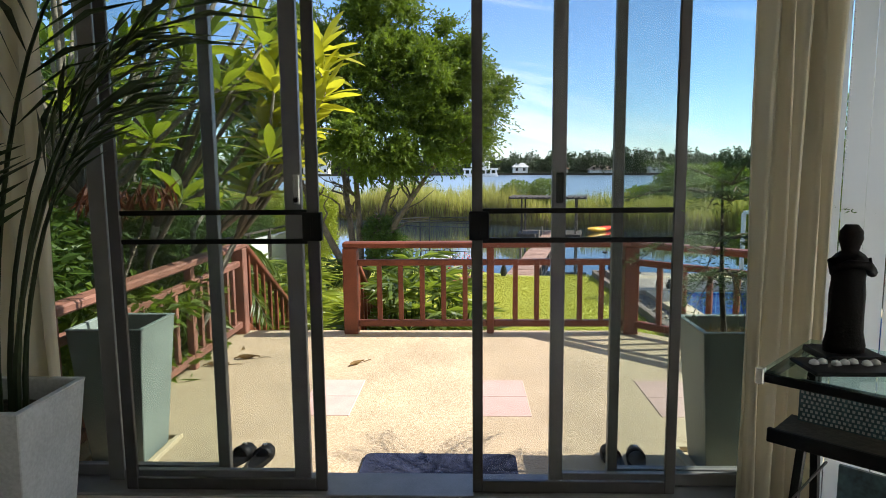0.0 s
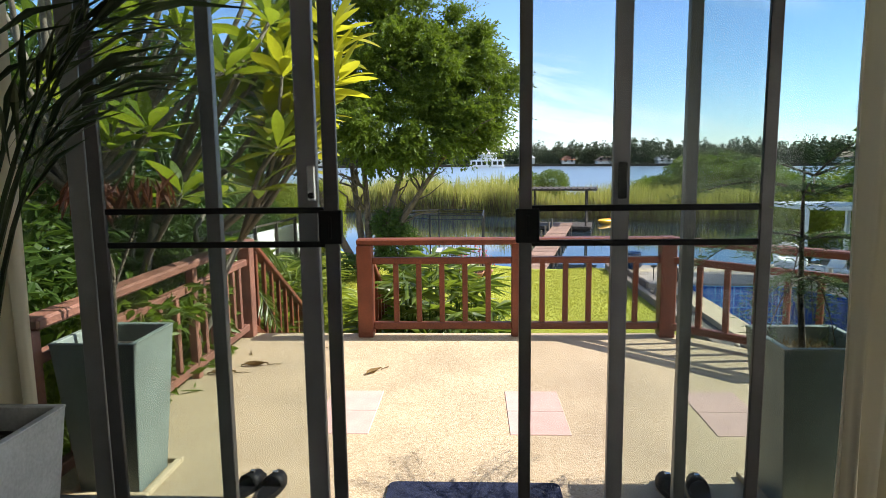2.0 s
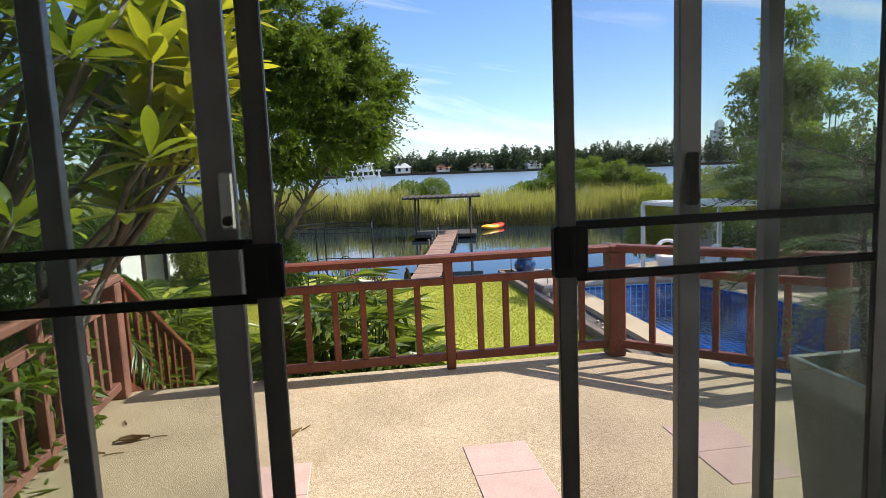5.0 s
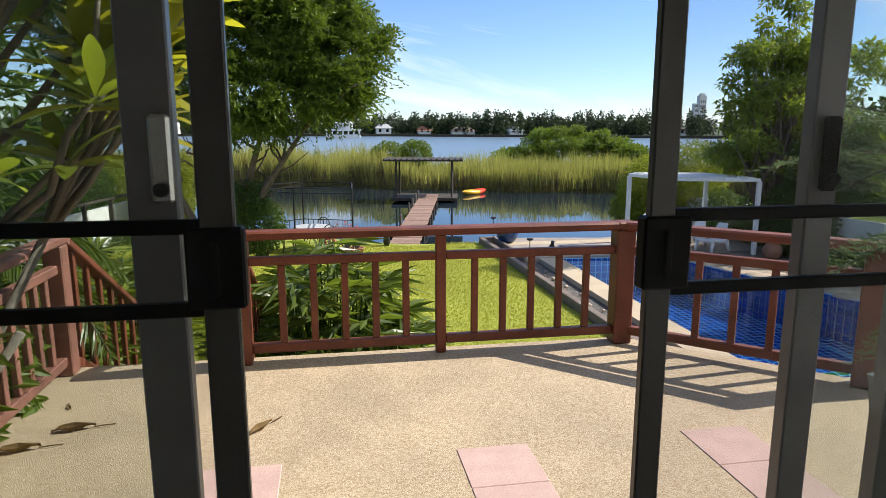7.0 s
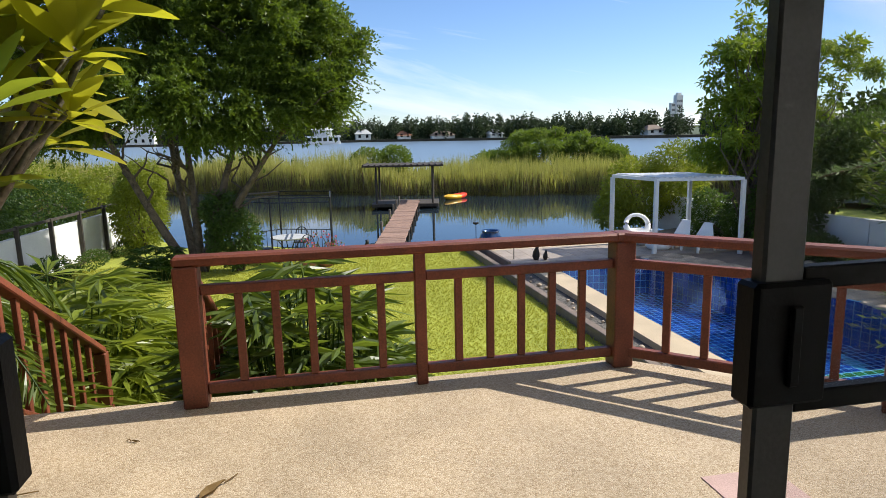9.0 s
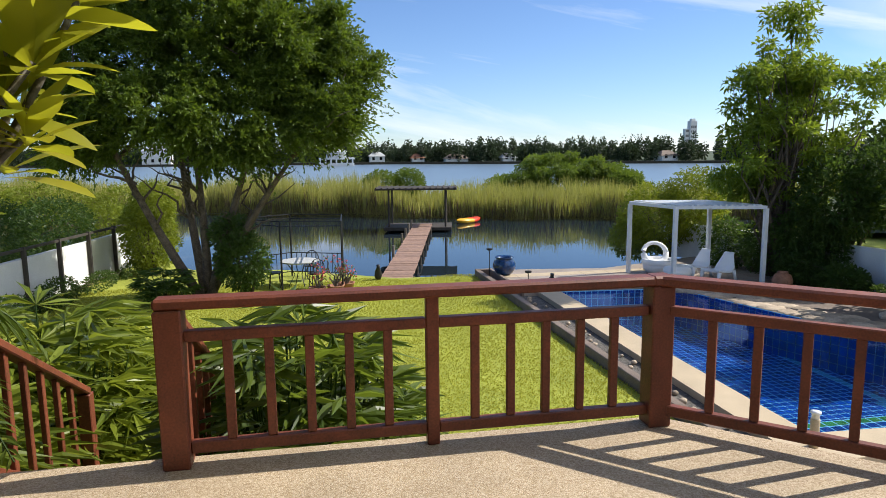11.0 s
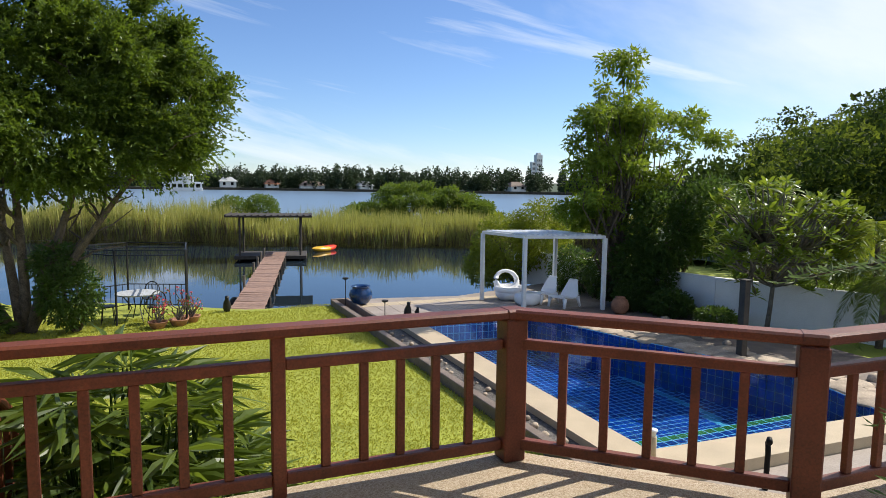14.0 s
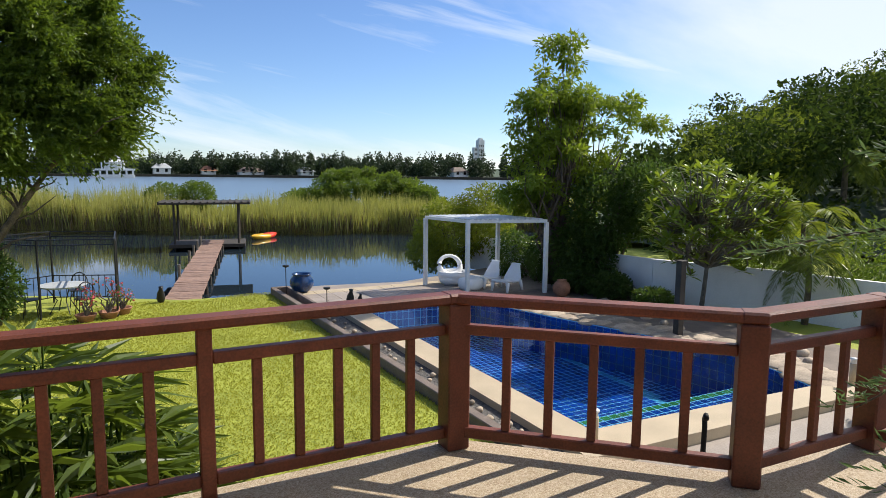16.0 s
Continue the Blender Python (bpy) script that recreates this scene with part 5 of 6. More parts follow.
# ---- plumeria trees: forked pale branches with rosettes of long leaves ----
def plumeria(name, label, at, tips, r0, leaf_len, material, per=11, seed=1, flowers=0, single=300):
    t = thing(name, label, "tree", at)
    rnd = random.Random(seed)
    bm = bmesh.new()
    base = Vector(at)
    hub = Vector((0, 0, 0))
    groups = {}
    rel = [Vector(p) - base for p in tips]
    cen = sum(rel, Vector()) / len(rel)
    fork = Vector((cen.x * 0.25, cen.y * 0.25, cen.z * 0.45))
    tube_into(bm, [(0, 0, -0.05), fork * 0.5 + Vector((0.05, 0.03, 0)), fork], [r0 * 1.1, r0 * 0.95, r0 * 0.85], 9)
    prim = []
    count = max(2, len(rel) // 8)
    for q in rnd.sample(rel, count):
        c_ = fork.lerp(q, 0.55)
        c_.z = fork.z + (q.z - fork.z) * 0.45
        prim.append(c_)
        mid = fork.lerp(c_, 0.5) + Vector((rnd.uniform(-.1, .1), rnd.uniform(-.1, .1), -0.04))
        tube_into(bm, [fork, mid, c_], [r0 * 0.7, r0 * 0.6, r0 * 0.5], 8)
    for p in rel:
        c_ = min(prim, key=lambda q: (q - p).length)
        m_ = c_.lerp(p, 0.5) + Vector((rnd.uniform(-.08, .08), rnd.uniform(-.08, .08), -0.05))
        tube_into(bm, [c_, m_, m_.lerp(p, 0.6) + Vector((rnd.uniform(-.04, .04), rnd.uniform(-.04, .04), 0)), p], [r0 * 0.45, r0 * 0.36, r0 * 0.3, r0 * 0.24], 7)
    part("branch", bm, PALEBARK, t, smooth=True)
    pos, al, ln = [], [], []
    fp = []
    for p in rel:
        for k in range(per):
            a = 2.4 * k + rnd.uniform(-.3, .3)
            el = 1.15 - 1.25 * (k / per) + rnd.uniform(-.15, .15)
            pos.append(p + Vector((0, 0, -0.05 * k / per)))
            al.append(Vector((math.cos(a) * math.cos(el), math.sin(a) * math.cos(el), math.sin(el))))
            ln.append(leaf_len * rnd.uniform(0.65, 1.1))
        if rnd.random() < flowers:
            fp += [p + Vector((rnd.uniform(-.08, .08), rnd.uniform(-.08, .08), rnd.uniform(.05, .14))) for _ in range(8)]
    if single:
        shapes = [leaf_shape(material, b) for b in (0.08, 0.18, 0.3)]
        order = sorted(range(len(pos)), key=lambda q: -(pos[q] + base).x)
        for q in order[:single]:
            a = al[q].normalized()
            s = a.cross(Vector((rnd.gauss(0, .25), rnd.gauss(0, .25), 1))).normalized()
            u = s.cross(a)
            o = new("leaf", rnd.choice(shapes))
            o.parent = t
            k = ln[q]
            o.matrix_local = Matrix(((s.x * k, a.x * k, u.x * k, pos[q].x), (s.y * k, a.y * k, u.y * k, pos[q].y), (s.z * k, a.z * k, u.z * k, pos[q].z), (0, 0, 0, 1)))
        keep = order[single:]
        pos, al, ln = [pos[q] for q in keep], [al[q] for q in keep], [ln[q] for q in keep]
    if pos:
        tagged(big_leaf("foliage", np.array(pos), np.array(al), np.array(ln), material, t, seed), kind="stuff")
    if fp:
        fp = np.array(fp)
        tagged(leaf_mesh("blossom", fp, RNG.normal(size=fp.shape) + [0, 0, 0.5], 0.07, 0.06, PETAL, t), kind="stuff")
    return t


def big_leaf(name, pos, al, ln, material, parent, seed=0):
    """Long oval leaves with a keel and a slow bend, built from strips."""
    n = len(pos)
    al = unit(al)
    down = np.array([0, 0, -1.0])
    side = np.cross(al, np.array([0, 0, 1.0]) + RNG.normal(size=(n, 3)) * 0.25)
    side = unit(side)
    nor = np.cross(side, al)
    prof = [(0.0, 0.02), (0.15, 0.35), (0.38, 0.85), (0.62, 1.0), (0.82, 0.72), (0.94, 0.34), (1.0, 0.02)]
    V = []
    w = ln * 0.30
    bend = RNG.uniform(0.05, 0.35, n)
    for s, q in prof:
        c = pos + al * (ln * s)[:, None] + down * (ln * bend * s * s)[:, None]
        e = side * (w * q * 0.5)[:, None]
        lift = nor * (w * q * 0.10)[:, None]
        V += [c + e + lift, c, c - e + lift]
    V = np.stack(V, axis=1)
    k = V.shape[1]
    i = (np.arange(n) * k)[:, None]
    F = []
    for s in range(len(prof) - 1):
        b = 3 * s
        F += [i + [b, b + 1, b + 4, b + 3], i + [b + 1, b + 2, b + 5, b + 4]]
    return raw(name, V.reshape(-1, 3), np.concatenate(F, axis=0), material, parent, smooth=True)


def leaf_shape(material, bend):
    """One long oval leaf, a metre long, to be scaled."""
    bm = bmesh.new()
    rows = []
    for s, q in ((0.0, 0.02), (0.15, 0.35), (0.38, 0.85), (0.62, 1.0), (0.82, 0.72), (0.94, 0.34), (1.0, 0.02)):
        z = -bend * s * s
        rows.append([bm.verts.new((0.15 * q * c, s, z + 0.03 * q * abs(c))) for c in (-1, 0, 1)])
    for r, s in zip(rows, rows[1:]):
        for k in range(2):
            bm.faces.new((r[k], r[k + 1], s[k + 1], s[k]))
    me = bpy.data.meshes.new("leaf")
    bm.to_mesh(me)
    bm.free()
    for p in me.polygons:
        p.use_smooth = True
    me.materials.append(material)
    return me


rp = random.Random(21)
ltips = []
for k in range(46):
    ltips.append((-2.45 + rp.uniform(-0.95, 1.0), 5.0 + rp.uniform(-0.9, 0.8), 1.35 + rp.uniform(-0.15, 1.9)))
ltips += [(-1.25, 4.9, 1.62), (-1.45, 5.1, 1.35), (-1.3, 5.3, 1.95), (-1.5, 4.7, 2.1), (-1.35, 5.2, 2.5)]
plumeria("plumeria_tree", "plumeria tree with pale forked branches and long green leaves", (-2.75, 5.2, LAWN_Z), ltips, 0.058, 0.34, L_PLUM, 13, 3)
ytips = [(-0.9, 5.3, 2.12), (-0.95, 5.45, 2.3), (-1.05, 5.25, 2.05), (-1.2, 5.3, 1.72), (-1.0, 5.6, 2.5), (-1.3, 5.5, 1.5), (-1.35, 5.2, 1.78), (-1.22, 5.0, 2.12), (-1.4, 5.4, 2.32), (-1.10, 5.22, 1.60), (-1.04, 5.18, 1.84)]
plumeria("plumeria_tree", "plumeria branches with sunlit yellowing leaves over the deck edge", (-3.0, 4.9, LAWN_Z), ytips, 0.045, 0.36, L_YELLOW, 14, 5)
rtips = []
while len(rtips) < 240:
    x, y, z = rp.uniform(-1, 1), rp.uniform(-1, 1), rp.uniform(-0.9, 1)
    q = x * x + y * y + z * z
    if 0.2 < q < 1 and (z > -0.35 or rp.random() < 0.4):
        k = 1 + 0.16 * math.sin(4.3 * x + 1.0) * math.cos(3.1 * z)
        rtips.append((14.1 + 2.5 * x * k, 14.6 + 1.4 * y, 0.2 + 1.6 * z * k))
plumeria("plumeria_tree", "wide plumeria tree with white blossoms before the boundary wall", (13.9, 14.8, POOL_Z - 0.03), rtips, 0.06, 0.33, L_PLUMR, 11, 8, flowers=0.25, single=0)

# ---- right garden ----
airy = []
ra = random.Random(33)
for x, y, z, a, c, k in ((12.5, 19.2, 4.0, 0.7, 0.9, 16), (12.1, 19.0, 2.8, 1.15, 0.9, 24), (13.4, 19.3, 2.7, 1.5, 1.0, 26), (11.6, 19.0, 1.6, 0.9, 1.0, 18), (13.0, 19.4, 1.3, 1.5, 1.0, 26), (15.2, 19.2, 3.2, 0.9, 0.5, 12), (12.4, 19.2, 4.8, 0.3, 0.4, 4), (13.0, 19.6, 0.2, 1.4, 0.9, 12)):
    for _ in range(k):
        s = ra.uniform(0.2, 0.46)
        airy.append((x + ra.uniform(-1, 1) * a, y + ra.uniform(-.8, .8), z + ra.uniform(-1, 1) * c, s * 1.2, s, s * 0.7))
shrub("tree", "slender airy tree behind the pergola", (12.6, 19.6, POOL_Z), airy, 21000, 0.17, 0.065, L_AIRY, "tree", 0.07, BARK, 0.1, twigs=70)
shrub("tree", "dense dark tree beside the pool terrace", (13.6, 18.2, POOL_Z), [(13.5, 18.2, 0.2, 1.2, 1.0, 1.3), (14.6, 17.6, 0.6, 1.3, 1.0, 1.2), (12.9, 18.6, -0.8, 0.9, 0.8, 0.8)], 12000, 0.17, 0.06, L_DARK, "tree", 0.1, BARK, 0.4)
shrub("shrub", "bright yellow-green waterside bush behind the pergola", (11.9, 24.0, LAWN_Z), [(11.3, 24.0, -0.8, 1.3, 1.0, 1.3), (12.6, 23.6, -0.3, 1.2, 1.0, 1.3), (10.6, 24.2, -1.5, 0.8, 0.8, 0.8)], 13000, 0.13, 0.055, L_BRIGHT, shell=0.45)
shrub("hedge", "low dark planting at the foot of the boundary wall", (13.2, 16.6, POOL_Z), [(12.6, 18.2, -1.7, 0.7, 0.7, 0.5), (12.9, 17.2, -1.8, 0.6, 0.7, 0.4), (13.2, 15.8, -1.95, 0.5, 0.6, 0.28)], 9000, 0.13, 0.04, L_DARK, shell=0.4, trunk=0.02, twigs=12)
shrub("shrub", "dark dense shrubs before the far part of the boundary wall", (12.6, 20.2, POOL_Z), [(12.4, 21.4, -1.4, 0.7, 0.8, 0.9), (12.7, 19.8, -1.3, 0.7, 0.9, 0.9), (13.1, 18.3, -1.3, 0.8, 0.9, 0.9)], 9000, 0.14, 0.05, L_DARK, shell=0.4)
shrub("shrub", "mixed green shrubs beyond the boundary wall", (18.0, 14.5, LAWN_Z), [(17.5, 15.5, -0.6, 1.2, 1.2, 1.3), (19.0, 13.0, -0.8, 1.3, 1.2, 1.1), (17.0, 17.5, -0.2, 1.4, 1.3, 1.5)], 9000, 0.16, 0.06, L_MID, shell=0.5)

# wooded slope on the right


def slope(d):
    """How steeply the skyline of the wood stands, by direction x over y."""
    return float(np.interp(d, [0.9, 1.04, 1.21, 1.35, 1.77, 2.6], [0.0, 0.03, 0.105, 0.112, 0.148, 0.175]))


bm = bmesh.new()
grid = []
for i in range(16):
    d = 0.85 + 0.13 * i
    grid.append([])
    for j in range(9):
        r = 32 + 11 * j
        h = 1 / math.hypot(1, d)
        grid[-1].append(bm.verts.new((d * h * r, 3 + h * r, -2.15 + max(0.0, (3.2 + r * slope(d)) * 0.48 * min(1.0, j / 4)) + 0.5 * noise.noise(Vector((i * .5, j * .5, 0))))))
for i in range(15):
    for j in range(8):
        bm.faces.new((grid[i][j], grid[i][j + 1], grid[i + 1][j + 1], grid[i + 1][j]))
tagged(part("ground_hill", bm, HILLGREEN, smooth=True), "low wooded hill to the side of the lake", "hill", kind="structure")
hb, hb2 = [], []
rh = random.Random(5)
for k in range(150):
    d, r = rh.uniform(1.02, 2.8), rh.uniform(32, 92)
    h = 1 / math.hypot(1, d)
    s = rh.uniform(1.4, 3.2) * (0.55 + r / 90)
    top = 1.5 + r * slope(d) * rh.uniform(0.62, 1.06)
    x, y, z = d * h * r, 3 + h * r, max(-2.0 + s * 0.6, top - 1.45 * s)
    light = rh.random() < 0.25
    for _ in range(9):
        q = s * rh.uniform(0.28, 0.5)
        (hb2 if light else hb).append((x + rh.uniform(-.8, .8) * s, y + rh.uniform(-.8, .8) * s, z + rh.uniform(-.7, .95) * s, q * 1.25, q * 1.25, q * 0.8))
pos, d = blob_points(hb, 120000, 0.5)
tagged(leaf_mesh("woodland", pos, d + RNG.normal(size=pos.shape) * 0.7 + [0, 0, 0.2], 0.34, 0.20, L_WOOD, plain=True), "dense dark green woodland on the slope", "woodland", kind="stuff")
pos, d = blob_points(hb2, 50000, 0.5)
tagged(leaf_mesh("woodland_edge", pos, d + RNG.normal(size=pos.shape) * 0.7 + [0, 0, 0.2], 0.32, 0.16, L_WOODLIGHT, plain=True), "lighter green trees among the wood", "woodland", kind="stuff")


# ---- reeds ----
def reeds(name, label, n, line, depth, h, material, width=0.035):
    x = RNG.uniform(line[0][0], line[-1][0], n)
    lx, ly = [p[0] for p in line], [p[1] for p in line]
    y0 = np.interp(x, lx, ly)
    y = y0 + depth * RNG.random(n) ** 1.6 + 0.5 * np.sin(x * 0.9) + RNG.normal(size=n) * 0.2
    hump = 0.86 + 0.24 * np.sin(x * 0.55 + 1) * np.sin(x * 0.23) + 0.14 * np.sin(x * 1.7 + y) + 0.08 * np.sin(x * 4.1)
    hh = h * hump * RNG.uniform(0.7, 1.08, n) * np.interp(x, [3, 10, 22], [1.0, 0.84, 0.72])
    p = np.stack([x, y, np.full(n, WATER_Z - 0.05)], axis=1)
    al = RNG.normal(size=(n, 3)) * [0.13, 0.13, 0] + [0, 0, 1.0]
    return tagged(leaf_mesh(name, p, al, hh, width * (0.7 + 0.8 * RNG.random(n)), material, droop=0.04, fold=0.1), label, "reeds", kind="stuff")


RL = [(-45, 56), (-14, 53), (-3.4, 49.3), (3.9, 45.6), (10, 42.6), (17, 40.0), (26, 38.5), (42, 40)]
reeds("reeds", "tall green reed bed standing in the water", 52000, RL, 11, 2.85, L_REED, 0.042)
reeds("dry_reeds", "dry brown reed stalks at the edge of the bed", 13000, RL, 3.5, 2.0, L_DRY, 0.045)
tagged(part("ground_reed_bank", slab([(-45, 57.5), (-14, 54.5), (-3.4, 51), (4, 47.3), (10, 44.3), (17, 41.7), (26, 40), (42, 41), (42, 52), (10, 58), (-14, 66), (-45, 68)], -3.3, WATER_Z + 0.05), MUD), "dark mud bank under the reeds", "bank", kind="structure")
shrub("shrub", "leafy green bush standing in the reeds", (4.5, 49.5, WATER_Z), [(4.0, 49.5, -0.6, 1.3, 1.0, 1.0), (6.0, 49.8, -0.5, 1.2, 1.0, 1.0)], 5000, 0.22, 0.09, L_MID, shell=0.4)
isle = []
ri = random.Random(17)
for _ in range(75):
    x, y = ri.uniform(-1, 1), ri.uniform(-1, 1)
    z = ri.uniform(0, 1) * math.sqrt(max(0.0, 1 - x * x)) * ri.uniform(0.75, 1.08)
    q = ri.uniform(0.45, 1.0)
    isle.append((21.9 + 6.9 * x, 60 + 2.6 * y, -2.3 + 3.6 * z, q * 1.3, q, q * 0.6))
shrub("shrub", "wide feathery green bush on the reed island", (22.3, 60.0, WATER_Z), isle, 34000, 0.36, 0.10, L_MID, shell=0.3, twigs=40, trunk=0.1)
shrub("shrub", "dense reedy bush on the far side of the pond", (-14.0, 44.0, WATER_Z), [(-16, 45, -1.2, 3.0, 2.0, 1.3), (-11.5, 46, -1.3, 2.5, 2.0, 1.2), (-22, 46, -1.0, 4.0, 2.0, 1.6)], 9000, 0.25, 0.09, L_BRIGHT, shell=0.5)

# ---- far shore trees and houses ----
rt = random.Random(9)
fb = []
SH = [(-420, 306), (-120, 290), (25, 268), (112, 212), (180, 158), (255, 96)]
for k in range(900):
    x = rt.uniform(-260, 235)
    y = float(np.interp(x, [p[0] for p in SH], [p[1] for p in SH])) + rt.uniform(4, 45)
    tall = rt.random()
    h = rt.uniform(3.5, 6.5) if tall < 0.35 else rt.uniform(5.5, 9.5)
    r = rt.uniform(1.5, 3.0) if tall < 0.35 else rt.uniform(0.8, 1.3)
    fb.append((x, y, -1.9 + h * 0.5, r, r, h * 0.55))
pos, d = blob_points(fb, 190000, 0.15)
tagged(leaf_mesh("far_trees", pos, d + RNG.normal(size=pos.shape) * 0.6, 0.95, 0.62, L_FAR, plain=True), "line of trees on the far shore of the lake", "trees", kind="stuff")


def far_house(x, w, dpt, h, roof_col, wall, storeys=1, back=2.0):
    y = float(np.interp(x, [p[0] for p in SH], [p[1] for p in SH])) + back
    t = thing("house", "pale house on the far shore", "house", (x, y, -1.9), "far shore houses")
    part("wall", one_box(-w / 2, w / 2, 0, dpt, -0.1, h), wall, t)
    bm = bmesh.new()
    e = 0.6
    vs = [bm.verts.new(c) for c in ((-w / 2 - e, -e, h), (w / 2 + e, -e, h), (w / 2 + e, dpt + e, h), (-w / 2 - e, dpt + e, h), (-w / 4, dpt / 2, h + 1.8), (w / 4, dpt / 2, h + 1.8))]
    for q in ((0, 1, 5, 4), (1, 2, 5), (2, 3, 4, 5), (3, 0, 4), (3, 2, 1, 0)):
        bm.faces.new([vs[i] for i in q])
    part("roof", bm, roof_col, t)
    for k in range(max(2, int(w / 2.5))):
        xx = -w / 2 + (k + 0.5) * w / max(2, int(w / 2.5))
        part("window", one_box(xx - 0.5, xx + 0.5, -0.06, 0.02, 0.9, 2.2), BLACK, t)


for x, w, hgt, rc in ((22, 6, 2.4, CONCPALE), (38, 5, 1.5, TERRACOTTA), (52, 9, 1.2, KERB), (70, 5, 1.4, CONCPALE), (-66, 11, 5.5, CONCPALE), (-95, 8, 3.0, TERRACOTTA), (118, 6, 1.8, KERB)):
    far_house(x, w, 6, hgt, rc, WHITEWALL, back=6.0 if x != 22 else 2.0)

# white lake pavilion
pv = thing("pavilion", "ornate white pavilion standing in the far water", "pavilion", (5.0, 240.0, WATER_Z))
part("base", one_box(-6.2, 6.2, -3, 3, -0.6, 1.0, bevel=0.1), WHITEPAINT, pv)
for k in range(7):
    x = -5.6 + 11.2 * k / 6
    part("arch_pier", one_box(x - 0.28, x + 0.28, -3.2, -2.9, -0.5, 2.3), WHITEPAINT, pv)
part("terrace", one_box(-6.3, 6.3, -3.2, 3.2, 2.3, 2.9, bevel=0.05), WHITEPAINT, pv)
for x in (-3.2, -1.2, 1.2, 3.2):
    part("column", tube([(x, -2.4, 2.9), (x, -2.4, 5.0)], 0.25, 8), WHITEPAINT, pv)
    part("column", tube([(x, 2.4, 2.9), (x, 2.4, 5.0)], 0.25, 8), WHITEPAINT, pv)
part("inner_hall", one_box(-2.6, 2.6, -1.6, 1.6, 2.9, 5.0), WHITEWALL, pv)
for s, z, hh in ((4.2, 5.0, 1.3), (2.4, 6.2, 1.3)):
    bm = bmesh.new()
    vs = [bm.verts.new(c) for c in ((-s, -s * .75, z), (s, -s * .75, z), (s, s * .75, z), (-s, s * .75, z), (0, 0, z + hh * 1.2))]
    for q in ((0, 1, 4), (1, 2, 4), (2, 3, 4), (3, 0, 4), (3, 2, 1, 0)):
        bm.faces.new([vs[i] for i in q])
    part("roof", bm, WHITEPAINT, pv, "pale tiered roof")

# white tower block
tw = thing("tower_block", "white high-rise block beyond the far trees", "building", (237.0, 400.0, -2.0))
part("wall", one_box(-0.6, 4.0, 0, 4, -1.5, 22.6), WHITEWALL, tw)
part("wall", one_box(-3.6, -0.7, 1, 4, -1.5, 17.6), WHITEWALL, tw)
part("roof", one_box(0.5, 3.2, 1, 3.5, 22.6, 24.0), WHITEWALL, tw, "white rooftop plant room")
for i in range(3):
    for j in range(6):
        part("window", one_box(-0.2 + 1.4 * i, 0.7 + 1.4 * i, -0.12, 0.05, 2.5 + 3.1 * j, 4.0 + 3.1 * j), GREYALU, tw)
for j in range(5):
    part("window", one_box(-3.2, -1.2, 0.88, 1.05, 3.0 + 3.1 * j, 4.5 + 3.1 * j), GREYALU, tw)

# ---- pots and plants by the door ----


def square_pot(name, label, at, top, base, h, material, wall=0.03, group=""):
    """A tapered square planter with a rim and soil inside."""
    t = thing(name, label, "planter", at, group)
    bm = bmesh.new()

    def sq(s, z):
        return [bm.verts.new((x * s / 2, y * s / 2, z)) for x, y in ((-1, -1), (1, -1), (1, 1), (-1, 1))]

    rings = [sq(base, 0), sq(base * 1.01, 0.02), sq(top - 0.012, h - 0.01), sq(top, h), sq(top - 2 * wall, h), sq(top - 2.3 * wall, h - 0.10)]
    for r, s in zip(rings, rings[1:]):
        for k in range(4):
            bm.faces.new((r[k], r[(k + 1) % 4], s[(k + 1) % 4], s[k]))
    bm.faces.new(rings[0][::-1])
    bmesh.ops.bevel(bm, geom=[e for e in bm.edges], offset=0.004, segments=1, affect="EDGES")
    part("body", bm, material, t)
    part("soil", one_box(-top / 2 + 1.2 * wall, top / 2 - 1.2 * wall, -top / 2 + 1.2 * wall, top / 2 - 1.2 * wall, h - 0.14, h - 0.085, bevel=0.01), SOIL, t)
    return t


square_pot("planter", "tall tapered grey-green cement planter on the deck", (1.515, 3.31, 0), 0.40, 0.27, 0.75, CONCPOT, group="door planters")
square_pot("planter", "tall tapered grey-green cement planter on the deck", (-1.63, 3.42, 0), 0.40, 0.28, 0.735, CONCPOT, group="door planters")
square_pot("indoor_planter", "tapered pale grey cement planter indoors", (-1.60, 2.45, ROOM), 0.43, 0.31, 0.60, CONCPALE)
for x, y in ((1.515, 3.31), (-1.63, 3.42)):
    tray = thing("drip_tray", "flat pale stone tray under the planter", "tray", (x, y, 0))
    for a in ((-0.2, 0.2, -0.2, -0.17), (-0.2, 0.2, 0.17, 0.2), (-0.2, -0.17, -0.169, 0.169), (0.17, 0.2, -0.169, 0.169)):
        part("rim", one_box(*a, 0.001, 0.03, bevel=0.004), BEIGE, tray)

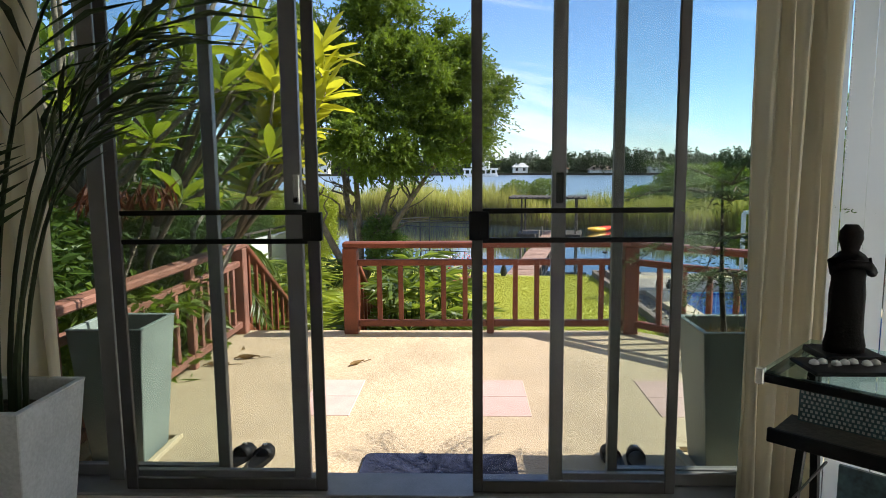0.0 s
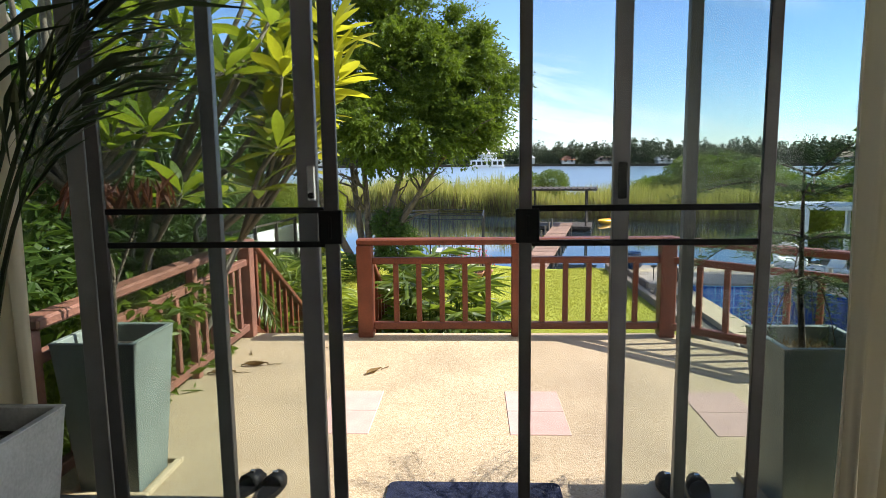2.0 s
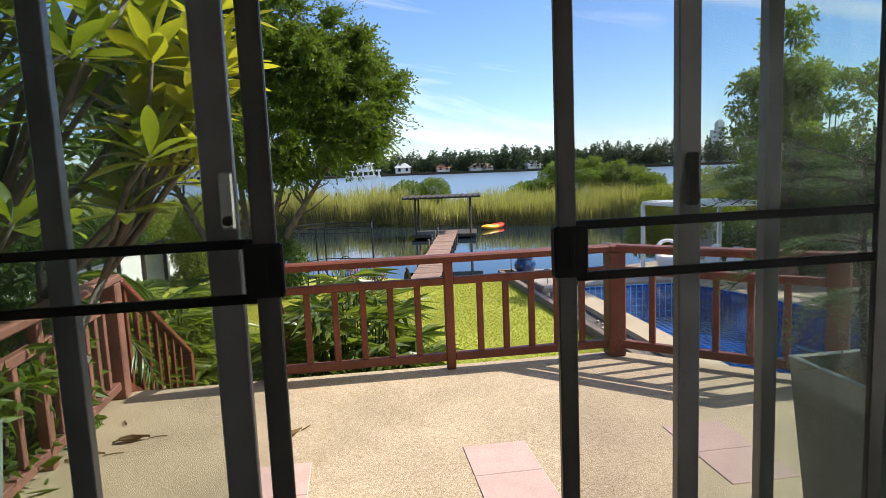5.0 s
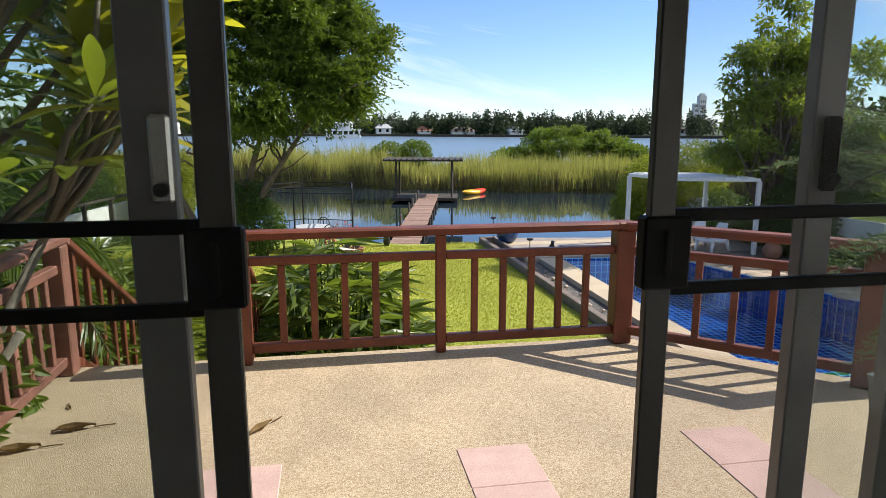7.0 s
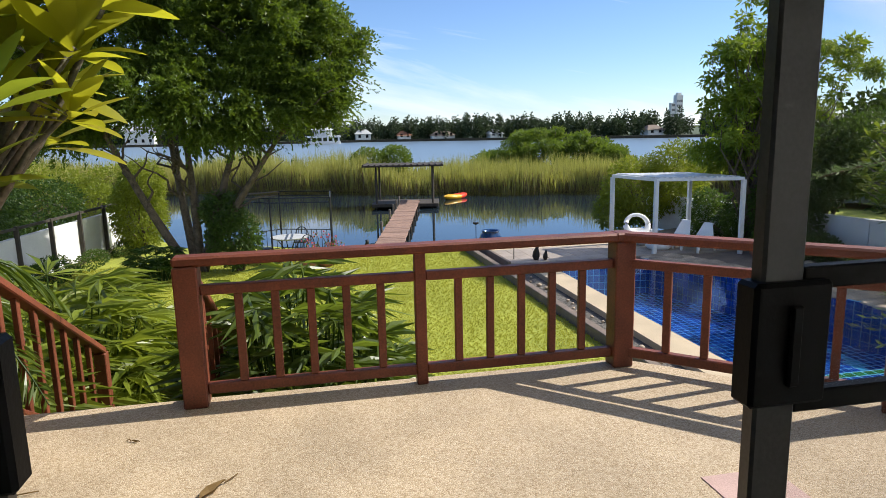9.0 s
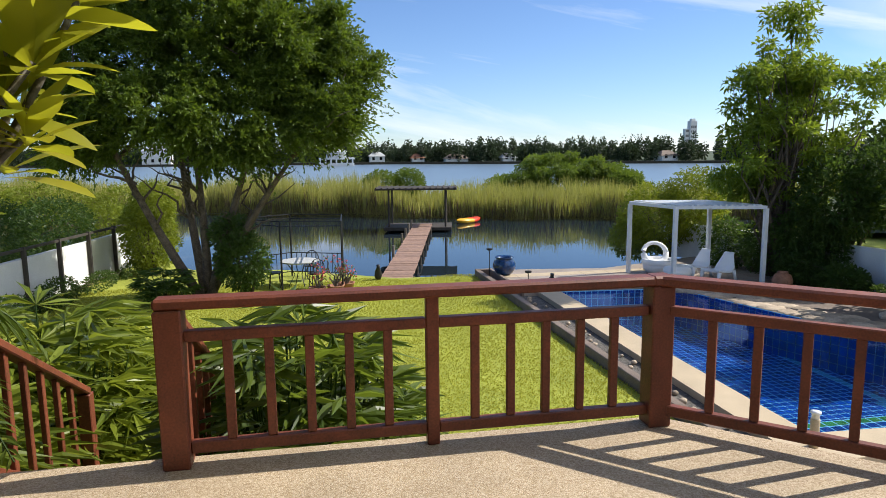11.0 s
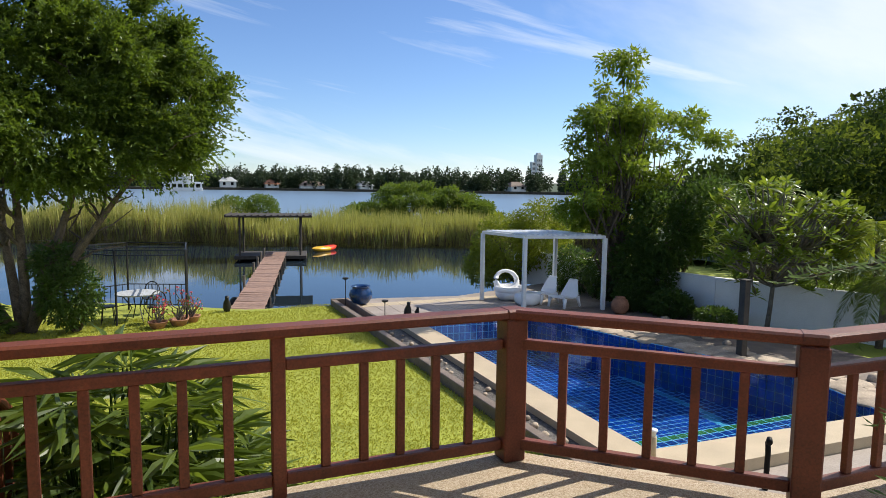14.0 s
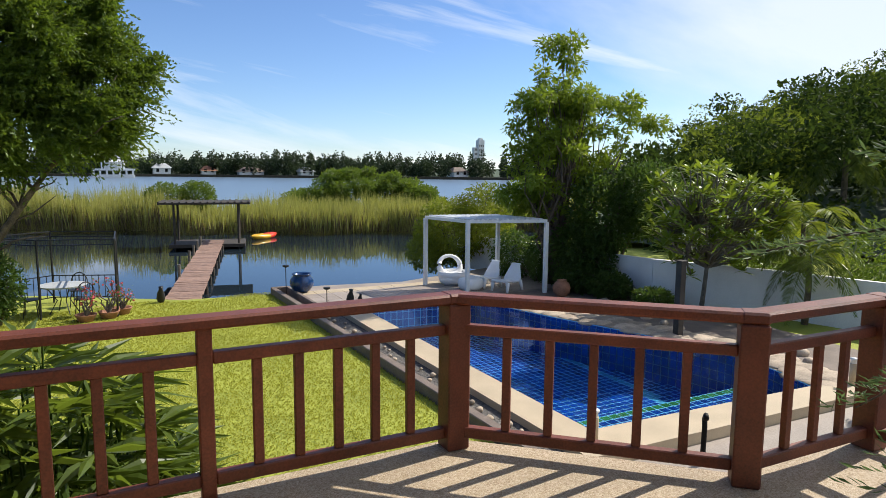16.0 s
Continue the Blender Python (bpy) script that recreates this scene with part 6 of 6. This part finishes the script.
# norfolk pine
np_t = thing("norfolk_pine", "young norfolk pine with layered feathery branches in the planter", "plant", (1.50, 3.33, 0.64))
rn = random.Random(4)
bm = bmesh.new()
tube_into(bm, [(0, 0, 0), (-0.02, 0.01, 0.28), (-0.035, 0, 0.55), (-0.045, 0, 0.84)], [0.016, 0.013, 0.009, 0.004], 7)
pos, al, ln = [], [], []
for z, L, drp, nb in ((0.36, 0.24, 0.95, 5), (0.53, 0.46, 0.35, 5), (0.72, 0.62, 0.02, 6), (0.80, 0.42, -0.30, 3)):
    for k in range(nb):
        a = 2 * math.pi * (k + rn.uniform(-.15, .15)) / nb + z * 3
        hdir = Vector((math.cos(a), math.sin(a), 0))
        pts = [Vector((0, 0, z)) + hdir * L * s + Vector((0, 0, -drp * L * s * s + 0.10 * L * math.sin(math.pi * s))) for s in [i / 6 for i in range(7)]]
        tube_into(bm, pts, [0.006 - 0.0007 * i for i in range(7)], 5)
        sd = hdir.cross(Vector((0, 0, 1)))
        for i in range(16):
            s = 0.15 + 0.85 * i / 16
            j = min(5, int(s * 6))
            p = pts[j].lerp(pts[j + 1], s * 6 - j)
            for sg in (-1, 1):
                tw_d = (sd * sg + hdir * 0.8 + Vector((0, 0, -0.25))).normalized()
                tl = 0.12 * (1 - 0.5 * s) + 0.04
                for q in range(9):
                    pos.append(p + tw_d * tl * q / 9)
                    al.append(tw_d + Vector((rn.uniform(-.8, .8), rn.uniform(-.8, .8), rn.uniform(-.3, .9))))
                    ln.append(0.03)
part("stem", bm, BARK, np_t, smooth=True)
leaf_mesh("needles", np.array(pos), np.array(al), np.array(ln), 0.006, L_PINE, np_t, droop=0.0)
dry = thing("dry_grass_tuft", "dry grass tuft in the planter", "plant", (1.515, 3.31, 0.655))
p0 = RNG.uniform(-0.14, 0.14, (260, 3)) * [1, 1, 0]
leaf_mesh("blade", p0, RNG.normal(size=(260, 3)) * [0.5, 0.5, 0] + [0, 0, 0.8], 0.08, 0.006, L_DRY, dry)
cr_t = thing("croton", "thin-stemmed shrub with drooping red-brown leaves", "plant", (-1.63, 3.42, 0.64))
bm = bmesh.new()
tube_into(bm, [(0, 0, 0), (0.03, -0.02, 0.4), (-0.06, -0.02, 0.78)], [0.014, 0.011, 0.008], 6)
tube_into(bm, [(0.02, -0.01, 0.3), (0.12, 0.05, 0.6), (0.18, 0.06, 0.8)], [0.009, 0.007, 0.005], 6)
part("stem", bm, BARK, cr_t)
p0 = np.concatenate([RNG.normal(size=(26, 3)) * [0.05, 0.05, 0.03] + [-0.06, -0.02, 0.80], RNG.normal(size=(20, 3)) * [0.06, 0.05, 0.03] + [0.18, 0.06, 0.82]])
leaf_mesh("leaf", p0, RNG.normal(size=p0.shape) * [0.5, 0.5, 0.2] + [0, 0, -0.7], 0.16, 0.035, L_RED, cr_t)

# indoor palm with long dark arching leaves
ip = thing("indoor_palm", "tall indoor palm with long dark arching fronds", "plant", (-1.60, 2.45, ROOM + 0.51))
rn = random.Random(12)
bm = bmesh.new()
pos, al, ln = [], [], []
stalks = [((0.04, 0.02), 1.0, 1.78, (1.0, -0.12)), ((0.02, -0.04), 0.8, 1.72, (0.85, -0.5)), ((0.10, -0.05), 0.55, 1.45, (1.0, -0.1)), ((0.0, 0.05), 0.42, 1.5, (0.9, 0.3)), ((0.08, 0.02), 0.40, 1.25, (1.0, 0.2)), ((0.03, -0.08), 0.25, 1.0, (0.4, -0.9)), ((-0.06, -0.05), 0.4, 1.2, (-0.2, -1.0))]
for (bx, by), reach, hgt, (dx, dy) in stalks:
    hd = Vector((dx, dy, 0)).normalized()
    pts = [Vector((bx, by, 0)) + hd * reach * s ** 1.7 + Vector((0, 0, hgt * (1.25 * s - 0.32 * s * s * s))) for s in [i / 10 for i in range(11)]]
    tube_into(bm, pts, [0.012 - 0.0008 * i for i in range(11)], 6)
    sd = hd.cross(Vector((0, 0, 1)))
    for i in range(9):
        s = 0.55 + 0.45 * i / 9
        j = min(9, int(s * 10))
        p = pts[j].lerp(pts[j + 1], s * 10 - j)
        f_ = (pts[j + 1] - pts[j]).normalized()
        for sg in (-1, 1):
            pos.append(p)
            al.append(sd * sg * 0.6 + f_ * 1.1 + Vector((0, 0, rn.uniform(-0.1, 0.2))))
            ln.append(rn.uniform(0.4, 0.65))
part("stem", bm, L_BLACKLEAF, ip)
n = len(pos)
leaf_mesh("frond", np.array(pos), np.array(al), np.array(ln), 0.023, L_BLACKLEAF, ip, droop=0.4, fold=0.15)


# ---- curtains and blind ----
def curtain(name, label, x0, x1, y, z0, z1, folds, depth):
    t = thing(name, label, "curtain", ((x0 + x1) / 2, y, z0))
    bm = bmesh.new()
    n, w = folds * 10, x1 - x0
    rows = []
    for zi in range(7):
        z = (z1 - z0) * zi / 6
        row = []
        for i in range(n + 1):
            s = i / n
            a = 2 * math.pi * folds * s
            wob = 0.3 * math.sin(3.1 * a + zi * 0.5) + 0.25 * math.sin(0.37 * a + 1)
            row.append(bm.verts.new((-w / 2 + w * s + 0.01 * math.sin(zi * 0.9 + a * 0.5), depth * (math.sin(a) + wob) * (0.75 + 0.25 * zi / 6), z)))
        rows.append(row)
    for r, s in zip(rows, rows[1:]):
        for i in range(n):
            bm.faces.new((r[i], r[i + 1], s[i + 1], s[i]))
    o = part("cloth", bm, CURTAIN, t, smooth=True)
    md = o.modifiers.new("thickness", "SOLIDIFY")
    md.thickness = 0.004
    return t


curtain("curtain", "cream curtain gathered at the door side", -2.30, -1.50, 2.70, ROOM + 0.01, 2.62, 7, 0.045)
curtain("curtain", "cream curtain gathered at the door side", 1.345, 1.66, 2.735, ROOM + 0.01, 2.62, 5, 0.04)
rod = thing("curtain_rod", "white curtain rod above the sliding doors", "curtain rod", (0, 2.70, 2.64))
part("rod", tube([(-2.34, 0, 0), (2.24, 0, 0)], 0.015, 10), WHITEPAINT, rod)
vb = thing("vertical_blind", "white vertical fabric blind", "blind", (1.97, 2.775, ROOM + 0.02))
for k in range(7):
    x = -0.396 + 0.098 * k
    part("slat", one_box(x - 0.047, x + 0.047, -0.001 + 0.004 * (k % 2), 0.001 + 0.004 * (k % 2), 0, 2.5), BLINDCLOTH, vb)
eb = thing("vertical_blind", "white translucent vertical blind over the side window", "blind", (2.22, 0.4, 0.15))
for k in range(45):
    y = -2.25 + 0.1 * k + 0.05
    part("slat", one_box(-0.001 + 0.004 * (k % 2), 0.001 + 0.004 * (k % 2), y - 0.052, y + 0.052, 0, 2.2), BLINDCLOTH, eb)
ew = thing("window_3", "side window in a white frame behind the blind", "window", (2.32, 0.4, 0.2), kind="structure")
for y in (-2.2, 0.0, 2.39):
    part("stile", one_box(-0.03, 0.03, y - 0.03 + (0.03 if y < 0 else -0.03 if y > 0 else 0), y + 0.03 + (0.03 if y < 0 else -0.03 if y > 0 else 0), 0.004, 2.096), WHITEPAINT, ew)
for y0, y1 in ((-2.14, -0.03), (0.03, 2.33)):
    o = part("pane", one_box(-0.003, 0.003, y0, y1, 0.004, 2.096), GLASS, ew)
    o.visible_shadow = False
ch = thing("bead_chain", "white beaded blind chain", "chain", (1.675, 2.68, 1.55))
for k in range(46):
    part("bead", lathe([(0.001, 0), (0.004, 0.003), (0.004, 0.006), (0.001, 0.009)], (0, 0, 0.024 * k), 6), WHITEPLASTIC, ch)
part("cord", tube([(0, 0, 0.0), (0, 0, 1.1)], 0.001, 5), WHITEPLASTIC, ch)

# ---- corner rack ----
RA = Matrix.Translation((1.035, 1.885, 0)) @ Matrix.Rotation(radians(-43), 4, "Z")


def placed(bm):
    bmesh.ops.transform(bm, matrix=RA, verts=bm.verts)
    return bm


rk = thing("display_rack", "black metal rack with a glass top and magazine ledge", "rack", (0, 0, 0))
part("glass_top", placed(one_box(0, 0.62, 0, 0.44, 0.955, 0.967, bevel=0.002)), CLEARGLASS, rk, "clear glass top")
part("front_rail", placed(one_box(0.0, 0.62, 0.0, 0.022, 0.93, 0.954, bevel=0.003)), BLACK, rk)
part("side_rail", placed(one_box(0.0, 0.022, 0.0225, 0.44, 0.93, 0.954, bevel=0.003)), BLACK, rk)
part("back_rail", placed(one_box(0.0225, 0.62, 0.418, 0.44, 0.93, 0.954, bevel=0.003)), BLACK, rk)
part("corner_clip", placed(one_box(-0.012, 0.012, -0.012, 0.012, 0.925, 0.972, bevel=0.003)), CHROME, rk)
for x in (0.06, 0.58):
    part("leg", placed(beam((x, 0.28, 0.935), (x, 0.02, ROOM), 0.022, 0.03)), BLACK, rk)
    part("leg", placed(beam((x, 0.30, 0.935), (x, 0.43, ROOM), 0.022, 0.03)), BLACK, rk)
part("ledge", placed(beam((0.04, 0.06, 0.79), (0.62, 0.06, 0.79), 0.20, 0.018)), DARKWOOD, rk, "dark wooden sloping ledge")
part("ledge_lip", placed(one_box(0.04, 0.62, -0.05, -0.035, 0.78, 0.82, bevel=0.003)), BLACK, rk)
for z in (0.58, 0.42):
    part("basket_wire", placed(tube([(0.08, 0.40, z), (0.08, 0.05, z), (0.60, 0.05, z), (0.60, 0.40, z)], 0.005, 6)), BLACK, rk)
for k in range(9):
    x = 0.08 + 0.065 * k
    part("basket_wire", placed(tube([(x, 0.05, 0.58), (x, 0.05, 0.42), (x, 0.40, 0.42)], 0.003, 5)), BLACK, rk)
mg = thing("magazine", "glossy magazine with a woven blue-grey cover on the ledge", "magazine", (0, 0, 0))
part("cover", placed(one_box(0.07, 0.52, 0.115, 0.125, 0.803, 0.925)), PRINT, mg)
v, f = [], []
for i in range(34):
    for j in range(9):
        x, z = 0.075 + 0.013 * i + 0.006 * (j % 2), 0.807 + 0.013 * j
        k = len(v)
        v += [tuple(RA @ Vector(c)) for c in ((x, 0.1143, z), (x + 0.007, 0.1143, z), (x + 0.007, 0.1143, z + 0.008), (x, 0.1143, z + 0.008))]
        f.append((k, k + 1, k + 2, k + 3))
raw("weave_print", v, f, CONCPALE, mg, "pale woven dots")
mg2 = thing("magazine", "dark printed magazine standing in the wire basket", "magazine", (0, 0, 0))
part("cover", placed(one_box(0.18, 0.50, 0.12, 0.132, 0.428, 0.70)), PRINT, mg2)
for k in range(4):
    part("print_line", placed(one_box(0.24, 0.44 - 0.03 * (k % 2), 0.1175, 0.1196, 0.50 + 0.035 * k, 0.515 + 0.035 * k)), PAPER, mg2, "pale line of print")
tr = thing("flat_tray", "flat dark tray holding small shells", "tray", tuple(RA @ Vector((0.16, 0.14, 0.968))))
part("plate", one_box(-0.10, 0.14, -0.07, 0.08, 0.0, 0.012, bevel=0.004), BLACK, tr)
for k in range(7):
    part("shell", lathe([(0.002, 0.012), (0.014, 0.016), (0.012, 0.024), (0.002, 0.03)], (-0.07 + 0.028 * k, 0.01 * math.sin(k * 2.1), 0), 8), CONCPALE, tr, smooth=True)
# carved figure
SX, SY = 1.325, 2.0
bm = bmesh.new()
prof = [(0.062, 0), (0.060, 0.02), (0.050, 0.06), (0.055, 0.12), (0.051, 0.18), (0.046, 0.22), (0.053, 0.265), (0.056, 0.29), (0.042, 0.305), (0.026, 0.315), (0.028, 0.33), (0.033, 0.35), (0.031, 0.375), (0.018, 0.395)]
rings = []
for r, z in prof:
    rings.append([bm.verts.new((r * 1.12 * math.cos(a) + 0.004 * math.sin(z * 40 + a), r * 0.8 * math.sin(a), z)) for a in [2 * math.pi * k / 18 for k in range(18)]])
for r, s in zip(rings, rings[1:]):
    for k in range(18):
        bm.faces.new((r[k], r[(k + 1) % 18], s[(k + 1) % 18], s[k]))
bm.faces.new(rings[0][::-1])
bm.faces.new(rings[-1])
tube_into(bm, [(0.055, 0.0, 0.285), (0.066, -0.02, 0.25), (0.03, -0.055, 0.275), (-0.03, -0.055, 0.28), (-0.064, -0.02, 0.255), (-0.055, 0, 0.285)], [0.018, 0.017, 0.014, 0.014, 0.017, 0.018], 8)
fig = part("carved_figure", bm, EBONY, smooth=True)
fig.location = (SX, SY, 0.988)
fig.scale = (0.86, 0.86, 0.95)
tagged(fig, "black carved wooden figure standing on the glass shelf", "statue")
pb = thing("book", "black book under the carved figure", "book", (SX, SY, 0.968))
part("cover", one_box(-0.085, 0.085, -0.07, 0.07, 0.0, 0.0195, bevel=0.003), BLACK, pb)

# ---- doormat, slippers, leaves ----
mt = thing("doormat", "navy blue pile doormat on the deck", "doormat", (0.05, 3.235, 0))
bm = bmesh.new()
pts = []
for cx, cy, a0 in ((0.37, 0.13, 0), (-0.35, 0.13, 90), (-0.35, -0.13, 180), (0.37, -0.13, 270)):
    pts += [(cx + 0.04 * math.cos(radians(a0 + 15 * k)), cy + 0.04 * math.sin(radians(a0 + 15 * k))) for k in range(7)]
part("weave", slab(pts, 0.0005, 0.014), MATBLUE, mt)

im = thing("doormat", "dark doormat on the room floor before the sill", "doormat", (0.10, 2.52, ROOM))
part("weave", slab([(x * 1.0, y * 0.85) for x, y in pts], 0.0005, 0.012), BLACK, im)


def slipper(at, turn, group):
    t = thing("sandal", "black rubber slip-on sandal", "sandal", at, group)
    bm = bmesh.new()
    out = [(0.045 * math.sin(a) * (1.0 + 0.12 * math.cos(a)), 0.13 * math.cos(a)) for a in [2 * math.pi * k / 20 for k in range(20)]]
    part("sole", slab(out, 0.001, 0.028), BLACK, t)
    bm = bmesh.new()
    rows = []
    for yy in (0.0, 0.04, 0.09):
        rows.append([bm.verts.new((0.05 * math.cos(a) * (1 - 0.25 * (yy > .05)), yy, 0.022 + 0.055 * math.sin(a) * (1 - yy * 2))) for a in [math.pi * k / 8 for k in range(9)]])
    for r, s in zip(rows, rows[1:]):
        for k in range(8):
            bm.faces.new((r[k], r[k + 1], s[k + 1], s[k]))
    o = part("strap", bm, BLACK, t, smooth=True)
    md = o.modifiers.new("thickness", "SOLIDIFY")
    md.thickness = 0.006
    part("buckle", one_box(-0.012, 0.012, 0.035, 0.05, 0.074, 0.08), CHROME, t)
    t.matrix_world = Matrix.Translation(at) @ Matrix.Rotation(turn, 4, "Z")


for x, y, a in ((-1.0, 3.33, -20), (-0.88, 3.32, -8), (0.96, 3.34, 10), (1.08, 3.33, -5)):
    slipper((x, y, 0), radians(a), "sandals by the door")


def dead_leaf(at, turn, size):
    t = thing("fallen_leaf", "curled brown fallen leaf on the deck", "leaf", at)
    bm = bmesh.new()
    rows = []
    for s, q in ((0, .05), (.2, .6), (.5, 1), (.8, .6), (1, .05)):
        rows.append([bm.verts.new((size * 0.22 * q * c * (1 - .35 * abs(c)), size * (s - .5), 0.004 + size * (0.16 * abs(c) * q + 0.12 * (s - .4) ** 2 + 0.05 * math.sin(9 * s + c)) )) for c in (-1, -.5, 0, .5, 1)])
    for r, s in zip(rows, rows[1:]):
        for k in range(4):
            bm.faces.new((r[k], r[k + 1], s[k + 1], s[k]))
    part("blade", bm, L_DEAD, t)
    part("stalk", tube([(0, size * 0.45, 0.006), (0.01, size * 0.75, 0.012), (0.0, size * 0.95, 0.006)], 0.003, 5), L_DEAD, t)
    t.matrix_world = Matrix.Translation(at) @ Matrix.Rotation(turn, 4, "Z")


for x, y, a, s in ((-1.58, 5.17, -80, 0.2), (-0.66, 5.02, -35, 0.17), (-1.76, 4.98, -80, 0.2), (-1.7, 5.45, 30, 0.06), (-1.1, 5.6, 70, 0.05)):
    dead_leaf((x, y, 0), radians(a), s)

# ---- stones in the gravel strip and beside the pool ----
rs = random.Random(14)


def stone(name, label, at, s, flat=0.5, parent=None):
    bm = bmesh.new()
    bmesh.ops.create_icosphere(bm, subdivisions=2, radius=1.0)
    for v_ in bm.verts:
        k = 1 + 0.22 * noise.noise(v_.co * 1.7 + Vector((at[0], at[1], 0)) * 3)
        v_.co = Vector((v_.co.x * s * k, v_.co.y * s * 0.8 * k, v_.co.z * s * flat * k))
    o = part(name, bm, STONE, parent, smooth=True)
    o.location = at
    if not parent:
        tagged(o, label, "stone", "garden stones")
    return o


for k in range(26):
    y = 9.6 + 0.36 * k
    stone("stone", "rounded brown garden stone in the gravel strip", (5.14 - 0.013 * (y - 9.3) + rs.uniform(-.12, .12), y + rs.uniform(-.12, .12), LAWN_Z + 0.07), rs.uniform(0.03, 0.08), 0.7)
edge = thing("trim_stone_edge", "irregular flat tan stones edging the pool", "stone edging", (0, 0, 0), kind="structure")
for i in range(len(right_edge) - 1):
    p, q = Vector(right_edge[i]), Vector(right_edge[i + 1])
    nrm = Vector((q - p)[:]).normalized()
    out = Vector((nrm.y, -nrm.x))
    for k in range(2):
        for r in range(2):
            c = p.lerp(q, (k + 0.5) / 2) + out * (0.30 + 0.50 * r)
            stone("stone", "", (c.x + rs.uniform(-.10, .10), c.y + rs.uniform(-.10, .10), POOL_Z - 0.03), rs.uniform(0.24, 0.42), 0.13, edge)
for k in range(12):
    stone("stone", "rounded brown garden stone by the planting", (12.5 + rs.uniform(-.8, .8), 10.5 + 0.6 * k + rs.uniform(-.2, .2), POOL_Z + 0.0), rs.uniform(0.08, 0.2), 0.7)

# potted red-flowering shrubs by the garden table
for x, y, s in ((0.15, 20.9, 1.0), (-0.35, 20.75, 0.8), (0.45, 21.25, 0.7)):
    pt = thing("flower_pot", "shallow clay pot with a desert rose", "flower pot", (x, y, LAWN_Z))
    part("pot", lathe([(0.16, 0), (0.24, 0.16), (0.25, 0.18), (0.21, 0.18), (0.19, 0.12)], seg=18), TERRACOTTA, pt, smooth=True)
    bm = bmesh.new()
    rr = random.Random(int(x * 100) + 9)
    tips_ = [(rr.uniform(-.3, .3) * s, rr.uniform(-.3, .3) * s, rr.uniform(.5, .95) * s) for _ in range(9)]
    limbs(bm, (0, 0, 0.12), tips_, 0.03, 6, 0.4, rr)
    part("stem", bm, PALEBARK, pt, smooth=True)
    tp = np.array(tips_ * 9) + RNG.normal(size=(81, 3)) * 0.05
    tagged(leaf_mesh("blossom", tp[:50], RNG.normal(size=(50, 3)) + [0, 0, .4], 0.07, 0.06, PINKPETAL, pt), kind="stuff")
    leaf_mesh("foliage", tp[50:], RNG.normal(size=(31, 3)) + [0, 0, .2], 0.09, 0.04, L_MID, pt)
